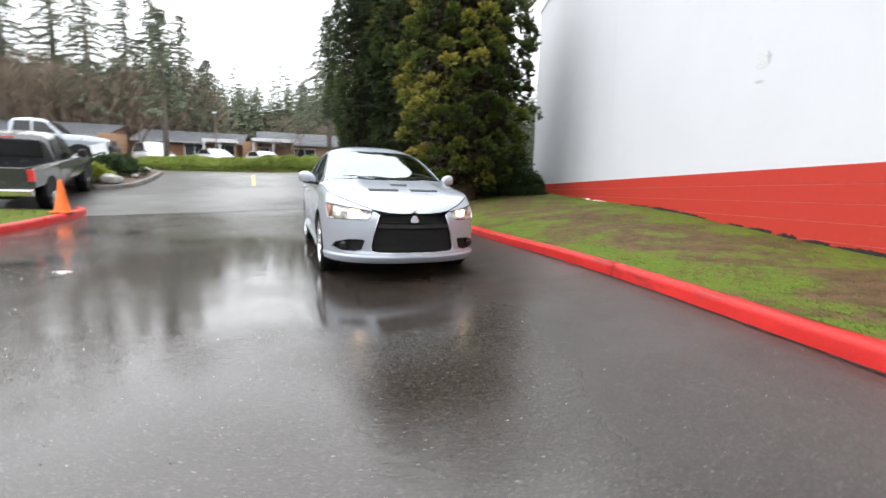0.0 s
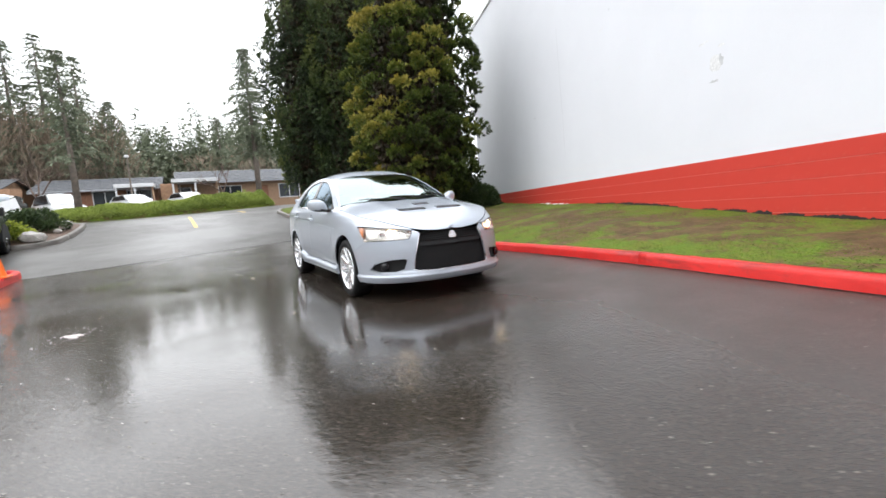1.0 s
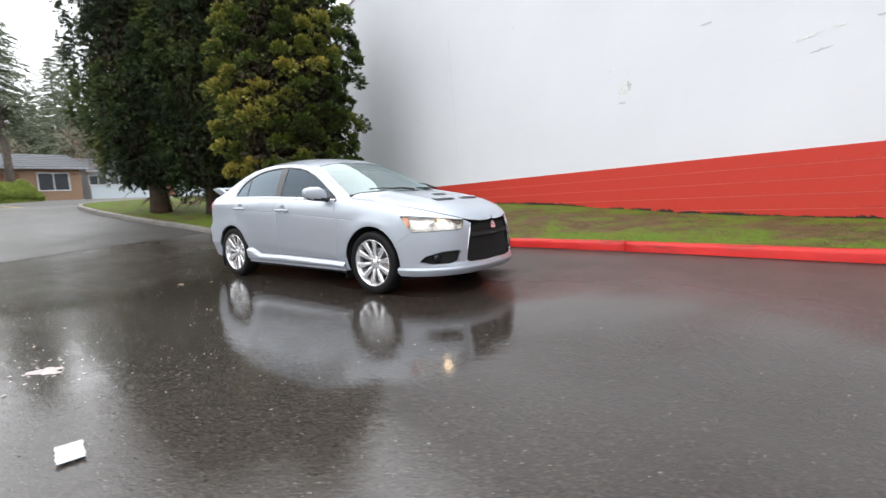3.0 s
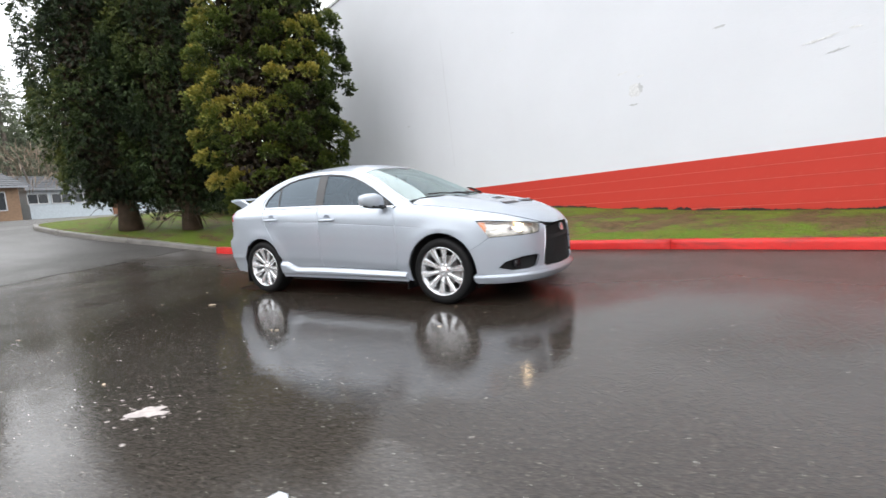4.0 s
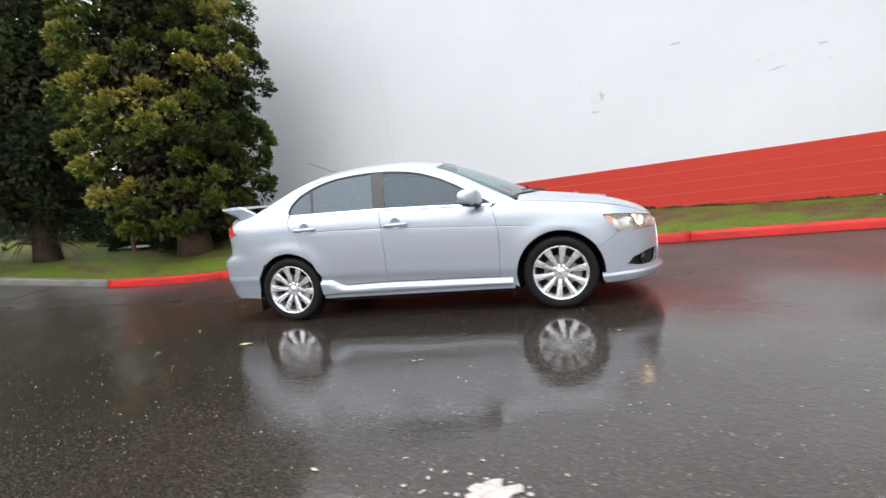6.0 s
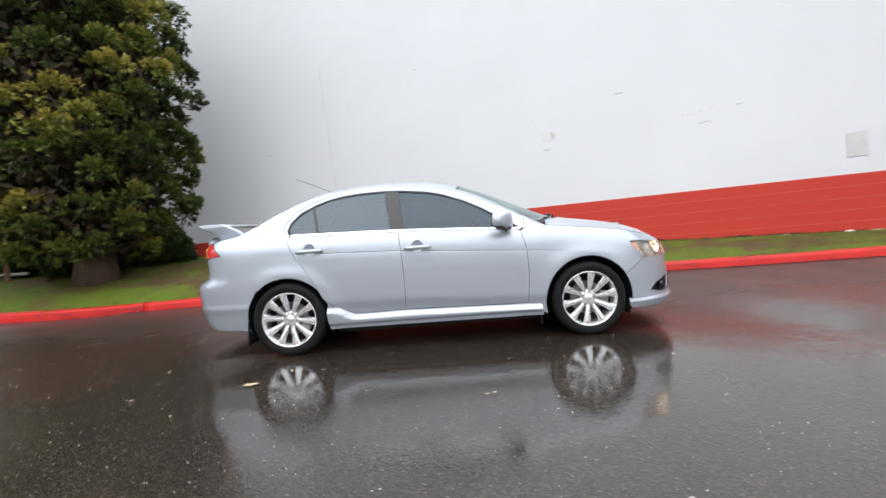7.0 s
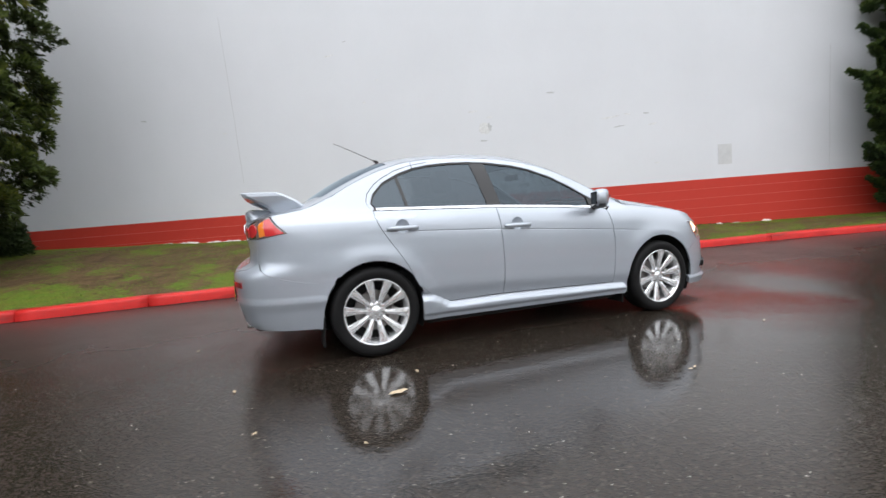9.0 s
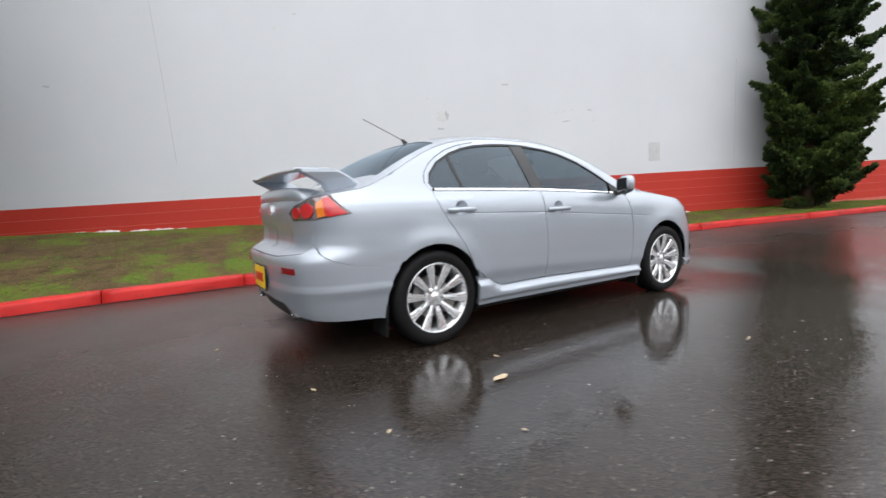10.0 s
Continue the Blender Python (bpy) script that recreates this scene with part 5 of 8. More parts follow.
# tail lamps: dark frame, red and amber lenses, clear tip
TLF = xz(TL_TOP, TL_TIP, TL_LOW) + yz(False, (0.60, 0.892), (0.475, 0.888), (0.43, 0.932), (0.52, 0.978), (0.62, 1.018))
SMOKED = plain("smoked_lamp_lens", (0.26, 0.20, 0.20), 0.12, metal=0.5, var=0.4, scale=40, relief=0.05, Coat_Weight=1.0)
skin("tail_lamp_frame", TLF, side, SMOKED, car, 0.04, 0.03, out=-0.002, gap=0.002, mirror="copy", label="smoky clear tail lamp body")
TLR = xz((-1.985, 1.028), (-1.905, 0.927), (-1.99, 0.911)) + xz((-2.02, 0.914), (-2.02, 1.018))
skin("tail_lamp_side", TLR, side, RED_LENS, car, 0.03, 0.02, out=0.005, gap=0, mirror="copy", label="red wrap-round tail lamp lens")
TLA = xz((-2.02, 1.018), (-2.02, 0.914)) + yz(False, (0.715, 0.905), (0.70, 0.992))
skin("tail_lamp_amber", TLA, side, AMBER, car, 0.03, 0.02, out=0.005, gap=0.001, mirror="copy", label="amber indicator lens")
for a, b in ((0.690, 0.590), (0.578, 0.492)):
    cy, ry, rz = (a + b) / 2, (a - b) / 2, 0.045 if a > 0.6 else 0.036
    TLX = yz(False, *[(cy + ry * math.cos(w), 0.948 - 0.012 * (a < 0.6) + rz * math.sin(w)) for w in np.linspace(0, -2 * math.pi, 17)[:16]])
    skin("tail_lamp_round", TLX, side, RED_LENS, car, 0.02, 0.02, out=0.006, gap=0, mirror="copy", label="red tail lamp lens")

# wheel wells and floor
for cx, cz, r in WHEELS:
    for s in (-1, 1):
        bm = nb()
        n = 28
        angs = [math.radians(-25 + 230 * i / n) for i in range(n + 1)]
        rr = r + 0.012
        a = [bm.verts.new((cx + rr * math.cos(t), s * 0.828, cz + rr * math.sin(t))) for t in angs]
        b = [bm.verts.new((cx + rr * math.cos(t), s * 0.52, cz + rr * math.sin(t))) for t in angs]
        for i in range(n):
            bm.faces.new((a[i], a[i + 1], b[i + 1], b[i]))
        bm.faces.new(b)
        part("wheel_well", bm, LINER, car)
bm = nb()
box(bm, -0.92, 0.88, -0.78, 0.78, 0.165, 0.30, 0.03)
box(bm, -1.95, -0.9, -0.51, 0.51, 0.20, 0.40, 0.03)
box(bm, 0.86, 2.02, -0.51, 0.51, 0.19, 0.40, 0.03)
box(bm, 1.68, 1.98, -0.52, 0.52, 0.24, 0.55, 0.05)
part("floor_pan", bm, LINER, car)
# inner frame behind the doors, black to paint shade into the shut lines
inner = xz((-0.93, 0.30), (-1.02, 0.62), (-1.26, 0.74)) + [(-1.30, 1.02)] + along(lambda x: belt(x) - 0.03, -1.25, 0.85, 20) + xz((0.88, 0.62), (0.86, 0.30))
skin("door_backing", inner, side, LINER, car, 0.12, 0.08, out=-0.03, gap=0, rim=0.0, mirror="copy")

# door handles over shallow cups, fender badge
for x0, z0 in HANDLES:
    for s in (-1, 1):
        y = half_width(x0, z0)
        bm = nb()
        prof = [(-0.118, 0.004, 0.009), (-0.10, 0.030, 0.013), (-0.05, 0.038, 0.016), (0.0, 0.040, 0.016), (0.05, 0.038, 0.016), (0.10, 0.032, 0.014), (0.118, 0.004, 0.010)]
        rings = []
        for px, py, hh in prof:
            rings.append([bm.verts.new((x0 + px, s * (y + py + dy), z0 + dz)) for dy, dz in ((-0.010, hh), (0.004, hh), (0.008, 0), (0.004, -hh), (-0.010, -hh))])
        for r0, r1 in zip(rings, rings[1:]):
            for k in range(4):
                bm.faces.new((r0[k], r1[k], r1[k + 1], r0[k + 1]))
            bm.faces.new((r0[4], r1[4], r1[0], r0[0]))
        bmesh.ops.recalc_face_normals(bm, faces=bm.faces[:])
        part("door_handle", bm, SILVER, car, smooth=True)
        bm = nb()
        rings = [[bm.verts.new((x0 + CUP_R * 1.04 * k * math.cos(t), s * (half_width(x0, z0 + 0.012) - 0.001 - 0.015 * (1 - k * k)), z0 + 0.012 + CUP_R * 1.04 * k * math.sin(t))) for t in np.linspace(0, 2 * math.pi, 28, endpoint=False)] for k in (1.0, 0.9, 0.75, 0.55, 0.3, 0.08)]
        for r0, r1 in zip(rings, rings[1:]):
            for k in range(28):
                bm.faces.new((r0[k], r0[(k + 1) % 28], r1[(k + 1) % 28], r1[k]))
        bm.faces.new(rings[-1])
        bmesh.ops.recalc_face_normals(bm, faces=bm.faces[:])
        part("handle_cup", bm, SILVER, car, smooth=True)

# mirrors
for s in (-1, 1):
    bm = nb()
    rings = []
    for k, (yy, x0, x1, z0, z1) in enumerate(((0.85, 0.60, 0.675, 0.985, 1.055), (0.885, 0.550, 0.690, 0.975, 1.105), (0.935, 0.528, 0.678, 0.976, 1.132), (0.995, 0.502, 0.645, 0.990, 1.134), (1.035, 0.492, 0.60, 1.012, 1.118), (1.05, 0.50, 0.57, 1.03, 1.10))):
        cx, cz, ax, az = (x0 + x1) / 2, (z0 + z1) / 2, (x1 - x0) / 2, (z1 - z0) / 2
        rings.append([bm.verts.new((cx + ax * math.copysign(abs(math.cos(t)) ** 0.5, math.cos(t)), s * yy, cz + az * math.copysign(abs(math.sin(t)) ** 0.55, math.sin(t)))) for t in np.linspace(0, 2 * math.pi, 20, endpoint=False)])
    for r0, r1 in zip(rings, rings[1:]):
        for k in range(20):
            bm.faces.new((r0[k], r0[(k + 1) % 20], r1[(k + 1) % 20], r1[k]))
    bm.faces.new(rings[-1])
    bm.faces.new(rings[0])
    bmesh.ops.recalc_face_normals(bm, faces=bm.faces[:])
    mirror = part("door_mirror", bm, [SILVER, BLACK_TRIM], car, "silver door mirror with a black lower shell", smooth=True)
    for q in mirror.data.polygons:
        q.material_index = 1 if q.center.z < 1.004 else 0
    bm = nb()
    slab(bm, [(0.543, s * 0.895, 0.990), (0.489, s * 1.025, 1.012), (0.489, s * 1.025, 1.112), (0.540, s * 0.895, 1.105)], 0.010 * s)
    part("mirror_glass", bm, GLOSS_BLACK, mirror, "dark mirror glass")
    bm = nb()
    tube(bm, [(0.66, s * 0.775, 0.985), (0.63, s * 0.83, 0.99), (0.62, s * 0.89, 1.0)], [0.035, 0.028, 0.026], 10)
    part("mirror_stalk", bm, BLACK_TRIM, mirror, smooth=True)
    bm = nb()
    tri = [(0.745, 0.985), (0.60, 1.0), (0.60, 1.075)]
    vs = [bm.verts.new((x, s * (half_width(x, z) + 0.001), z)) for x, z in tri]
    f = bm.faces.new(vs)
    e = bmesh.ops.extrude_face_region(bm, geom=[f])["geom"]
    bmesh.ops.translate(bm, vec=(0, -s * 0.02, 0), verts=[v for v in e if isinstance(v, bmesh.types.BMVert)])
    bmesh.ops.recalc_face_normals(bm, faces=bm.faces[:])
    part("mirror_sail", bm, BLACK_TRIM, car)

# rear wing: blade and two legs
bm = nb()
rings = []
foil = [(-2.165, 0.0), (-2.15, 0.016), (-2.06, 0.024), (-1.93, 0.008), (-1.895, -0.008), (-1.93, -0.016), (-2.06, -0.004), (-2.14, -0.006)]
for y in np.linspace(-0.64, 0.64, 19):
    t = abs(y) / 0.64
    lift = 1.205 - 0.012 * t ** 2
    rings.append([bm.verts.new((x + 0.02 * t ** 3, y, lift + z)) for x, z in foil])
for r0, r1 in zip(rings, rings[1:]):
    for k in range(len(foil)):
        bm.faces.new((r0[k], r1[k], r1[(k + 1) % len(foil)], r0[(k + 1) % len(foil)]))
bm.faces.new(rings[0])
bm.faces.new(rings[-1])
bmesh.ops.recalc_face_normals(bm, faces=bm.faces[:])
wing = part("rear_wing", bm, SILVER, car, "silver rear wing on two legs", smooth=True)
for s in (-1, 1):
    bm = nb()
    rings = []
    for x0, x1, y, z in ((-2.155, -1.93, 0.625, 1.214), (-2.16, -1.90, 0.645, 1.206), (-2.14, -1.86, 0.648, 1.186), (-2.07, -1.79, 0.640, 1.150), (-2.0, -1.74, 0.625, 1.112), (-1.97, -1.72, 0.61, 1.07)):
        rings.append([bm.verts.new(q) for q in ((x0, s * y, z), (x0 + 0.03, s * (y + 0.018), z), (x1 - 0.03, s * (y + 0.018), z), (x1, s * y, z), (x1 - 0.03, s * (y - 0.03), z), (x0 + 0.03, s * (y - 0.03), z))])
    for r0, r1 in zip(rings, rings[1:]):
        for k in range(6):
            bm.faces.new((r0[k], r0[(k + 1) % 6], r1[(k + 1) % 6], r1[k]))
    bm.faces.new(rings[0])
    bm.faces.new(rings[-1])
    bmesh.ops.recalc_face_normals(bm, faces=bm.faces[:])
    part("wing_leg", bm, SILVER, wing)

# raised plinth across the lid under the blade
bm = nb()
rings = []
for y in np.linspace(-0.62, 0.62, 17):
    t = abs(y) / 0.62
    rings.append([bm.verts.new((x + 0.03 * t ** 2 + 0.05 * t ** 8, y, z - (0.012 * t ** 2 + 0.06 * t ** 8) * (z > 1.0))) for x, z in ((-2.145, 0.98), (-2.164, 1.04), (-2.160, 1.088), (-2.130, 1.108), (-2.05, 1.106), (-1.92, 1.086), (-1.86, 1.05))])
for r0, r1 in zip(rings, rings[1:]):
    for k in range(6):
        bm.faces.new((r0[k], r1[k], r1[k + 1], r0[k + 1]))
bm.faces.new(rings[0])
bm.faces.new(rings[-1])
bmesh.ops.recalc_face_normals(bm, faces=bm.faces[:])
part("wing_plinth", bm, SILVER, wing, smooth=True)

# aerial, wipers, exhaust, plate, flaps, bonnet vents
bm = nb()
tube(bm, [(-1.04, 0, 1.462), (-1.062, 0, 1.492), (-1.08, 0, 1.498)], [0.022, 0.014, 0.008], 10)
aerial = part("aerial", bm, BLACK_TRIM, car)
bm = nb()
tube(bm, [(-1.07, 0, 1.494), (-1.25, 0, 1.575), (-1.42, 0, 1.648)], [0.0035, 0.003, 0.0025], 6)
part("aerial_rod", bm, BLACK_TRIM, aerial)
for y0, y1 in ((-0.56, -0.06), (0.08, 0.58)):
    bm = nb()
    tube(bm, [top(screen_foot(y) - 0.035, y) + Vector((0, 0, 0.014)) for y in np.linspace(y0, y1, 8)], 0.007, 6)
    wiper = part("wiper", bm, BLACK_TRIM, car)
    bm = nb()
    tube(bm, [Vector((screen_foot(y1 + 0.03) + 0.03, y1 + 0.03, top(screen_foot(y1) + 0.03, y1).z + 0.015)), top(screen_foot(y1) - 0.02, (y0 + 2 * y1) / 3) + Vector((0, 0, 0.028)), top(screen_foot(y1) - 0.035, (y0 + y1) / 2) + Vector((0, 0, 0.022))], [0.013, 0.010, 0.006], 6)
    part("wiper_arm", bm, BLACK_TRIM, wiper)
for s in (-1, 1):
    bm = nb()
    r = bmesh.ops.create_cone(bm, cap_ends=False, segments=24, radius1=0.040, radius2=0.042, depth=0.20)
    inner_r = bmesh.ops.create_cone(bm, cap_ends=True, segments=24, radius1=0.036, radius2=0.037, depth=0.19)
    ex = part("exhaust_tip", bm, CHROME, car, "chrome exhaust tip", smooth=True)
    ex.matrix_local = pose(-2.09, s * 0.50, 0.285, 0, -84, 0)
    flap = nb()
    box(flap, -1.690, -1.675, s * 0.64 if s > 0 else -0.845, s * 0.845 if s > 0 else -0.64, 0.120, 0.33, 0.004, m=pose(-1.68, 0, 0.33) @ pose(0, 0, 0, 0, 4, 0) @ pose(1.68, 0, -0.33))
    part("mud_flap", flap, RUBBER, car, "black rubber mud flap")
    flap = nb()
    box(flap, 0.885, 0.90, s * 0.66 if s > 0 else -0.852, s * 0.852 if s > 0 else -0.66, 0.130, 0.33, 0.004)
    part("mud_flap", flap, RUBBER, car)
bm = nb()
box(bm, -2.283, -2.272, -0.155, 0.155, 0.415, 0.570, 0.003)
plate = part("number_plate", bm, YELLOW, car, "yellow plate with a red bar")
bm = nb()
box(bm, -2.287, -2.2835, -0.115, 0.115, 0.465, 0.525, 0.001)
part("plate_bar", bm, RED_INK, plate)
bm = nb()
box(bm, -2.280, -2.268, -0.17, 0.17, 0.405, 0.58, 0.002)
part("plate_frame", bm, BLACK_TRIM, plate)
VENTS = [([(1.80, 0.07), (1.835, 0.07), (1.825, 0.385), (1.785, 0.385)], True), ([(1.555, -0.095), (1.605, -0.085), (1.605, 0.085), (1.555, 0.095)], False)]
for pts, twice in VENTS:
    skin("hood_vent", pts, top, BLACK_TRIM, car, 0.03, 0.03, out=0.005, rim=0.01, gap=0, mirror="copy" if twice else None, label="black hood vent")
    lipp = [(pts[3][0] + 0.0, pts[3][1]), (pts[0][0], pts[0][1]), (pts[0][0] - 0.028, pts[0][1] - 0.01), (pts[3][0] - 0.028, pts[3][1] + 0.01)]
    skin("vent_lip", lipp, top, SILVER, car, 0.03, 0.03, out=0.014, rim=0.02, gap=0, mirror="copy" if twice else None)

# cabin
bm = nb()
box(bm, 0.45, 0.98, -0.66, 0.66, 0.72, 0.965, 0.06)
box(bm, 0.30, 0.55, -0.42, -0.10, 0.70, 0.95, 0.04)
dash = part("dashboard", bm, DASH, car)
bm = nb()
tube(bm, [(0.40 + 0.10 * math.sin(t), 0.36 + 0.185 * math.cos(t), 0.90 + 0.16 * math.sin(t)) for t in np.linspace(0, 2 * math.pi, 25)], 0.014, 6, cap=False)
tube(bm, [(0.42, 0.20, 0.91), (0.44, 0.36, 0.90), (0.42, 0.52, 0.91)], 0.02, 6)
part("steering_wheel", bm, DASH, car)
for x, y in ((-0.18, -0.36), (-0.18, 0.36)):
    bm = nb()
    box(bm, x - 0.25, x + 0.28, y - 0.24, y + 0.24, 0.36, 0.58, 0.06)
    box(bm, -0.09, 0.09, -0.24, 0.24, -0.05, 0.62, 0.05, m=pose(x - 0.26, y, 0.56, 0, -14, 0))
    box(bm, -0.05, 0.06, -0.13, 0.13, 0.63, 0.82, 0.04, m=pose(x - 0.27, y, 0.56, 0, -12, 0))
    part("seat", bm, CABIN, car)
bm = nb()
box(bm, -1.25, -0.72, -0.66, 0.66, 0.38, 0.60, 0.06)
box(bm, -0.09, 0.09, -0.62, 0.62, 0, 0.60, 0.05, m=pose(-1.22, 0, 0.56, 0, -20, 0))
part("rear_seat", bm, CABIN, car)
bm = nb()
box(bm, -1.72, -1.38, -0.58, 0.58, 1.02, 1.05, 0.01)
box(bm, -0.9, 0.9, -0.78, 0.78, 0.30, 0.34)
part("parcel_shelf", bm, CABIN, car)
bm = nb()
box(bm, -0.02, 0.02, -0.11, 0.11, -0.03, 0.03, 0.015, m=pose(0.30, 0, 1.315))
part("inside_mirror", bm, DASH, car)

# wheels
def build_wheel():
    w = new("wheel")
    R, RI = 0.325, 0.250
    prof = [(-0.10, 0.226), (-0.108, 0.256), (-0.110, 0.292), (-0.100, 0.312), (-0.075, 0.3235), (-0.04, 0.325), (0.04, 0.325), (0.075, 0.3235), (0.100, 0.312), (0.110, 0.292), (0.106, 0.262), (0.098, 0.243), (0.085, 0.232)]
    n = 72

    def turned(profile, closed=False, seg=n):
        bm = nb()
        rings = [[bm.verts.new((r * math.cos(2 * math.pi * k / seg), y, r * math.sin(2 * math.pi * k / seg))) for k in range(seg)] for y, r in profile]
        for r0, r1 in zip(rings, rings[1:] + (rings[:1] if closed else [])):
            for k in range(seg):
                bm.faces.new((r0[k], r0[(k + 1) % seg], r1[(k + 1) % seg], r1[k]))
        bmesh.ops.recalc_face_normals(bm, faces=bm.faces[:])
        return bm
    # -y is the outer side
    tyre = part("tyre", turned([(-y, r) for y, r in prof], True), RUBBER, w, "black low-profile tyre", smooth=True)
    part("rim", turned([(-0.100, 0.229), (-0.106, 0.238), (-0.100, 0.242), (-0.090, 0.237), (-0.080, 0.226), (-0.055, 0.216), (0.02, 0.210), (0.09, 0.222), (0.095, 0.232), (0.08, 0.234), (-0.07, 0.232)], True), ALLOY, w, "bright alloy rim", smooth=True)
    bm = nb()
    bmesh.ops.create_cone(bm, cap_ends=True, segments=36, radius1=0.145, radius2=0.145, depth=0.024)
    disc = part("brake_disc", bm, STEEL, w)
    disc.matrix_local = pose(0, 0.005, 0, 90)
    bm = nb()
    bmesh.ops.create_cone(bm, cap_ends=True, segments=36, radius1=0.218, radius2=0.218, depth=0.01)
    back = part("back_plate", bm, LINER, w)
    back.matrix_local = pose(0, 0.045, 0, 90)
    bm = nb()
    box(bm, 0.10, 0.185, -0.045, 0.03, -0.07, 0.07, 0.015)
    part("caliper", bm, STEEL, w)
    hub = part("hub", turned([(-0.078, 0.001), (-0.077, 0.026), (-0.070, 0.032), (-0.064, 0.040), (-0.068, 0.056), (-0.060, 0.072), (-0.045, 0.080), (-0.02, 0.082)], seg=36), ALLOY, w, smooth=True)
    spoke_me = None
    for k in range(10):
        if spoke_me is None:
            bm = nb()
            sec = [(0.055, 0.015, -0.062, 0.030), (0.10, 0.0195, -0.074, 0.034), (0.15, 0.0255, -0.083, 0.036), (0.195, 0.0300, -0.090, 0.034), (0.230, 0.0345, -0.094, 0.028)]
            rings = []
            for r, hw, y, dep in sec:
                rings.append([bm.verts.new(q) for q in ((r, y + dep, -hw * 0.8), (r, y + 0.008, -hw), (r, y, -hw * 0.78), (r, y - 0.003, 0), (r, y, hw * 0.78), (r, y + 0.008, hw), (r, y + dep, hw * 0.8))])
            for r0, r1 in zip(rings, rings[1:]):
                for j in range(7):
                    bm.faces.new((r0[j], r0[(j + 1) % 7], r1[(j + 1) % 7], r1[j]))
            bmesh.ops.recalc_face_normals(bm, faces=bm.faces[:])
            ob = part("spoke", bm, ALLOY, w)
            spoke_me = ob.data
        else:
            ob = new("spoke", spoke_me)
            ob.parent = w
        ob.matrix_local = pose(0, 0, 0, 0, 36 * k + 18, 0)
    nut_me = None
    for k in range(5):
        if nut_me is None:
            bm = nb()
            bmesh.ops.create_cone(bm, cap_ends=True, segments=6, radius1=0.010, radius2=0.008, depth=0.02)
            ob = part("lug_nut", bm, STEEL, w)
            nut_me = ob.data
        else:
            ob = new("lug_nut", nut_me)
            ob.parent = w
        a = math.radians(72 * k + 90)
        ob.matrix_local = pose(0.056 * math.cos(a), -0.070, 0.056 * math.sin(a), 90)
    return w


wheel = build_wheel()
wheel.parent = car
wheel.matrix_local = pose(1.3175, -0.765, 0.325, 0, 8, 0)
for x, y, spin in ((-1.3175, -0.765, 25), (1.3175, 0.765, 3), (-1.3175, 0.765, 14)):
    w = copy_thing(wheel, pose(x, y, 0.325, 0, spin, 180 if y > 0 else 0))

# front lip
lipo = [(u_x(1.665, 0.292), 0.294)] + [(float(u), 0.296) for u in np.linspace(u_x(1.75, 0.29), U_NOSE, 12)] + [(float(u), 0.222) for u in np.linspace(U_NOSE, u_x(1.70, 0.25), 12)] + [(u_x(1.672, 0.24), 0.240)]
skin("front_lip", lipo, side, SILVER, car, 0.05, 0.010, gap=0.0, mirror="weld", rim=0.03, label="silver front lip", out=lambda p: 0.003 + 0.017 * smooth01((0.292 - p.z) / 0.012))

# ---- plants ----
def arrays(name, verts, faces, material, parent=None, label="", smooth=False):
    """A mesh from number arrays: verts n x 3, faces m x k."""
    me = bpy.data.meshes.new(name)
    v, f = np.asarray(verts, dtype=np.float32), np.asarray(faces, dtype=np.int32)
    me.vertices.add(len(v))
    me.vertices.foreach_set("co", v.ravel())
    me.loops.add(f.size)
    me.loops.foreach_set("vertex_index", f.ravel())
    me.polygons.add(len(f))
    me.polygons.foreach_set("loop_start", np.arange(0, f.size, f.shape[1], dtype=np.int32))
    me.update(calc_edges=True)
    me.materials.append(material)
    ob = new(name, me)
    if parent:
        ob.parent = parent
    if label:
        ob["label"] = label
    return ob


def unit(v):
    return v / np.maximum(1e-9, np.linalg.norm(v, axis=-1, keepdims=True))


def leaves(rng, base, direction, length, width):
    """Small kite-shaped leaves: base points, directions, sizes (arrays)."""
    n = len(base)
    d = unit(direction)
    s = unit(np.cross(d, rng.normal(size=(n, 3))))
    L, W = np.asarray(length).reshape(-1, 1), np.asarray(width).reshape(-1, 1)
    bend = np.array([0, 0, -0.12]) * L
    quad = np.stack([base, base + d * L * 0.5 + s * W, base + d * L + bend, base + d * L * 0.5 - s * W], axis=1)
    return quad.reshape(-1, 3)


def quads(n, start=0):
    return np.arange(start, start + 4 * n, dtype=np.int32).reshape(-1, 4)


def tufts(rng, centres, outward, size, per, length, width, up=0.5):
    """Rounded tufts of leaves about centres, turned outward and up."""
    n = len(centres)
    c = np.repeat(centres, per, axis=0)
    o = np.repeat(outward, per, axis=0)
    sz = np.repeat(np.broadcast_to(np.asarray(size, dtype=float), (n,)), per).reshape(-1, 1)
    off = unit(rng.normal(size=(n * per, 3)) + o * 0.7 + np.array([0, 0, up * 0.6]))
    base = c + off * sz * rng.uniform(0.35, 1.0, (n * per, 1))
    d = off + o * 0.5 + np.array([0, 0, up]) + rng.normal(size=(n * per, 3)) * 0.35
    k = sz[:, 0] / np.mean(sz)
    return leaves(rng, base, d, length * k * rng.uniform(0.7, 1.3, n * per), width * k * rng.uniform(0.7, 1.3, n * per))


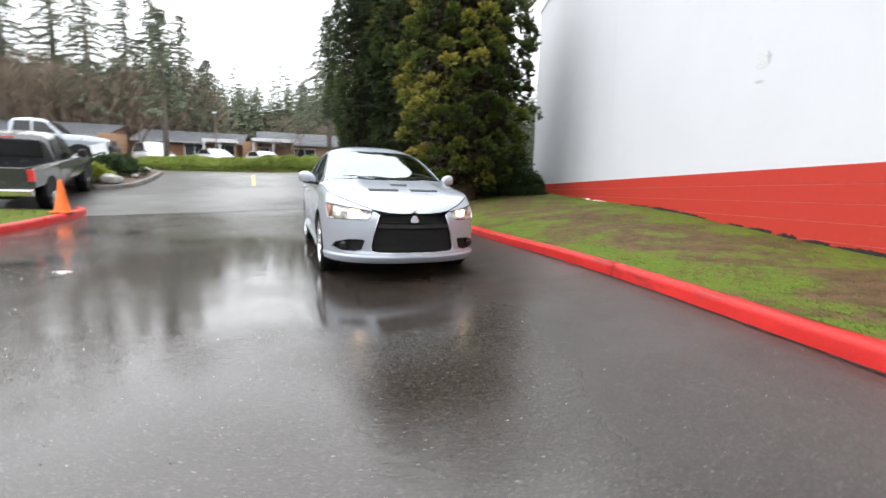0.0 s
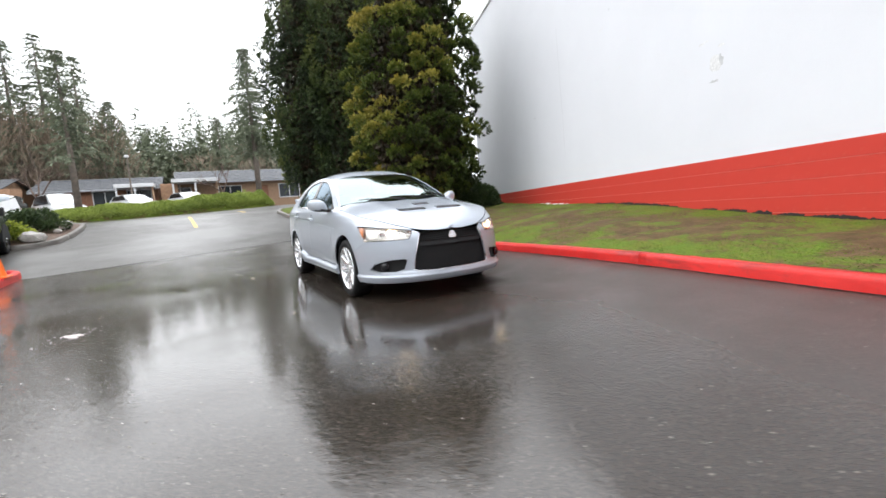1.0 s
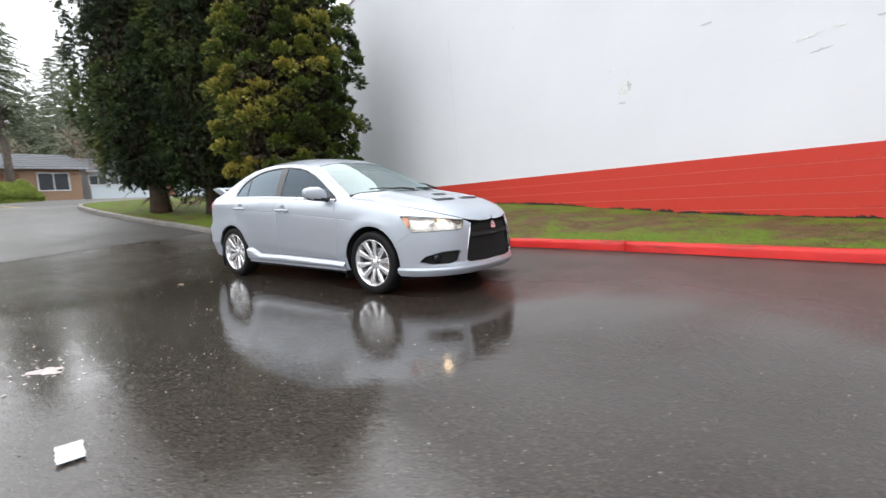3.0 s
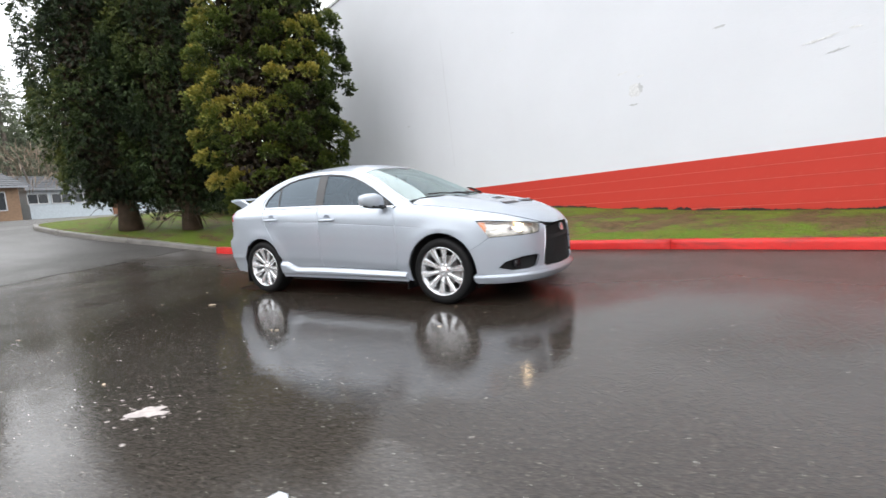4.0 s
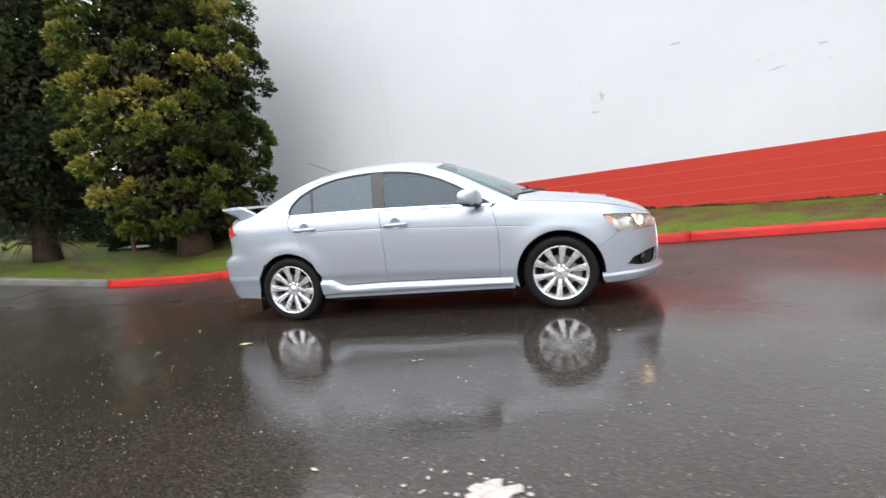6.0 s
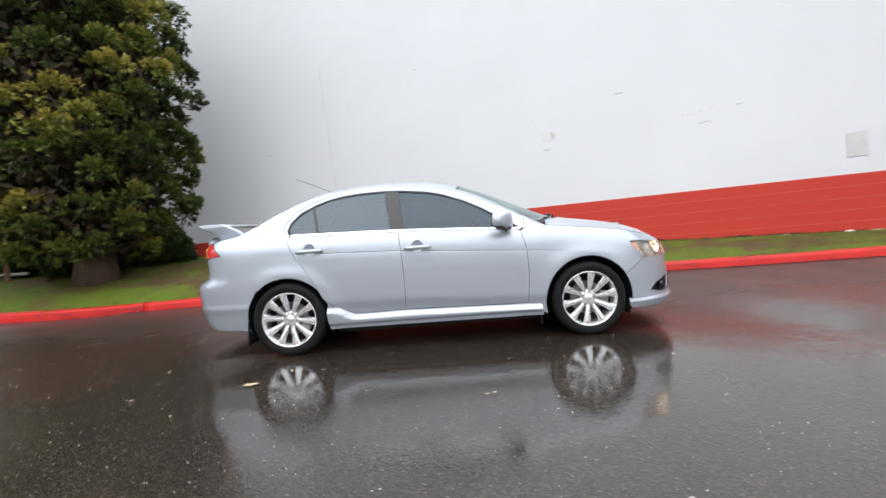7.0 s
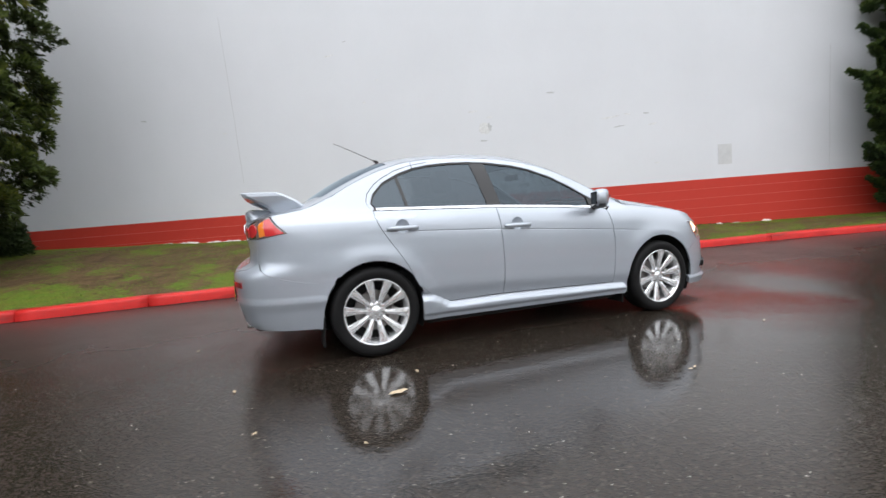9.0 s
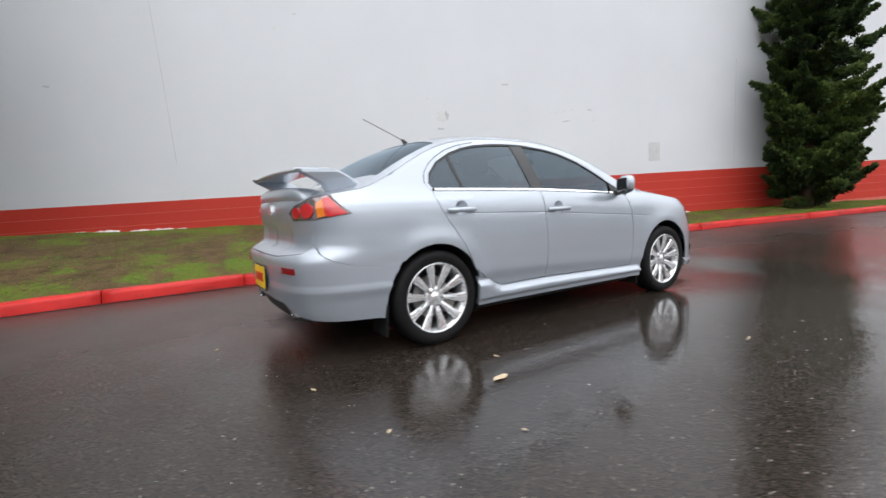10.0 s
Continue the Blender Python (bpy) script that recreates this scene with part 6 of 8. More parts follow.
def limbs(rng, base, height, r0, count, lo, hi, reach, rise_=0.5, seg=6):
    bm = nb()
    pts = [Vector((base[0] + 0.05 * math.sin(i), base[1] + 0.04 * math.cos(1.7 * i), base[2] - 0.15 + (height + 0.15) * i / 8)) for i in range(9)]
    rad = [r0 * (1.45 if i == 0 else 1) * (1 - 0.9 * i / 8) + 0.01 for i in range(9)]
    tube(bm, pts, rad, 12)
    for k in range(count):
        h = rng.uniform(lo, hi)
        a = rng.uniform(0, 2 * math.pi)
        L = reach(h) * rng.uniform(0.6, 0.95)
        p = Vector((base[0], base[1], base[2] + h))
        d = Vector((math.cos(a), math.sin(a), 0))
        tube(bm, [p, p + d * L * 0.5 + Vector((0, 0, rise_ * L * 0.25)), p + d * L + Vector((0, 0, rise_ * L))], [r0 * 0.22, r0 * 0.13, r0 * 0.04], seg)
    return bm


def cedar(name, x, y, R, height, skirt, seed, leaf, label, trunk_r=0.3, dens=1.0, plume=False):
    """A tall column of a conifer: rounded lobes of fine sprays with dark hollows between, down to a ragged skirt."""
    rng = np.random.default_rng(seed)
    z0 = lawn_z(x, y)
    root = thing(name, label, "tree", group="evergreens by the wall", at=pose(x, y, z0))

    def prof(h):
        t = np.clip((h - skirt) / (height - skirt), 0, 1)
        return R * np.interp(t, [0, 0.04, 0.12, 0.24, 0.45, 0.7, 0.88, 1.0], [0.42, 0.64, 0.86, 1.0, 1.0, 0.84, 0.46, 0.06])
    part("trunk", limbs(rng, (0, 0, 0), height * 0.9, trunk_r, 34, 0.5, 8, lambda h: float(prof(max(h, skirt))) * 0.9, 0.15), BARK, root, "thick reddish-brown trunk", smooth=True)
    # lobe centres kept apart from one another
    C, S = [], []
    for k in range(3600):
        h = rng.uniform(skirt + 0.15, height)
        th = rng.uniform(0, 2 * math.pi)
        r = float(prof(h)) * rng.uniform(0.66, 1.0)
        p = np.array([r * math.cos(th), r * math.sin(th), h])
        s = rng.uniform(0.22, 0.50) * (1.0 if h < 8.2 else 1.25)
        if all((p[0] - c[0]) ** 2 + (p[1] - c[1]) ** 2 + ((p[2] - c[2]) * (0.55 if plume else 0.85)) ** 2 > ((0.62 if plume else 0.72) * (s + q)) ** 2 for c, q in zip(C, S)):
            C.append(p)
            S.append(s)
    C, S = np.array(C), np.array(S)
    out = unit(C * np.array([1, 1, 0]))
    # fresh yellow growth comes in patches a metre or two across
    patch = np.array([noise.noise(Vector(c * 0.75) + Vector((seed, 0, 0))) for c in C])
    # yellower on one side; shade painted in low down at the skirt
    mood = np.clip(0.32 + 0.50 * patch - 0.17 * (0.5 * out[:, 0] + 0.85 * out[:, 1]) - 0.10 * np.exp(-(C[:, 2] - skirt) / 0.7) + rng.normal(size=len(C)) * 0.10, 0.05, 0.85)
    chunks, tones = [], []
    for fine in (True, False):
        pick = (C[:, 2] < 8.2) == fine
        c, s, o, md_ = C[pick], S[pick], out[pick], mood[pick]
        n_s = int((62 if fine else 22) * dens)
        cc, ss, oo, mm = np.repeat(c, n_s, 0), np.repeat(s, n_s), np.repeat(o, n_s, 0), np.repeat(md_, n_s)
        d = unit(rng.normal(size=(len(cc), 3)) * 0.85 + oo * 0.80 + np.array([0, 0, 0.15 if plume else 0.62]))
        depth = rng.uniform(0.45, 1.08, len(cc))
        base = cc + d * np.array([1, 1, 1.7 if plume else 0.80]) * (ss * depth)[:, None]
        per = 13 if fine else 9
        dirs = np.repeat(d * 0.9 + oo * 0.25 + np.array([0, 0, -0.55 if plume else 0.25]), per, 0) + rng.normal(size=(len(cc) * per, 3)) * 0.45
        b = np.repeat(base, per, 0) + rng.normal(size=(len(cc) * per, 3)) * (0.020 if fine else 0.04)
        ln = (0.082 if fine else 0.17) * rng.uniform(0.6, 1.35, len(b))
        chunks.append(leaves(rng, b, dirs, ln, ln * (0.13 if plume else 0.17 if fine else 0.22)))
        # outer tips fresher, with lit tops and dark hollows painted into the tone
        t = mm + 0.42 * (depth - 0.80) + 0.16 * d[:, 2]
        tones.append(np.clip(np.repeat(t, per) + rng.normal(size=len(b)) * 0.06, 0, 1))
    v = np.concatenate(chunks)
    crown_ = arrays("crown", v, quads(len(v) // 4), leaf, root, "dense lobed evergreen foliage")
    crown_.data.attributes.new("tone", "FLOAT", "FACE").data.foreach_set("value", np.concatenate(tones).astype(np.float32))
    # dead brown twigs and sprays inside, kept dark to paint shade into the hollows
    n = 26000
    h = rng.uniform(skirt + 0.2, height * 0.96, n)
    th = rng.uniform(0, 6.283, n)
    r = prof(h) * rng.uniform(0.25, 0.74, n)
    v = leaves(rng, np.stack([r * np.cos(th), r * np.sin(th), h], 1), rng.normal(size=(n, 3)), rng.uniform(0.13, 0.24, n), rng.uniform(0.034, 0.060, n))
    arrays("inner_growth", v, quads(n), DEAD_SHADED_SPRAY, root, "dead brown twigs inside the crown, shade put into their brown")
    return root


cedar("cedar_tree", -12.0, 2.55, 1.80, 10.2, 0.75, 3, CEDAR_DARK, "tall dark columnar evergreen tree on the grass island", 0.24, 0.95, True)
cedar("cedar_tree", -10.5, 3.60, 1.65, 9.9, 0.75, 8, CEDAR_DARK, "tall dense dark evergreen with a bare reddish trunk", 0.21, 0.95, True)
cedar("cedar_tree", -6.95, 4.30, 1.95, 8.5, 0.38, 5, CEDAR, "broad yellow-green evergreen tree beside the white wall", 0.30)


def juniper(x, y, height, seed):
    """A layered conifer: flat dense clumps along rising branches that end in upswept points."""
    rng = np.random.default_rng(seed)
    z0 = lawn_z(x, y) - 0.02
    root = thing("juniper_tree", "dark layered juniper with upswept tips against the wall", "tree", at=pose(x, y, z0))
    bm = nb()
    tube(bm, [(0, 0, -0.1), (0.03, 0, height * 0.3), (-0.05, 0.03, height * 0.65), (0, 0, height * 0.97)], [0.16, 0.12, 0.07, 0.015], 10)
    V, T = [], []

    def clump(c, d, r, flat, n, light):
        """An oval tuft of scale leaves, light painted in: paler crown, darker heart."""
        off = unit(rng.normal(size=(n, 3)))
        rad = rng.uniform(0.35, 1.0, n)
        b = c + off * np.array([1, 1, flat]) * (r * rad)[:, None]
        dr = off * 0.7 + d * 0.8 + np.array([0, 0, 0.35]) + rng.normal(size=(n, 3)) * 0.35
        ln = 0.075 * rng.uniform(0.6, 1.3, n)
        V.append(leaves(rng, b, dr, ln, ln * 0.22))
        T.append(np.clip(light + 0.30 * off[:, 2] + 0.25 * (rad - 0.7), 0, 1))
    N = 118
    for k in range(N):
        t = (k + rng.uniform()) / N
        h = 0.10 + (height - 0.5) * t ** 1.05
        a = k * 2.399 + rng.uniform(-0.5, 0.5)
        L = float(np.interp(t, [0, 0.08, 0.35, 0.6, 0.8, 1], [1.05, 1.25, 1.30, 1.02, 0.74, 0.12])) * rng.uniform(0.62, 1.12)
        d = np.array([math.cos(a), math.sin(a), 0.0])
        into = WALL_NRM.x * d[0] + WALL_NRM.y * d[1]
        if into > 0.2:
            L = min(L, 0.62 / into)
        if d[0] > 0:
            L *= 1 - 0.36 * d[0]
        up = rng.uniform(0.0, 0.38)
        at = lambda s: np.array([0, 0, h]) + d * L * s + np.array([0, 0, L * (up * s + 0.25 * s ** 3)])
        tube(bm, [Vector(at(s)) for s in (0, 0.5, 1.0)], [0.03 * (1 - t) + 0.012, 0.016, 0.005], 5)
        light = rng.uniform(0.25, 0.62)
        big = float(np.interp(t, [0, 0.7, 1], [0.27, 0.21, 0.10])) * rng.uniform(0.8, 1.2)
        m = max(3, int(L / 0.17))
        for s in np.linspace(0.25, 0.86, m):
            side_ = np.array([-d[1], d[0], 0.0]) * rng.normal() * 0.13
            clump(at(s) + side_ + rng.normal(size=3) * np.array([0.04, 0.04, 0.09]), d, big * (1.1 - 0.45 * s), 0.68, int(620 * (big / 0.24) ** 2), light)
        # the branch ends in an upswept point
        tip = at(0.9)
        way = unit(d * 0.8 + np.array([0, 0, 0.35 + up]))
        for j in range(5):
            clump(tip + way * 0.095 * j, way, 0.11 * (1 - 0.17 * j), 0.9, 120, light)
    part("trunk", bm, BARK, root, smooth=True)
    v = np.concatenate(V)
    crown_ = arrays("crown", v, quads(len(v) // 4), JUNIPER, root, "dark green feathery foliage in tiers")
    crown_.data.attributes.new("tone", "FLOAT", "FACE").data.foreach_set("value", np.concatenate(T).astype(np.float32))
    return root


juniper(10.38, 1.12, 9.2, 4)


def shrub(name, x, y, z, rx, ry, rz, seed, leaf, label, n=260, per=26, ln=0.06, wd=0.018, group=""):
    rng = np.random.default_rng(seed)
    root = thing(name, label, "shrub", group=group, at=pose(x, y, z))
    bm = nb()
    for k in range(9):
        a = rng.uniform(0, 6.28)
        tube(bm, [(0, 0, -0.05), (0.4 * rx * math.cos(a), 0.4 * ry * math.sin(a), rz * 0.5), (0.7 * rx * math.cos(a), 0.7 * ry * math.sin(a), rz * 0.8)], [0.02, 0.014, 0.006], 5)
    part("stems", bm, GREY_BARK, root)
    o = unit(rng.normal(size=(n, 3)))
    o[:, 2] = np.abs(o[:, 2]) * 0.9
    lump = 1 + 0.16 * np.sin(4 * np.arctan2(o[:, 1], o[:, 0]) + seed) + 0.1 * np.sin(7 * o[:, 2] + seed)
    c = o * np.array([rx, ry, rz]) * (lump * np.where(rng.uniform(size=n) < 0.7, rng.uniform(0.82, 1.0, n), rng.uniform(0.4, 0.82, n)))[:, None]
    c[:, 2] += 0.06
    v = tufts(rng, c, o, 0.20 * min(rx, rz) + 0.03, per, ln, wd)
    arrays("foliage", v, quads(len(v) // 4), leaf, root)
    return root


# dark bushes under the cedars and at the wall's foot
for k, (x, y, rx, rz) in enumerate(((-8.1, 6.6, 1.0, 0.85), (-9.3, 7.3, 1.1, 1.0), (-6.75, 6.4, 0.62, 0.6), (-9.6, 5.6, 0.8, 0.6), (-10.6, 6.6, 1.1, 0.9), (-11.8, 7.6, 1.5, 1.7), (-13.4, 7.4, 1.5, 1.5), (-15.0, 7.7, 1.4, 1.3), (-8.0, 5.4, 0.8, 0.8))):
    shrub("shrub", x, y, lawn_z(x, y) - 0.03, rx, rx * 0.85, rz, 20 + k, SHRUB_LEAF, "low dark evergreen bush beneath the trees", 420, 26, 0.085, 0.026, "bushes by the wall")
# bare low twigs round the trunks
for k, (x, y) in enumerate(((-12.0, 2.55), (-10.5, 3.6), (-10.5, 3.55))):
    rng = np.random.default_rng(40 + k)
    root = thing("bare_twigs", "bare brown drooping branches round a trunk", "twigs", group="twigs under the trees", at=pose(x, y, lawn_z(x, y) - 0.02))
    for j in range(14):
        bm = nb()
        a, L = rng.uniform(0, 6.28), rng.uniform(0.6, 1.25)
        c_, s_ = math.cos(a), math.sin(a)
        h0 = rng.uniform(0.35, 0.8)
        tube(bm, [(0.1 * c_, 0.1 * s_, h0), (0.45 * L * c_, 0.45 * L * s_, h0 + 0.10), (0.8 * L * c_, 0.8 * L * s_, h0 - 0.12), (L * c_, L * s_, h0 - 0.35)], [0.016, 0.012, 0.008, 0.003], 5)
        part("twig", bm, BARK, root)


def blades(name, n, place, height, seed, material, label):
    """Short grass: place(rng, n) gives feet."""
    rng = np.random.default_rng(seed)
    feet = place(rng, n)
    m = len(feet)
    d = np.stack([rng.normal(size=m) * 0.45, rng.normal(size=m) * 0.45, np.ones(m)], axis=1)
    v = leaves(rng, feet, d, height * rng.uniform(0.5, 1.3, m), 0.0036 * rng.uniform(0.7, 1.6, m))
    ob = arrays(name, v, quads(m), material)
    tagged(ob, label, "grass", kind="stuff")
    return ob


def lawn_feet(rng, n):
    x = rng.uniform(-16, 15, int(n * 1.6))
    out = []
    for q in x:
        f, w = lawn_front(max(q, -15.6)), (wall_y(q) if q > -8 else wall_y(-8) + 1)
        if q < -14.7:
            f = float(np.interp(-q, [14.7, 15.6, 16.2, 16.4], [1.19, 1.5, 2.4, 3.2]))
        y = rng.uniform(f, w)
        b = noise.noise(Vector((q * 0.55, y * 0.8, 7))) + 0.5 * noise.noise(Vector((q * 2.2, y * 2.2, 1)))
        t = (y - f) / (w - f)
        worn = max(0.0, math.sin(math.pi * min(1, max(0, (t - 0.14) / 0.72)))) ** 0.7 * (0.85 if -6 < q < 9 else 0.3)
        if b + worn * 0.45 < 0.40 + rng.uniform(-0.2, 0.2):
            out.append((q, y, lawn_z(q, y) - 0.003))
        if len(out) >= n:
            break
    return np.array(out)


blades("grass", 95000, lawn_feet, 0.013, 6, GRASS, "short patchy winter grass on the lawn")


def lawn2_feet(rng, n):
    x, j = rng.uniform(-5.9, 3, n), rng.uniform(0, 1, n)
    return np.array([(a, -5.70 - 3.0 * b, road_z(a, -5.7 - 3 * b) + 0.13 + 0.06 * b) for a, b in zip(x, j)])


blades("grass", 9000, lawn2_feet, 0.05, 9, GRASS, "short bright grass on the small lawn")

# ---- hedge bank, planting bed and what stands about ----
HEDGE = [(-18.6, -7.6), (-18.7, -6.2), (-19.4, -4.2), (-20.4, -2.2), (-22.2, -0.4), (-24.4, 1.4), (-26.0, 2.7)]


def hedge_bank():
    rng = np.random.default_rng(12)
    root = thing("hedge", "low bank of bright green ground-cover bushes", "hedge")
    acc = [0.0]
    P = [np.array(p) for p in HEDGE]
    for a, b in zip(P, P[1:]):
        acc.append(acc[-1] + np.linalg.norm(b - a))
    n = 4400
    s = rng.uniform(0, acc[-1], n)
    fx, fy = np.interp(s, acc, [p[0] for p in P]), np.interp(s, acc, [p[1] for p in P])
    w = rng.uniform(0, 1, n)
    depth = 3.4 * np.minimum(1, (acc[-1] - s) / 1.6 + 0.15)
    bx, by = fx - 0.86 * w * depth, fy + 0.30 * w * depth * 0.2
    top_ = (0.22 + 0.62 * np.sin(np.pi * np.clip(w * 0.95 + 0.03, 0, 1)) ** 0.8) * np.interp(s, [0, 3, 8, 12], [0.55, 0.75, 1.0, 1.15]) * (0.92 + 0.10 * np.sin(s * 1.1) + 0.07 * np.sin(s * 3.1 + 1)) * np.minimum(1, (acc[-1] - s) / 1.5 + 0.2)
    g = np.array([rise(x) for x in bx])
    h = top_ * np.where(rng.uniform(size=n) < 0.75, 1.0, rng.uniform(0.2, 1.0, n))
    c = np.stack([bx, by, g + h], axis=1)
    o = unit(np.stack([0.6 * (1 - w) + 0.1, np.zeros(n), np.ones(n)], axis=1) + rng.normal(size=(n, 3)) * 0.3)
    v = tufts(rng, c, o, 0.13, 20, 0.085, 0.022)
    arrays("foliage", v, quads(len(v) // 4), IVY_LEAF, root)
    bm = nb()
    rings = []
    for p in P:
        z = rise(p[0]) - 0.1
        rings.append([bm.verts.new((p[0] + dx, p[1] + 0.05, z + dz)) for dx, dz in ((-0.05, 0), (-0.2, 0.22), (-0.9, 0.42), (-1.9, 0.5), (-2.9, 0.35), (-3.4, 0))])
    for r0, r1 in zip(rings, rings[1:]):
        for k in range(5):
            bm.faces.new((r0[k], r0[k + 1], r1[k + 1], r1[k]))
    bmesh.ops.recalc_face_normals(bm, faces=bm.faces[:])
    part("bank", bm, LAWN, root, "mossy bank under the leaves", smooth=True)


hedge_bank()
shrub("shrub", -26.0, 0.9, rise(-26) + 0.35, 0.95, 0.95, 0.62, 31, IVY_LEAF, "rounded bright green bush on the bank", 260, 30, 0.09, 0.024)

BED = [(-10.9, -9.0), (-10.9, -7.2), (-11.1, -6.3), (-11.6, -5.85), (-12.6, -5.68), (-14.0, -5.6), (-15.2, -5.68), (-15.9, -6.1), (-16.2, -7.0), (-16.2, -9.0)]
kerb_run("kerb_4", [(x, y, road_z(x, y)) for x, y in BED], 2.0, 0.008, 0.15, 0.14, KERB_GREY, "grey concrete kerb round a planting bed")
bm = nb()
ring = [bm.verts.new((x, y, rise(x) + 0.11)) for x, y in ((-11.0, -9.0), (-11.03, -7.2), (-11.2, -6.4), (-11.66, -5.98), (-12.6, -5.81), (-14.0, -5.73), (-15.1, -5.81), (-15.78, -6.2), (-16.05, -7.0), (-16.05, -9.0))]
mid = [bm.verts.new((x, -7.6, rise(x) + 0.32)) for x in (-11.8, -13.4, -15.2)]
for tri in ((0, 1, "a"), (1, 2, "a"), (2, 3, "a"), (3, 4, "a"), (4, 5, "b"), (5, 6, "b"), (6, 7, "c"), (7, 8, "c"), (8, 9, "c")):
    m = mid["abc".index(tri[2])]
    bm.faces.new((ring[tri[0]], m, ring[tri[1]]))
bm.faces.new((mid[0], mid[1], ring[4]))
bm.faces.new((mid[1], mid[2], ring[6]))
bm.faces.new((ring[0], ring[9], mid[2], mid[1], mid[0]))
bmesh.ops.recalc_face_normals(bm, faces=bm.faces[:])
tagged(part("bed_soil", bm, SOIL), "brown bark mulch in the planting bed", "soil", kind="structure")
shrub("shrub", -11.75, -7.0, rise(-11.75) + 0.15, 0.55, 0.5, 0.5, 32, YELLOW_LEAF, "small yellow-green bush in the bed", 160, 24, 0.075, 0.022, "bed bushes")
shrub("shrub", -13.4, -6.9, rise(-13.4) + 0.2, 0.85, 0.8, 0.55, 33, SHRUB_LEAF, "dark green bush in the bed", 260, 24, 0.085, 0.026, "bed bushes")
shrub("shrub", -13.4, -7.9, rise(-13) + 0.2, 0.6, 0.6, 0.42, 34, SHRUB_LEAF, "small dark bush in the bed", 240, 24, 0.085, 0.026, "bed bushes")
shrub("shrub", -15.0, -7.4, rise(-15) + 0.2, 0.7, 0.6, 0.45, 35, SHRUB_LEAF, "low dark bush in the bed", 200, 24, 0.085, 0.026, "bed bushes")


def boulder(x, y, z, r, seed, material, label, name="boulder"):
    rng = random.Random(seed)
    bm = nb()
    bmesh.ops.create_icosphere(bm, subdivisions=2, radius=r)
    for v in bm.verts:
        k = 1 + 0.28 * noise.noise(v.co * (2.1 / r) + Vector((seed, 0, 0)))
        v.co = Vector((v.co.x * k * 1.25, v.co.y * k, v.co.z * k * 0.72))
    ob = part(name, bm, material)
    tagged(ob, label, "rock", group="bed rocks")
    ob.matrix_world = pose(x, y, z, 0, 0, rng.uniform(0, 360))


ROCK = plain("grey_rock", (0.30, 0.28, 0.26), 0.6, var=0.35, scale=7, relief=0.7)
for k, (x, y, r) in enumerate(((-11.5, -6.45, 0.28), (-12.9, -6.1, 0.12), (-14.5, -6.1, 0.15), (-15.2, -6.3, 0.13), (-13.7, -6.0, 0.09))):
    boulder(x, y, rise(x) + 0.15 + r * 0.35, r, k, ROCK, "rounded grey rock in the planting bed")
WHITE_PAINT = plain("white_board", (0.78, 0.79, 0.80), 0.4, var=0.05)
sign = thing("sign_board", "small white sign board on a post in the bed", "sign", at=pose(-14.2, -7.35, rise(-14.2) + 0.2, 0, 0, -12))
bm = nb()
box(bm, -0.015, 0.015, -0.28, 0.28, 0.55, 1.0, 0.006, m=pose(0, 0, 0, 14, 0, 0))
part("board", bm, WHITE_PAINT, sign)
bm = nb()
box(bm, -0.03, -0.018, -0.03, 0.03, -0.2, 0.9, 0.004, m=pose(0, -0.1, 0))
part("post", bm, GREY_BARK, sign)

# traffic cone by the kerb's end
CONE = plain("cone_orange", (0.85, 0.16, 0.02), 0.45, var=0.1)
cone = thing("traffic_cone", "plain orange traffic cone standing on the grass", "cone", at=pose(-5.36, -5.66, road_z(-5.36, -5.6) + 0.141))
bm = nb()
seg = 28
prof = [(0.155, 0.03), (0.150, 0.045), (0.10, 0.30), (0.055, 0.55), (0.032, 0.69), (0.026, 0.705), (0.018, 0.70), (0.02, 0.66)]
rings = [[bm.verts.new((r * math.cos(6.28319 * k / seg), r * math.sin(6.28319 * k / seg), z)) for k in range(seg)] for r, z in prof]
for r0, r1 in zip(rings, rings[1:]):
    for k in range(seg):
        bm.faces.new((r0[k], r0[(k + 1) % seg], r1[(k + 1) % seg], r1[k]))
part("cone_body", bm, CONE, cone, smooth=True)
bm = nb()
box(bm, -0.185, 0.185, -0.185, 0.185, 0.0, 0.032, 0.01)
part("cone_base", bm, CONE, cone)

# yellow bay line far up the drive
YLINE = plain("yellow_road_paint", (0.62, 0.42, 0.10), 0.5, var=0.25, scale=9)


def painted_line(x0, y0, x1, y1, w, label):
    verts, faces = [], []
    n = 14
    d = Vector((x1 - x0, y1 - y0, 0)).normalized()
    s = Vector((-d.y, d.x, 0)) * w / 2
    for i in range(n + 1):
        p = Vector((x0 + (x1 - x0) * i / n, y0 + (y1 - y0) * i / n, 0))
        for q in (p - s, p + s):
            verts.append((q.x, q.y, road_z(q.x, q.y) + 0.006))
    faces = [(2 * i, 2 * i + 2, 2 * i + 3, 2 * i + 1) for i in range(n)]
    tagged(pydata("road_line", verts, faces, YLINE), label, "road line", kind="structure")


painted_line(-12.5, -2.12, -16.4, -2.3, 0.12, "worn yellow painted bay line")
painted_line(-17.0, 0.05, -19.2, -0.05, 0.10, "worn yellow painted bay line farther off")


# ---- parked vehicles ----
def loft(bm, sections, close=True):
    """A skin over cross sections (lists of points of one length)."""
    rings = [[bm.verts.new(p) for p in s] for s in sections]
    m = len(rings[0])
    for r0, r1 in zip(rings, rings[1:]):
        for k in range(m - (0 if close else 1)):
            bm.faces.new((r0[k], r0[(k + 1) % m], r1[(k + 1) % m], r1[k]))
    if close:
        bm.faces.new(rings[0])
        bm.faces.new(rings[-1])
    bmesh.ops.recalc_face_normals(bm, faces=bm.faces[:])
    return bm


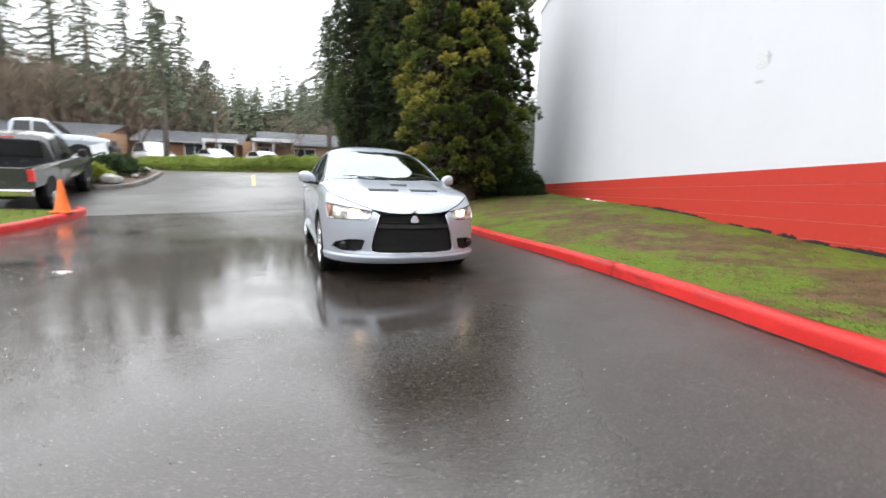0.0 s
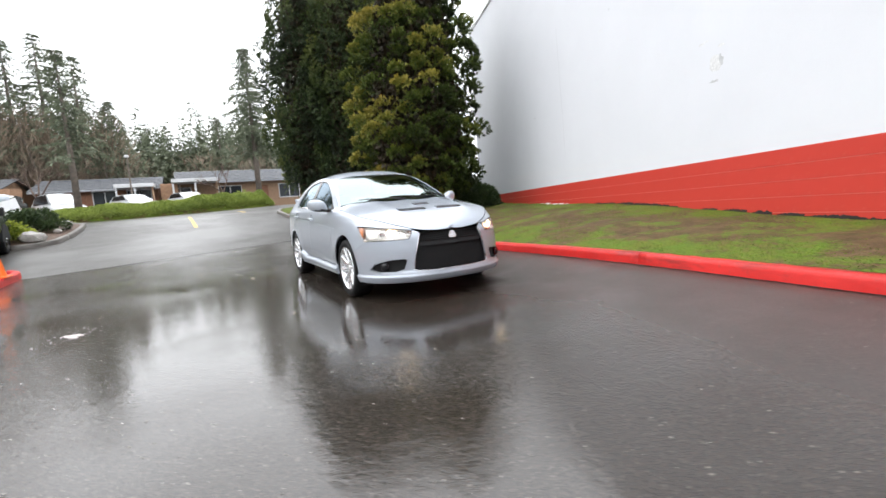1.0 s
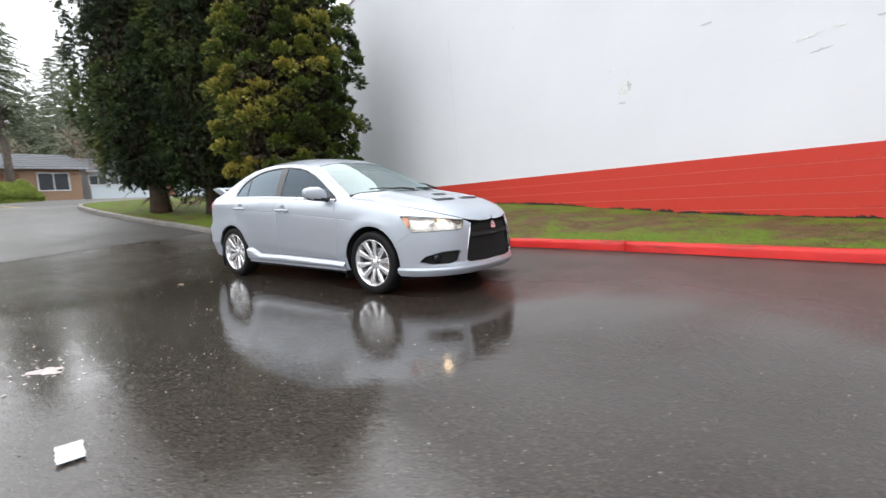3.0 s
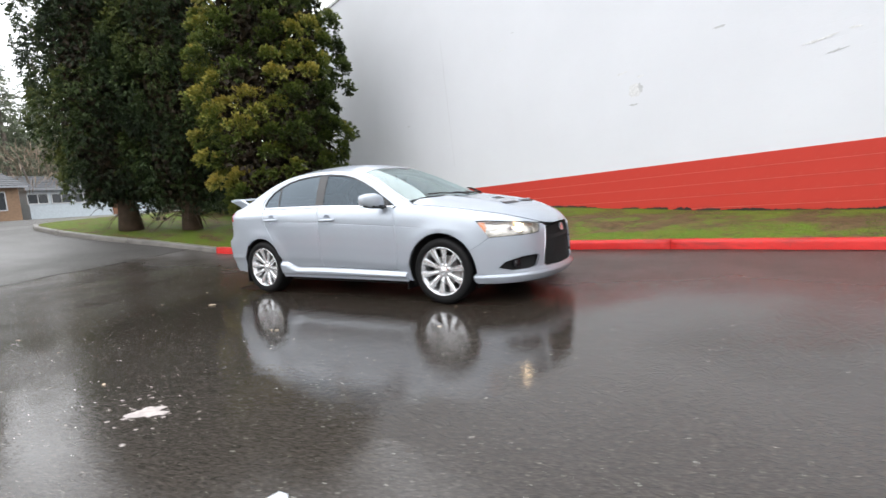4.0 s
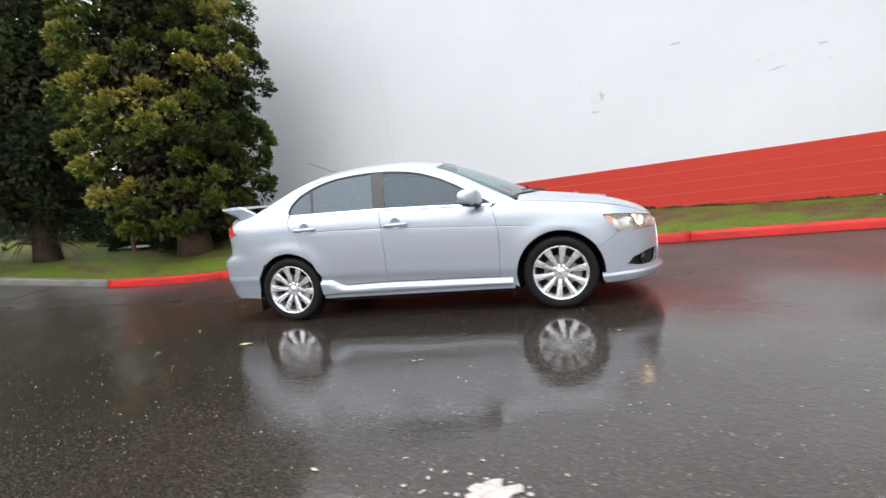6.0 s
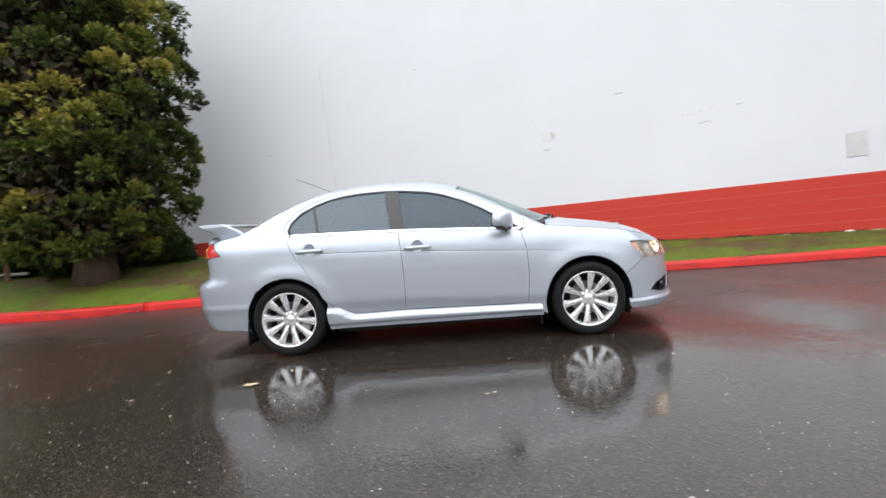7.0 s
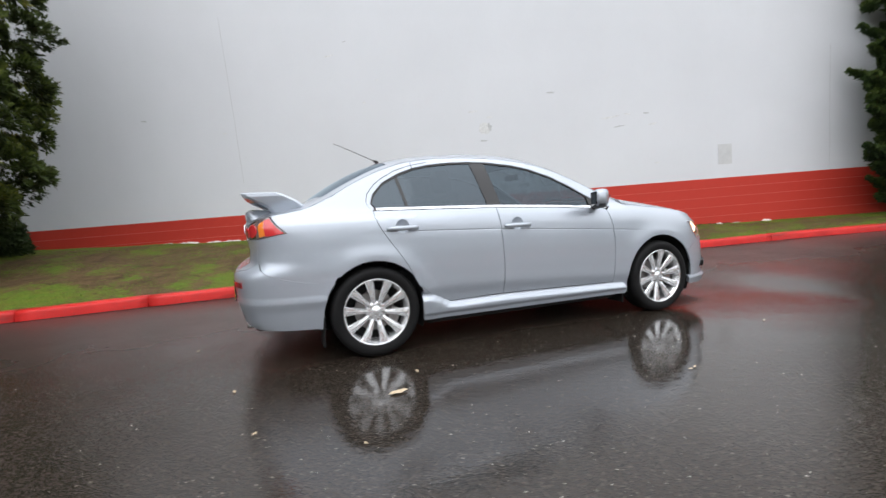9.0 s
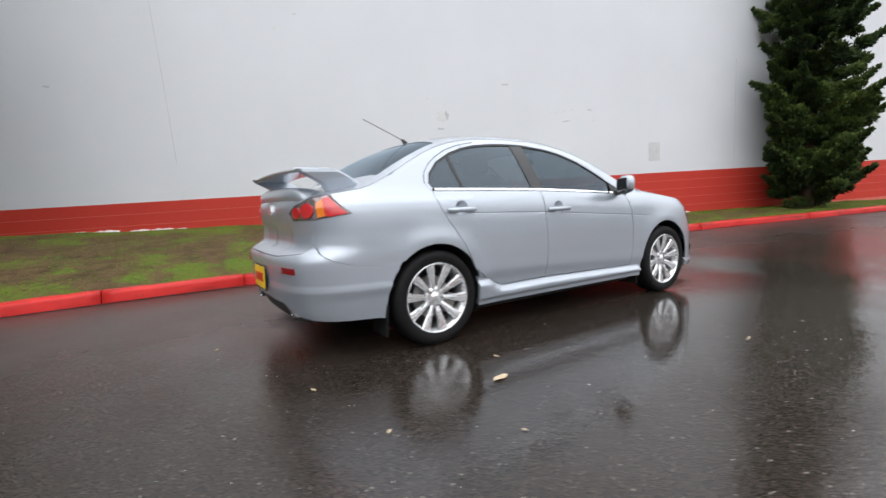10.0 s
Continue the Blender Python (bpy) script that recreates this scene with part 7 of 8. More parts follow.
def hoop(x, hw, z0, z1, tuck=0.06, crown_=0.05):
    """A rounded body cross section at x."""
    return [(x, -hw + tuck, z0), (x, -hw, z0 + 0.18 * (z1 - z0)), (x, -hw, z0 + 0.62 * (z1 - z0)), (x, -hw + tuck * 0.7, z1 - 0.06), (x, -hw + 0.16, z1), (x, 0, z1 + crown_ * 0.3),
            (x, hw - 0.16, z1), (x, hw - tuck * 0.7, z1 - 0.06), (x, hw, z0 + 0.62 * (z1 - z0)), (x, hw, z0 + 0.18 * (z1 - z0)), (x, hw - tuck, z0)]


def simple_wheel(parent, x, y, r, w, rim_mat):
    wob = new("wheel")
    wob.parent = parent
    wob.matrix_local = pose(x, y, r)
    bm = nb()
    seg = 32
    prof = [(-w / 2, r * 0.66), (-w / 2 - 0.005, r * 0.85), (-w / 2 + 0.02, r * 0.985), (-w / 2 + 0.05, r), (w / 2 - 0.05, r), (w / 2 - 0.02, r * 0.985), (w / 2 + 0.005, r * 0.85), (w / 2, r * 0.66)]
    rings = [[bm.verts.new((q * math.cos(6.28319 * k / seg), yy, q * math.sin(6.28319 * k / seg))) for k in range(seg)] for yy, q in prof]
    for r0, r1 in zip(rings, rings[1:] + rings[:1]):
        for k in range(seg):
            bm.faces.new((r0[k], r0[(k + 1) % seg], r1[(k + 1) % seg], r1[k]))
    bmesh.ops.recalc_face_normals(bm, faces=bm.faces[:])
    part("tyre", bm, RUBBER, wob, smooth=True)
    s = 1 if y > 0 else -1
    bm = nb()
    for k in range(6):
        box(bm, 0.03, r * 0.66, -0.03, 0.03, -r * 0.09, r * 0.09, 0.008, 1, m=pose(0, s * (w / 2 - 0.03), 0, 0, 60 * k, 0))
    bmesh.ops.create_cone(bm, cap_ends=True, segments=20, radius1=r * 0.24, radius2=r * 0.2, depth=0.06, matrix=pose(0, s * (w / 2 - 0.015), 0, -90 * s))
    bmesh.ops.create_cone(bm, cap_ends=True, segments=28, radius1=r * 0.66, radius2=r * 0.66, depth=0.02, matrix=pose(0, 0, 0, 90))
    part("rim", bm, rim_mat, wob)
    return wob


def pickup(name, label, paint, at, lift=0.0, r=0.38, rims=None, bed_open=True):
    """A crew-cab pickup, nose to +x, rear axle at -1.6, front axle at 1.6."""
    root = thing(name, label, "pickup truck", at=at)
    L = lift
    hw = 0.97
    bm = nb()
    loft(bm, [hoop(x, w, 0.55 + L, z) for x, w, z in ((0.85, hw, 1.13 + L), (1.05, hw, 1.15 + L), (1.9, hw, 1.12 + L), (2.45, hw - 0.04, 1.05 + L), (2.62, hw - 0.12, 0.98 + L), (2.68, hw - 0.2, 0.90 + L))])
    body = part("front_body", bm, paint, root, smooth=False)
    bm = nb()
    loft(bm, [hoop(x, hw, 0.52 + L, 1.13 + L) for x in (-0.85, -0.4, 0.4, 0.86)])
    part("cab_body", bm, paint, root)
    bm = nb()
    loft(bm, [[(x, y, z) for y, z in ((-hw + 0.08, 1.10 + L), (-w, zt - 0.08), (-w + 0.12, zt), (0, zt + 0.02), (w - 0.12, zt), (w, zt - 0.08), (hw - 0.08, 1.10 + L))] for x, w, zt in ((-0.86, 0.74, 1.62 + L), (-0.75, 0.74, 1.74 + L), (-0.2, 0.75, 1.80 + L), (0.25, 0.74, 1.78 + L), (0.45, 0.74, 1.70 + L), (0.98, 0.78, 1.20 + L))], True)
    part("cab_roof", bm, paint, root)
    # glass, a little proud of the cab's skin
    for s in (-1, 1):
        for pts in (((-0.74, 1.16), (-0.10, 1.16), (-0.12, 1.66), (-0.66, 1.64)), ((-0.02, 1.16), (0.78, 1.16), (0.40, 1.62), (-0.02, 1.66))):
            bm = nb()
            q = [(x, s * (hw - 0.075 - (z - 1.10) / 0.62 * 0.17 + 0.012), z + L) for x, z in pts]
            slab(bm, q if s < 0 else q[::-1], 0.012)
            part("side_window", bm, GLOSS_BLACK, root, "dark side window")
    bm = nb()
    slab(bm, [(1.00, -0.72, 1.20 + L), (1.00, 0.72, 1.20 + L), (0.50, 0.66, 1.69 + L), (0.50, -0.66, 1.69 + L)], 0.012)
    part("windscreen", bm, GLOSS_BLACK, root, "dark windscreen")
    bm = nb()
    slab(bm, [(-0.875, 0.66, 1.20 + L), (-0.875, -0.66, 1.20 + L), (-0.875, -0.62, 1.60 + L), (-0.875, 0.62, 1.60 + L)], 0.012)
    part("rear_window", bm, GLOSS_BLACK, root, "dark rear window")
    bm = nb()
    box(bm, -0.90, -0.87, -0.14, 0.14, 1.66 + L, 1.70 + L, 0.006)
    part("brake_light", bm, RED_LENS, root, "red high brake light")
    # load bed: two sides, floor, tailgate
    for s in (-1, 1):
        bm = nb()
        loft(bm, [[(x, s * (hw - 0.10), 0.60 + L), (x, s * hw, 0.66 + L), (x, s * hw, 1.04 + L), (x, s * (hw - 0.03), 1.12 + L), (x, s * (hw - 0.13), 1.12 + L), (x, s * (hw - 0.13), 0.60 + L)] for x in (-2.66, -2.3, -1.4, -0.90)])
        part("bed_side", bm, paint, root)
        bm = nb()
        box(bm, -2.69, -2.60, (hw - 0.12) * s if s > 0 else -hw - 0.003, hw + 0.003 if s > 0 else -(hw - 0.12), 0.80 + L, 1.07 + L, 0.015)
        part("tail_light", bm, RED_LENS, root, "red tail light")
        bm = nb()
        box(bm, 2.56, 2.70, 0.52 if s > 0 else -0.86, 0.86 if s > 0 else -0.52, 0.78 + L, 0.97 + L, 0.03)
        part("headlight", bm, REFLECTOR, root)
        for ax in (-1.6, 1.6):
            bm = nb()
            n = 14
            a = [bm.verts.new((ax + (r + 0.09) * math.cos(math.pi * i / n), s * (hw + 0.015), r + (r + 0.09) * math.sin(math.pi * i / n))) for i in range(n + 1)]
            bm.faces.new(a)
            g = bmesh.ops.extrude_face_region(bm, geom=bm.faces[:])["geom"]
            bmesh.ops.translate(bm, vec=(0, -s * 0.10, 0), verts=[v for v in g if isinstance(v, bmesh.types.BMVert)])
            bmesh.ops.recalc_face_normals(bm, faces=bm.faces[:])
            part("wheel_arch", bm, LINER, root)
        bm = nb()
        tube(bm, [(0.72, s * 0.93, 1.16 + L), (0.70, s * 1.06, 1.20 + L)], 0.03, 6)
        box(bm, 0.62, 0.74, s * 1.02 if s > 0 else -1.20, s * 1.20 if s > 0 else -1.02, 1.12 + L, 1.34 + L, 0.03)
        part("door_mirror", bm, BLACK_TRIM, root)
    bm = nb()
    box(bm, -2.62, -0.90, -hw + 0.12, hw - 0.12, 0.60 + L, 0.66 + L)
    part("bed_floor", bm, LINER, root)
    bm = nb()
    box(bm, -2.68, -2.62, -hw + 0.13, hw - 0.13, 0.62 + L, 1.10 + L, 0.015)
    box(bm, -2.70, -2.675, -0.10, 0.10, 0.95 + L, 1.02 + L, 0.01)
    part("tailgate", bm, paint, root)
    bm = nb()
    box(bm, -2.86, -2.70, -hw + 0.02, hw - 0.02, 0.48 + L, 0.64 + L, 0.03)
    part("rear_bumper", bm, CHROME, root, "bright rear bumper")
    bm = nb()
    box(bm, 2.62, 2.82, -hw + 0.05, hw - 0.05, 0.50 + L, 0.72 + L, 0.05)
    part("front_bumper", bm, BLACK_TRIM, root)
    bm = nb()
    box(bm, 2.64, 2.71, -0.48, 0.48, 0.74 + L, 1.0 + L, 0.02)
    part("grille", bm, BLACK_TRIM, root)
    bm = nb()
    box(bm, -2.5, 2.5, -0.55, 0.55, 0.36 + L * 0.6, 0.56 + L, 0.03)
    part("chassis", bm, LINER, root)
    for ax in (-1.6, 1.6):
        for s in (-1, 1):
            simple_wheel(root, ax, s * 0.84, r, 0.27, rims or CHROME)
    return root


DARK_GREY = plain("dark_grey_paint", (0.030, 0.032, 0.036), 0.25, var=0.1, relief=0.02, Coat_Weight=1.0)
PALE_SILVER = plain("pale_silver_paint", (0.36, 0.40, 0.44), 0.3, metal=0.3, var=0.08, relief=0.02, Coat_Weight=1.0)
CAR_WHITE = plain("white_car_paint", (0.47, 0.48, 0.49), 0.3, var=0.05, relief=0.02, Coat_Weight=1.0)


def on_slope(x, y, heading, half=1.6):
    c, s = math.cos(radians(heading)), math.sin(radians(heading))
    z0, z1 = road_z(x - c * half, y - s * half), road_z(x + c * half, y + s * half)
    return pose(x, y, (z0 + z1) / 2, 0, 0, heading) @ pose(0, 0, 0, 0, -math.degrees(math.atan2(z1 - z0, 2 * half)), 0)


pickup("pickup_truck", "dark grey crew-cab pickup truck with chrome wheels, parked", DARK_GREY, on_slope(-8.9, -7.62, 184.5), r=0.37)
pickup("pickup_truck", "lifted pale silver pickup truck with big black wheels", PALE_SILVER, on_slope(-19.4, -11.2, 94), lift=0.28, r=0.47, rims=STEEL)


def far_car(x, y, heading, hatch, label):
    root = thing("parked_car", label, "car", group="white cars before the houses", at=pose(x, y, rise(x), 0, 0, heading))
    zt = 1.72 if hatch else 1.45
    bm = nb()
    loft(bm, [hoop(a, w, 0.25, z) for a, w, z in ((-2.3, 0.70, 0.80), (-2.15, 0.82, 0.95), (-1.2, 0.9, 1.0), (0.6, 0.9, 0.98), (1.6, 0.88, 0.86), (2.15, 0.78, 0.72), (2.3, 0.62, 0.60))])
    part("body", bm, CAR_WHITE, root, smooth=True)
    bm = nb()
    back = -2.0 if hatch else -1.35
    loft(bm, [[(a, -0.80, 0.95), (a, -w, z - 0.05), (a, 0, z), (a, w, z - 0.05), (a, 0.80, 0.95)] for a, w, z in ((back - 0.25, 0.7, 1.05), (back + 0.1, 0.62, zt - 0.08), (-0.6, 0.64, zt), (0.1, 0.62, zt - 0.04), (0.95, 0.7, 1.0))])
    part("cabin", bm, CAR_WHITE, root)
    for s in (-1, 1):
        bm = nb()
        q = [(back + 0.1, s * 0.785, 1.02), (0.72, s * 0.785, 1.02), (0.15, s * 0.655, zt - 0.12), (back + 0.25, s * 0.655, zt - 0.14)]
        slab(bm, q if s < 0 else q[::-1], 0.02)
        part("side_window", bm, GLOSS_BLACK, root)
        for ax in (-1.4, 1.4):
            simple_wheel(root, ax, s * 0.8, 0.32, 0.2, STEEL)
    return root


far_car(-31.0, -9.3, 28, True, "white estate car parked before the houses")
far_car(-31.2, -5.4, 30, False, "white saloon car parked before the houses")
far_car(-31.6, -2.1, 24, False, "low white car parked before the houses")

# ---- the low row of houses ----
ROOF = plain("grey_shingle", (0.085, 0.09, 0.098), 0.75, var=0.2, scale=4, fine=30, relief=0.7)
TAN = plain("tan_siding", (0.27, 0.17, 0.105), 0.7, var=0.15, relief=0.4)
BROWN = plain("brown_siding", (0.19, 0.085, 0.045), 0.7, var=0.2, relief=0.4)
TRIM_WHITE = plain("white_trim", (0.60, 0.61, 0.62), 0.5, var=0.05)
FASCIA = plain("grey_fascia", (0.30, 0.31, 0.33), 0.6, var=0.1)
PALE_WALL = plain("pale_blue_siding", (0.52, 0.58, 0.62), 0.6, var=0.08)
PANE_DARK = plain("dark_window_pane", (0.03, 0.035, 0.04), 0.08, var=0.2, relief=0.0)
BRICK_CH = plain("chimney_brick", (0.34, 0.20, 0.12), 0.8, var=0.2, relief=0.5)


def house(x, y, heading, length, depth, eave, ridge, wall_mat, bays, label, porch=None, chimney=None):
    """A low house, its long front facing +x before turning, with roof, windows, doors and fascia."""
    z = rise(x)
    root = thing("house", label, "house", group="row of houses", at=pose(x, y, z, 0, 0, heading))
    h = length / 2
    bm = nb()
    box(bm, -depth, 0, -h, h, -0.4, eave)
    for s in (-1, 1):
        slab(bm, [(-depth, s * h, eave), (0, s * h, eave), (-depth / 2, s * h, ridge - 0.1)][:: s], 0.01)
    wall_ = part("house_wall", bm, wall_mat, root)
    for sgn in (0, 1):
        n = 7
        for i in range(n):
            a, b = i / n, (i + 1) / n
            x0, x1 = (0.55 - a * (depth / 2 + 0.55), 0.55 - b * (depth / 2 + 0.55))
            za, zb = eave - 0.12 + a * (ridge - eave + 0.12), eave - 0.12 + b * (ridge - eave + 0.12)
            if sgn:
                x0, x1 = -depth - x0, -depth - x1
            bm = nb()
            slab(bm, [(x0, -h - 0.4, za + 0.06), (x0, h + 0.4, za + 0.06), (x1, h + 0.4, zb + 0.03), (x1, -h - 0.4, zb + 0.03)][:: (1 if not sgn else -1)], 0.05)
            part("roof_course", bm, ROOF, root, "grey shingle roof")
    bm = nb()
    box(bm, 0.50, 0.56, -h - 0.4, h + 0.4, eave - 0.20, eave - 0.05, 0.01)
    part("fascia", bm, FASCIA, root, "grey fascia board")
    for yy, w, z0, z1, kind in bays:
        if kind == "door":
            bm = nb()
            box(bm, 0.0, 0.05, yy - w / 2, yy + w / 2, 0.0, 2.05, 0.01)
            part("door", bm, BROWN, root)
            continue
        win = new("window")
        win.parent = root
        bm = nb()
        for a, b, c, d in ((yy - w / 2 - 0.06, yy + w / 2 + 0.06, z1, z1 + 0.07), (yy - w / 2 - 0.06, yy + w / 2 + 0.06, z0 - 0.07, z0), (yy - w / 2 - 0.06, yy - w / 2, z0, z1), (yy + w / 2, yy + w / 2 + 0.06, z0, z1), (yy - 0.025, yy + 0.025, z0, z1)):
            box(bm, 0.004, 0.07, a, b, c, d)
        part("frame", bm, TRIM_WHITE, win)
        bm = nb()
        box(bm, 0.004, 0.02, yy - w / 2, yy + w / 2, z0, z1)
        part("pane", bm, PANE_DARK, win)
    if porch:
        y0, y1 = porch
        bm = nb()
        box(bm, 0.3, 2.6, y0, y1, eave - 0.15, eave + 0.12, 0.02)
        part("porch_roof", bm, TRIM_WHITE, root, "flat white porch roof")
        for yy in np.linspace(y0 + 0.12, y1 - 0.12, max(3, int((y1 - y0) / 1.3))):
            bm = nb()
            box(bm, 2.40, 2.52, float(yy) - 0.06, float(yy) + 0.06, 0, eave - 0.15, 0.01)
            part("porch_post", bm, TRIM_WHITE if yy < y1 - 0.5 else TAN, root)
        bm = nb()
        box(bm, 2.42, 2.50, y0, y1, 0.0, 0.85, 0.01)
        part("porch_rail", bm, TAN, root)
    if chimney is not None:
        bm = nb()
        box(bm, -1.2, 0.9, chimney - 0.62, chimney + 0.62, 0, eave + 0.12, 0.02)
        part("end_wall", bm, BRICK_CH, root, "tan end wall beside the house")
    return root


W = lambda *a: a
house(-37.5, -20.2, -4, 12.4, 8, 2.4, 3.5, TAN, [W(-4, 1.6, 0.9, 2.1, "w"), W(0, 1.0, 0, 2, "door"), W(4, 1.6, 0.9, 2.1, "w")], "low tan house with a grey shingle roof", chimney=6.85)
house(-38.5, -8.1, 0, 7.8, 8, 2.35, 3.35, BROWN, [W(-3, 1.4, 0.9, 2.1, "w"), W(-1.4, 1.0, 0, 2, "door"), W(0.3, 1.5, 0.9, 2.1, "w"), W(2.6, 1.6, 0.9, 2.1, "w")], "long low brown house with a grey shingle roof", porch=(1.2, 3.8), chimney=4.75)
house(-39.0, 2.8, 1, 10.6, 8, 2.6, 3.75, TAN, [W(-5.4, 1.6, 0.9, 2.1, "w"), W(-1.5, 1.8, 0.9, 2.1, "w"), W(1.2, 1.0, 0, 2, "door"), W(3.6, 1.8, 0.9, 2.1, "w")], "long low house with a white porch", porch=(-6.0, -2.6))
house(-43.0, 14.6, 6, 10, 8, 2.5, 3.7, PALE_WALL, [W(-4.4, 1.3, 1.3, 2.0, "w"), W(-2.8, 1.3, 1.3, 2.0, "w"), W(-1.2, 1.3, 1.3, 2.0, "w"), W(1.5, 1.0, 0, 2, "door")], "low pale blue house with a row of windows")

# a lamp on a pole before the houses
lamp = thing("street_lamp", "slim grey lamp post before the houses", "street lamp", at=pose(-33.5, -5.6, rise(-33.5)))
bm = nb()
tube(bm, [(0, 0, 0), (0, 0, 4.2)], [0.06, 0.045], 8)
part("pole", bm, GREY_BARK, lamp)
bm = nb()
box(bm, -0.12, 0.30, -0.14, 0.14, 4.18, 4.32, 0.04)
part("head", bm, TRIM_WHITE, lamp)


# ---- firs and bare woods ----
def fir_parts(rng, height, bare, spread, levels=30, per=9, droop=0.35, bulk=1.0):
    """Needle sprays of one fir, standing at the origin, hung in layers along drooping branches."""
    P, D = [], []
    for i in range(levels):
        t = i / levels
        h = bare + (height - bare) * t
        L = spread * (1 - t) ** 0.8 * rng.uniform(0.7, 1.1) + 0.22
        for k in range(per):
            a = rng.uniform(0, 6.283)
            l = L * rng.uniform(0.45, 1.15)
            d = np.array([math.cos(a), math.sin(a), 0])
            for s in np.linspace(0.12, 1.0, max(4, int(l / 0.16))):
                P.append(np.array([0, 0, h]) + d * l * s - np.array([0, 0, droop * l * s * s - 0.12 * l * s]))
                D.append(d * 0.7)
    P, D = np.repeat(np.array(P), 4, 0), np.repeat(np.array(D), 4, 0)
    n = len(P)
    P = P + rng.normal(size=(n, 3)) * np.array([0.05, 0.05, 0.03])
    D = D + rng.normal(size=(n, 3)) * np.array([0.45, 0.45, 0.2]) + np.array([0, 0, -0.25])
    return leaves(rng, P, D, rng.uniform(0.18, 0.36, n) * bulk, rng.uniform(0.022, 0.042, n) * bulk)


def fir(x, y, height, bare, spread, seed, label, levels=30, per=9, bulk=1.0):
    rng = np.random.default_rng(seed)
    root = thing("fir_tree", label, "tree", group="tall firs before the woods", at=pose(x, y, rise(x) - 0.05))
    bm = nb()
    tube(bm, [(0, 0, -0.2), (0.05, 0.03, height * 0.5), (0, 0, height * 0.99)], [height * 0.016 + 0.05, height * 0.010 + 0.03, 0.02], 9)
    part("trunk", bm, GREY_BARK, root, smooth=True)
    v = fir_parts(rng, height, bare, spread, levels, per, bulk=bulk)
    arrays("crown", v, quads(len(v) // 4), HAZY_FIR_LEAF, root)
    return root


fir(-33.4, 2.95, 12.6, 4.2, 2.6, 51, "slim fir with a bare lower trunk beside the bank", 34, 11)
fir(-26.2, -7.6, 9.4, 3.4, 1.5, 52, "slim ragged fir with a bare trunk behind the bank", 28, 6)
for k, (x, y, h, s) in enumerate(((-46, -14.3, 15.6, 3.4), (-47, -12.3, 16.6, 3.3), (-46, -9.7, 14.6, 3.0), (-46.5, -7.6, 10.8, 2.4), (-45, -17.0, 18, 3.6), (-48, -20.5, 21, 4.0), (-46, -23.5, 20, 4.0), (-47, -27, 22, 4.0), (-50, 11.0, 14.5, 3.4), (-51, 14.0, 13, 3.2), (-62, 2.5, 12, 3.0), (-58, 12, 15, 3.2), (-56, 16, 17, 3.4), (-60, 21, 19, 3.6))):
    fir(x, y, h, h * 0.3, s, 60 + k, "tall dark green fir behind the houses", 32, 8, 1.1)


def far_fir(rng, height):
    """A coarser fir for the far belt: whorls of drooping sprays under a pointed leader."""
    P, D, Z = [], [], []
    for i in range(22):
        t = i / 22
        h = 0.5 + (height - 0.5) * t
        for k in range(6):
            a = rng.uniform(0, 6.283)
            l = (2.5 * (1 - t) ** 0.9 + 0.12) * rng.uniform(0.6, 1.1)
            d = np.array([math.cos(a), math.sin(a), 0])
            for s in np.linspace(0.2, 1.0, 4):
                P.append(np.array([0, 0, h]) + d * l * s - np.array([0, 0, 0.32 * l * s * s]))
                D.append(d * 0.9 + np.array([0, 0, -0.35]))
                Z.append(1.15 - 0.75 * t)
    P, D, Z = np.array(P), np.array(D), np.array(Z)
    n = len(P)
    P = P + rng.normal(size=(n, 3)) * 0.10
    D = D + rng.normal(size=(n, 3)) * 0.35
    out = leaves(rng, P, D, rng.uniform(0.5, 0.95, n) * Z, rng.uniform(0.08, 0.17, n) * Z)
    # dense inner boughs
    m = 130
    t = rng.uniform(0.0, 0.9, m)
    a = rng.uniform(0, 6.283, m)
    r = 1.5 * (1 - t) * rng.uniform(0.1, 0.8, m)
    q = np.stack([r * np.cos(a), r * np.sin(a), 0.4 + height * t], 1)
    d = np.stack([np.cos(a), np.sin(a), np.full(m, -0.3)], 1) + rng.normal(size=(m, 3)) * 0.5
    return np.concatenate([out, leaves(rng, q, d, rng.uniform(0.9, 1.5, m) * (1.1 - t), rng.uniform(0.22, 0.42, m) * (1.1 - t))])


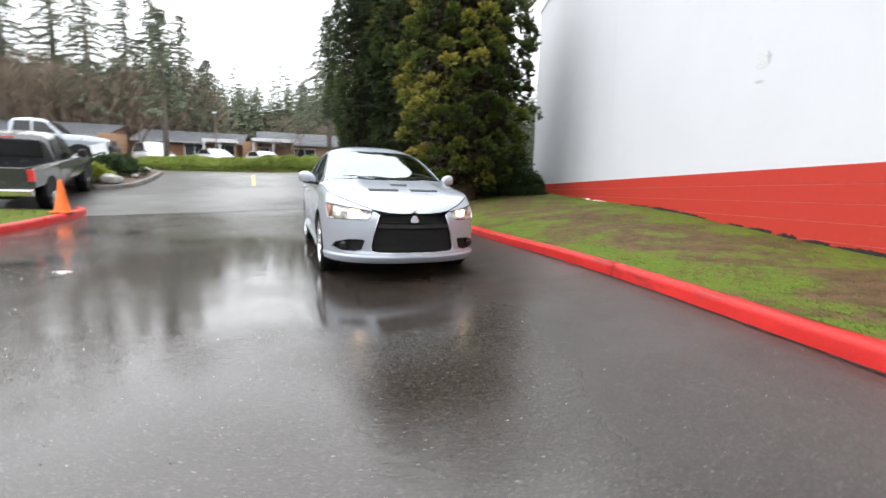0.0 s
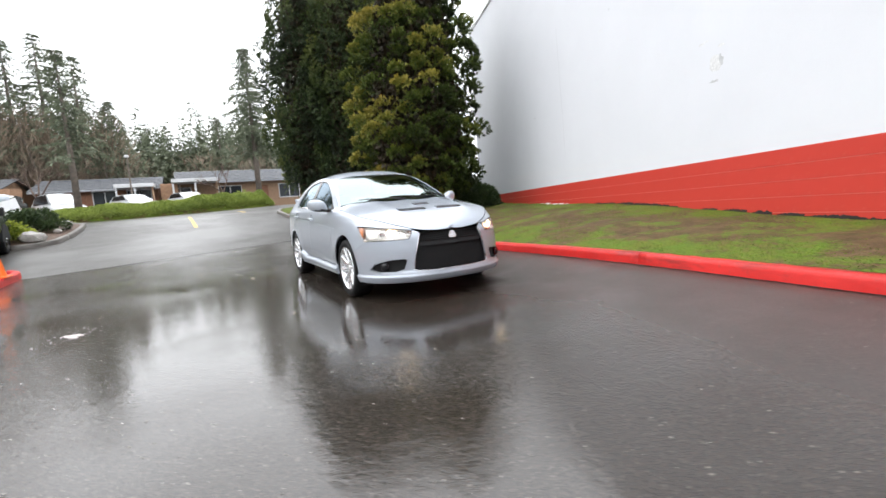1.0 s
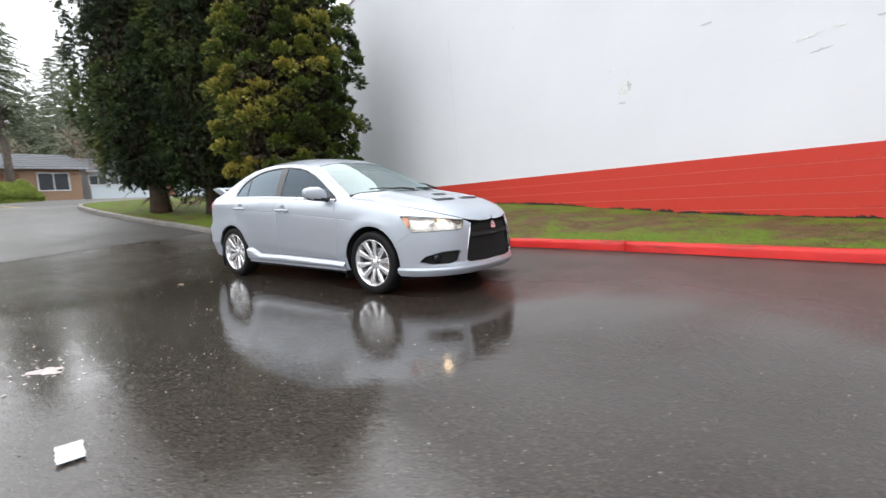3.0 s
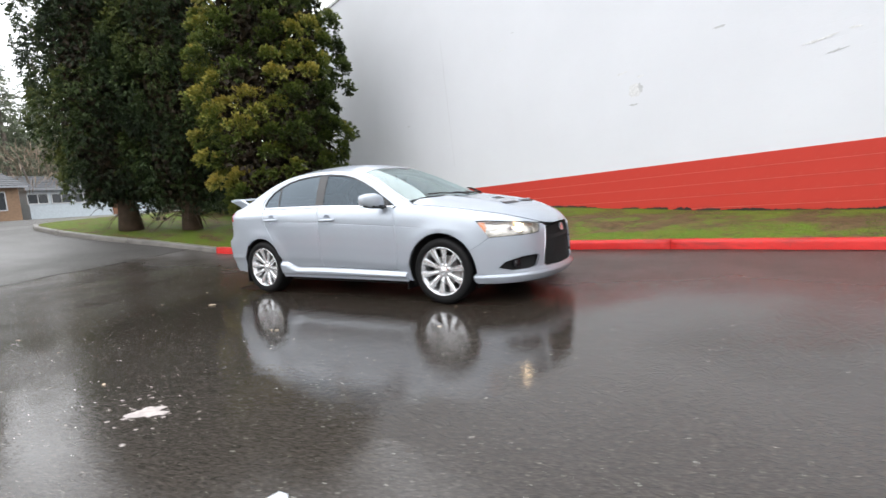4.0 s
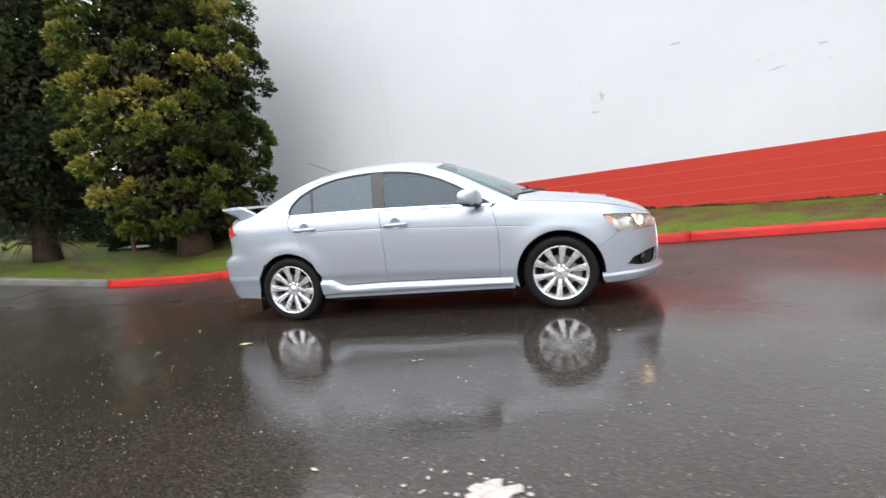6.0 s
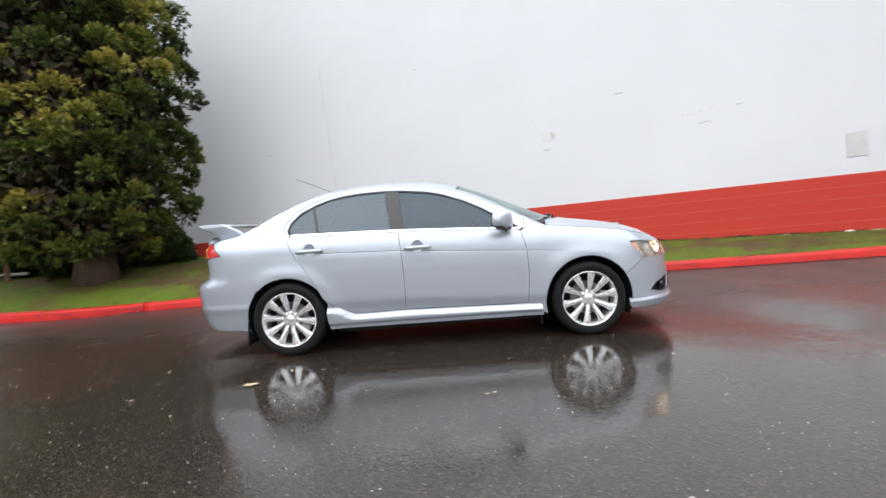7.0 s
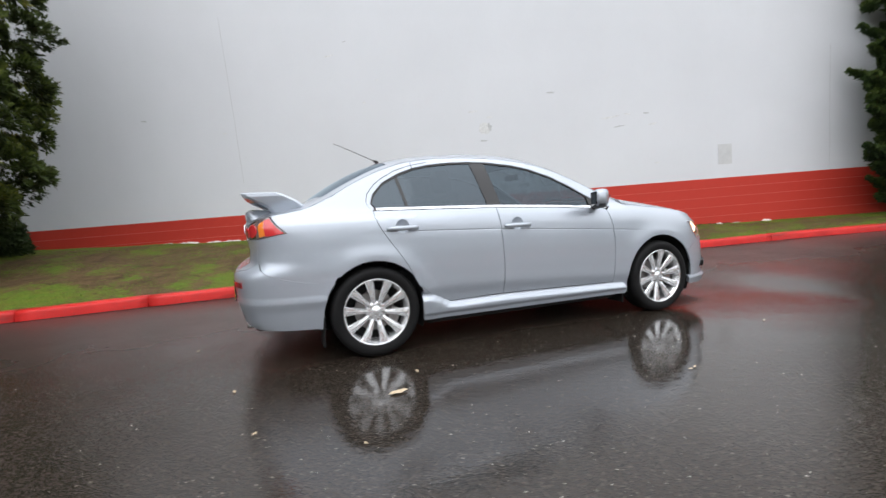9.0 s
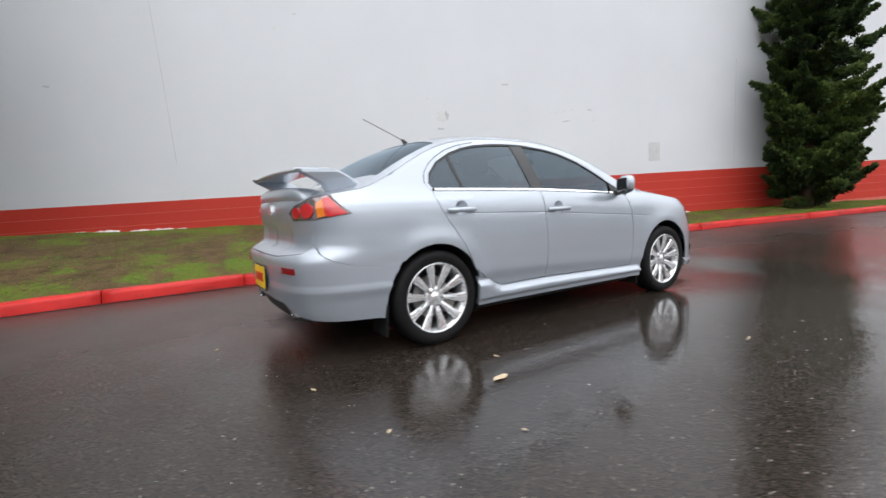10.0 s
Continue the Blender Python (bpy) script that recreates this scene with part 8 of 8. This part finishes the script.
def woods():
    """The far woods as one thing: many firs and bare trees."""
    rng = np.random.default_rng(77)
    protos = [far_fir(rng, 12 + 2 * k) for k in range(4)]
    out = []
    for k in range(490):
        a = rng.uniform(148, 212)
        d = rng.uniform(72, 88)
        x, y = 5 + d * math.cos(radians(a)), -2 + d * math.sin(radians(a))
        p = protos[k % 4]
        s = rng.uniform(0.78, 1.0) * 14.0 / (12 + 2 * (k % 4)) * (1.0 if k % 7 else 1.18)
        c, sn = math.cos(k), math.sin(k)
        q = np.stack([c * p[:, 0] - sn * p[:, 1], sn * p[:, 0] + c * p[:, 1], p[:, 2]], axis=1) * s
        out.append(q + np.array([x, y, rise(x) - 0.3]))
    # undergrowth and hidden boughs filling the belt
    n = 42000
    a, d = np.radians(rng.uniform(150, 212, n)), rng.uniform(74, 90, n)
    x, y = 5 + d * np.cos(a), -2 + d * np.sin(a)
    z = 1.8 + 9.0 * rng.uniform(0, 1, n) ** 1.15
    out.append(leaves(rng, np.stack([x, y, z], 1), rng.normal(size=(n, 3)) * np.array([1, 1, 0.4]) + np.array([0, 0, -0.4]), rng.uniform(0.9, 2.0, n), rng.uniform(0.16, 0.4, n)))
    # unseen woods on the other sides, added to darken the car's reflections
    for k in range(420):
        a = rng.uniform(212, 500)
        d = rng.uniform(58, 72)
        x, y = 5 + d * math.cos(radians(a)), -2 + d * math.sin(radians(a))
        if y > 8 and x > -25:
            continue
        p = protos[k % 4]
        c, sn = math.cos(k), math.sin(k)
        q = np.stack([c * p[:, 0] - sn * p[:, 1], sn * p[:, 0] + c * p[:, 1], p[:, 2]], axis=1) * np.array([1.5, 1.5, rng.uniform(0.8, 1.15)])
        out.append(q + np.array([x, y, rise(x) - 0.3]))
    v = np.concatenate(out)
    ob = arrays("far_woods", v, quads(len(v) // 4), HAZY_FIR_LEAF)
    tagged(ob, "belt of far conifer woods behind the houses and round about, haze put into its green", "woods", kind="stuff")
    # bare deciduous trees: trunks and a haze of twigs
    tw = []
    trunks = nb()
    for k in range(165):
        a = rng.uniform(187, 212) if k < 158 else rng.uniform(160, 187)
        d = rng.uniform(50, 70)
        x, y = 5 + d * math.cos(radians(a)), -2 + d * math.sin(radians(a))
        h = rng.uniform(7, 10) if k < 158 else rng.uniform(5, 7)
        z = rise(x) - 0.2
        tube(trunks, [(x, y, z), (x + 0.2, y, z + h * 0.5), (x + rng.normal() * 0.4, y + rng.normal() * 0.4, z + h)], [0.16, 0.09, 0.02], 5)
        n = 420
        t = rng.uniform(0.25, 1.0, n) ** 0.8
        az = rng.uniform(0, 6.283, n)
        r = (1.2 + 1.6 * np.sin(np.pi * np.clip(t * 0.9, 0, 1))) * rng.uniform(0.1, 1.0, n)
        b = np.stack([x + r * np.cos(az), y + r * np.sin(az), z + h * t], axis=1)
        dd = np.stack([0.5 * np.cos(az), 0.5 * np.sin(az), np.full(n, 0.9)], axis=1) + rng.normal(size=(n, 3)) * 0.3
        tw.append(leaves(rng, b, dd, rng.uniform(0.7, 1.6, n), rng.uniform(0.014, 0.034, n)))
    v = np.concatenate(tw)
    ob = arrays("bare_woods", v, quads(len(v) // 4), TWIG)
    tagged(ob, "brown haze of bare winter trees behind the houses", "woods", kind="stuff")
    ob = part("bare_trunks", trunks, GREY_BARK)
    tagged(ob, "thin grey trunks of the bare winter trees", "trunks", kind="stuff")


woods()


def bare_tree(x, y, height, seed, label):
    rng = random.Random(seed)
    bm = nb()

    def grow(p, d, L, r, depth):
        q = p + d * L
        tube(bm, [p, (p + q) / 2 + Vector((rng.gauss(0, 0.03), rng.gauss(0, 0.03), 0)) * L, q], [r, r * 0.8, r * 0.6], 6 if depth > 1 else 4)
        if depth:
            for _ in range(3):
                nd = (d + Vector((rng.gauss(0, 0.55), rng.gauss(0, 0.55), rng.gauss(0.1, 0.25)))).normalized()
                grow(q, nd, L * rng.uniform(0.6, 0.8), r * 0.55, depth - 1)
    grow(Vector((0, 0, -0.1)), Vector((0, 0, 1)), height * 0.32, height * 0.025, 4)
    ob = part("bare_tree", bm, BARK)
    tagged(ob, label, "tree", group="small bare trees")
    ob.matrix_world = pose(x, y, rise(x))


bare_tree(-33.0, 0.3, 4.4, 5, "small dark bare tree before the houses")
bare_tree(-34.5, -11.0, 5.0, 6, "small bare tree beside the brown house")

# ---- bits on the ground ----
PALE = plain("pale_spill", (0.40, 0.355, 0.34), 0.5, var=0.3, scale=40, relief=0.5)
PAPER = plain("wet_paper", (0.60, 0.63, 0.68), 0.4, var=0.12)
DEAD = plain("dead_leaf", (0.50, 0.40, 0.27), 0.5, var=0.2, scale=20)


def splat(name, x, y, w, h, seed, material, label, category, turn=0, lift=0.004, rough=0.3, n=26):
    rng = random.Random(seed)
    bm = nb()
    c = bm.verts.new((0, 0, lift + 0.003))
    ring = []
    for k in range(n):
        a = 2 * math.pi * k / n
        r = 1 + rng.uniform(-rough, rough)
        ring.append(bm.verts.new((w / 2 * r * math.cos(a), h / 2 * r * math.sin(a), lift)))
    for k in range(n):
        bm.faces.new((c, ring[k], ring[(k + 1) % n]))
    ob = part(name, bm, material)
    tagged(ob, label, category)
    ob.matrix_world = pose(x, y, road_z(x, y), 0, 0, turn)
    return ob


splat("paint_splash", 0.97, -3.44, 0.19, 0.14, 2, PALE, "pale splash of spilled paint on the asphalt", "splash", 20, rough=0.35)
for k in range(34):
    r = random.Random(200 + k)
    splat("splash_fleck", 0.97 + r.gauss(0, 0.17), -3.44 + r.gauss(0, 0.12), r.uniform(0.010, 0.032), r.uniform(0.008, 0.022), 300 + k, PALE, "small pale fleck beside the spilled paint", "splash", r.uniform(0, 360))["group"] = "flecks of spilled paint"
# a curled scrap of paper
bm = nb()
n = 8
rows_ = []
for i in range(n + 1):
    rows_.append([bm.verts.new((-0.10 + 0.20 * i / n, s * 0.05 * (1 - 0.1 * (i % 2)), 0.006 + 0.012 * math.sin(i * 0.9) ** 2)) for s in (-1, 1)])
for a, b in zip(rows_, rows_[1:]):
    bm.faces.new((a[0], b[0], b[1], a[1]))
ob = part("paper_scrap", bm, PAPER)
tagged(ob, "wet white scrap of paper on the asphalt", "paper")
ob.matrix_world = pose(2.32, -3.665, road_z(2.3, -3.66), 0, 0, -12)
# fallen leaves
def fallen_leaf(x, y, s, turn, seed, label):
    bm = nb()
    pts = [(-1, 0, 0.02), (-0.5, 0.34, 0.10), (0.1, 0.40, 0.06), (0.7, 0.22, 0.12), (1.0, 0, 0.03), (0.7, -0.24, 0.14), (0.1, -0.40, 0.05), (-0.5, -0.32, 0.12)]
    c = bm.verts.new((0, 0, 0.004))
    ring = [bm.verts.new((a * s / 2, b * s / 2, 0.005 + d * s * 0.5)) for a, b, d in pts]
    for k in range(8):
        bm.faces.new((c, ring[k], ring[(k + 1) % 8]))
    ob = part("fallen_leaf", bm, DEAD)
    tagged(ob, label, "leaf", group="leaves on the asphalt")
    ob.matrix_world = pose(x, y, road_z(x, y), 0, 0, turn)


fallen_leaf(-1.38, -1.585, 0.125, 12, 1, "pale brown leaf lying flat beside the car")
rng = random.Random(14)
for k in range(26):
    fallen_leaf(rng.uniform(-5, 6), rng.uniform(-4.6, 1.2) if k % 2 else rng.uniform(-4, -1.2), rng.uniform(0.02, 0.05), rng.uniform(0, 360), k, "small dead leaf on the wet asphalt")


def grit():
    """Loose stones and bits all over the drive, too many to count."""
    r = np.random.default_rng(5)
    n = 8000
    x = np.concatenate([r.uniform(-6, 7, n // 2), r.normal(0.5, 2.6, n - n // 2)])
    y = np.concatenate([r.uniform(-6.5, 2.0, n // 2), r.normal(-3.2, 1.0, n - n // 2)])
    ok = np.array([b < kerb_y(a) - 0.03 for a, b in zip(x, y)])
    x, y = x[ok], y[ok]
    m = len(x)
    s = 0.0014 + 0.0040 * r.random(m) ** 4
    z = np.array([road_z(a, b) for a, b in zip(x, y)])
    oct_ = np.array([(1, 0, 0), (0, 1, 0), (-1, 0, 0), (0, -1, 0), (0, 0, 0.8), (0, 0, -0.5)])
    a = r.uniform(0, 6.28, m)
    el = r.uniform(0.6, 1.6, m)
    v = oct_[None, :, :] * (s[:, None, None] * np.stack([el, 1 / el, np.full(m, 0.8)], axis=1)[:, None, :])
    c, sn = np.cos(a)[:, None], np.sin(a)[:, None]
    v = np.stack([c * v[:, :, 0] - sn * v[:, :, 1] + x[:, None], sn * v[:, :, 0] + c * v[:, :, 1] + y[:, None], v[:, :, 2] + (z + s * 0.3)[:, None]], axis=2)
    tri = np.array([(0, 1, 4), (1, 2, 4), (2, 3, 4), (3, 0, 4), (1, 0, 5), (2, 1, 5), (3, 2, 5), (0, 3, 5)])
    f = (tri[None] + 6 * np.arange(m)[:, None, None]).reshape(-1, 3)
    m_, nt, p = blank("loose_grit")
    geo = nt.nodes.new("ShaderNodeNewGeometry")
    nt.links.new(ramp(nt, geo.outputs["Random Per Island"], [(0.0, (0.08, 0.07, 0.06)), (0.55, (0.22, 0.20, 0.17)), (1.0, (0.60, 0.58, 0.54))]), p.inputs["Base Color"])
    p.inputs["Roughness"].default_value = 0.3
    tagged(arrays("grit", v.reshape(-1, 3), f, m_), "loose pale grit scattered over the wet asphalt", "grit", kind="stuff")


grit()

# a length of white downpipe lying on the lawn
bm = nb()
tube(bm, [(0, 0, 0.04), (1.25, 0, 0.05)], 0.035, 8)
ob = part("downpipe", bm, WHITE_PAINT)
tagged(ob, "length of white downpipe lying on the lawn", "pipe")
ob.matrix_world = pose(-10.1, 5.05, lawn_z(-9.6, 5.0) + 0.03, 0, 1, -6)
# a wooden stump post at the wall's far end
bm = nb()
tube(bm, [(0, 0, -0.1), (0, 0, 0.62)], [0.05, 0.045], 8)
ob = part("wooden_post", bm, BROWN)
tagged(ob, "short brown wooden post beneath the trees", "post")
ob.matrix_world = pose(-9.0, 4.6, lawn_z(-9.0, 4.6))

# tar joint between the new paving and the old drive
bm = nb()
rows = []
for i in range(40):
    y = 2.0 - 7.6 * i / 39
    x = -7.62 - 0.3 * y + 0.035 * math.sin(2.1 * y) + 0.02 * math.sin(7.3 * y)
    w = 0.016 + 0.010 * math.sin(5.1 * y + 1)
    rows.append([bm.verts.new((x + s * w, y, road_z(x + s * w, y) + 0.005)) for s in (-1, 1)])
for a, b in zip(rows, rows[1:]):
    bm.faces.new((a[0], b[0], b[1], a[1]))
tagged(part("tar_joint", bm, TAR), "thin black tar joint across the asphalt", "joint", kind="structure")
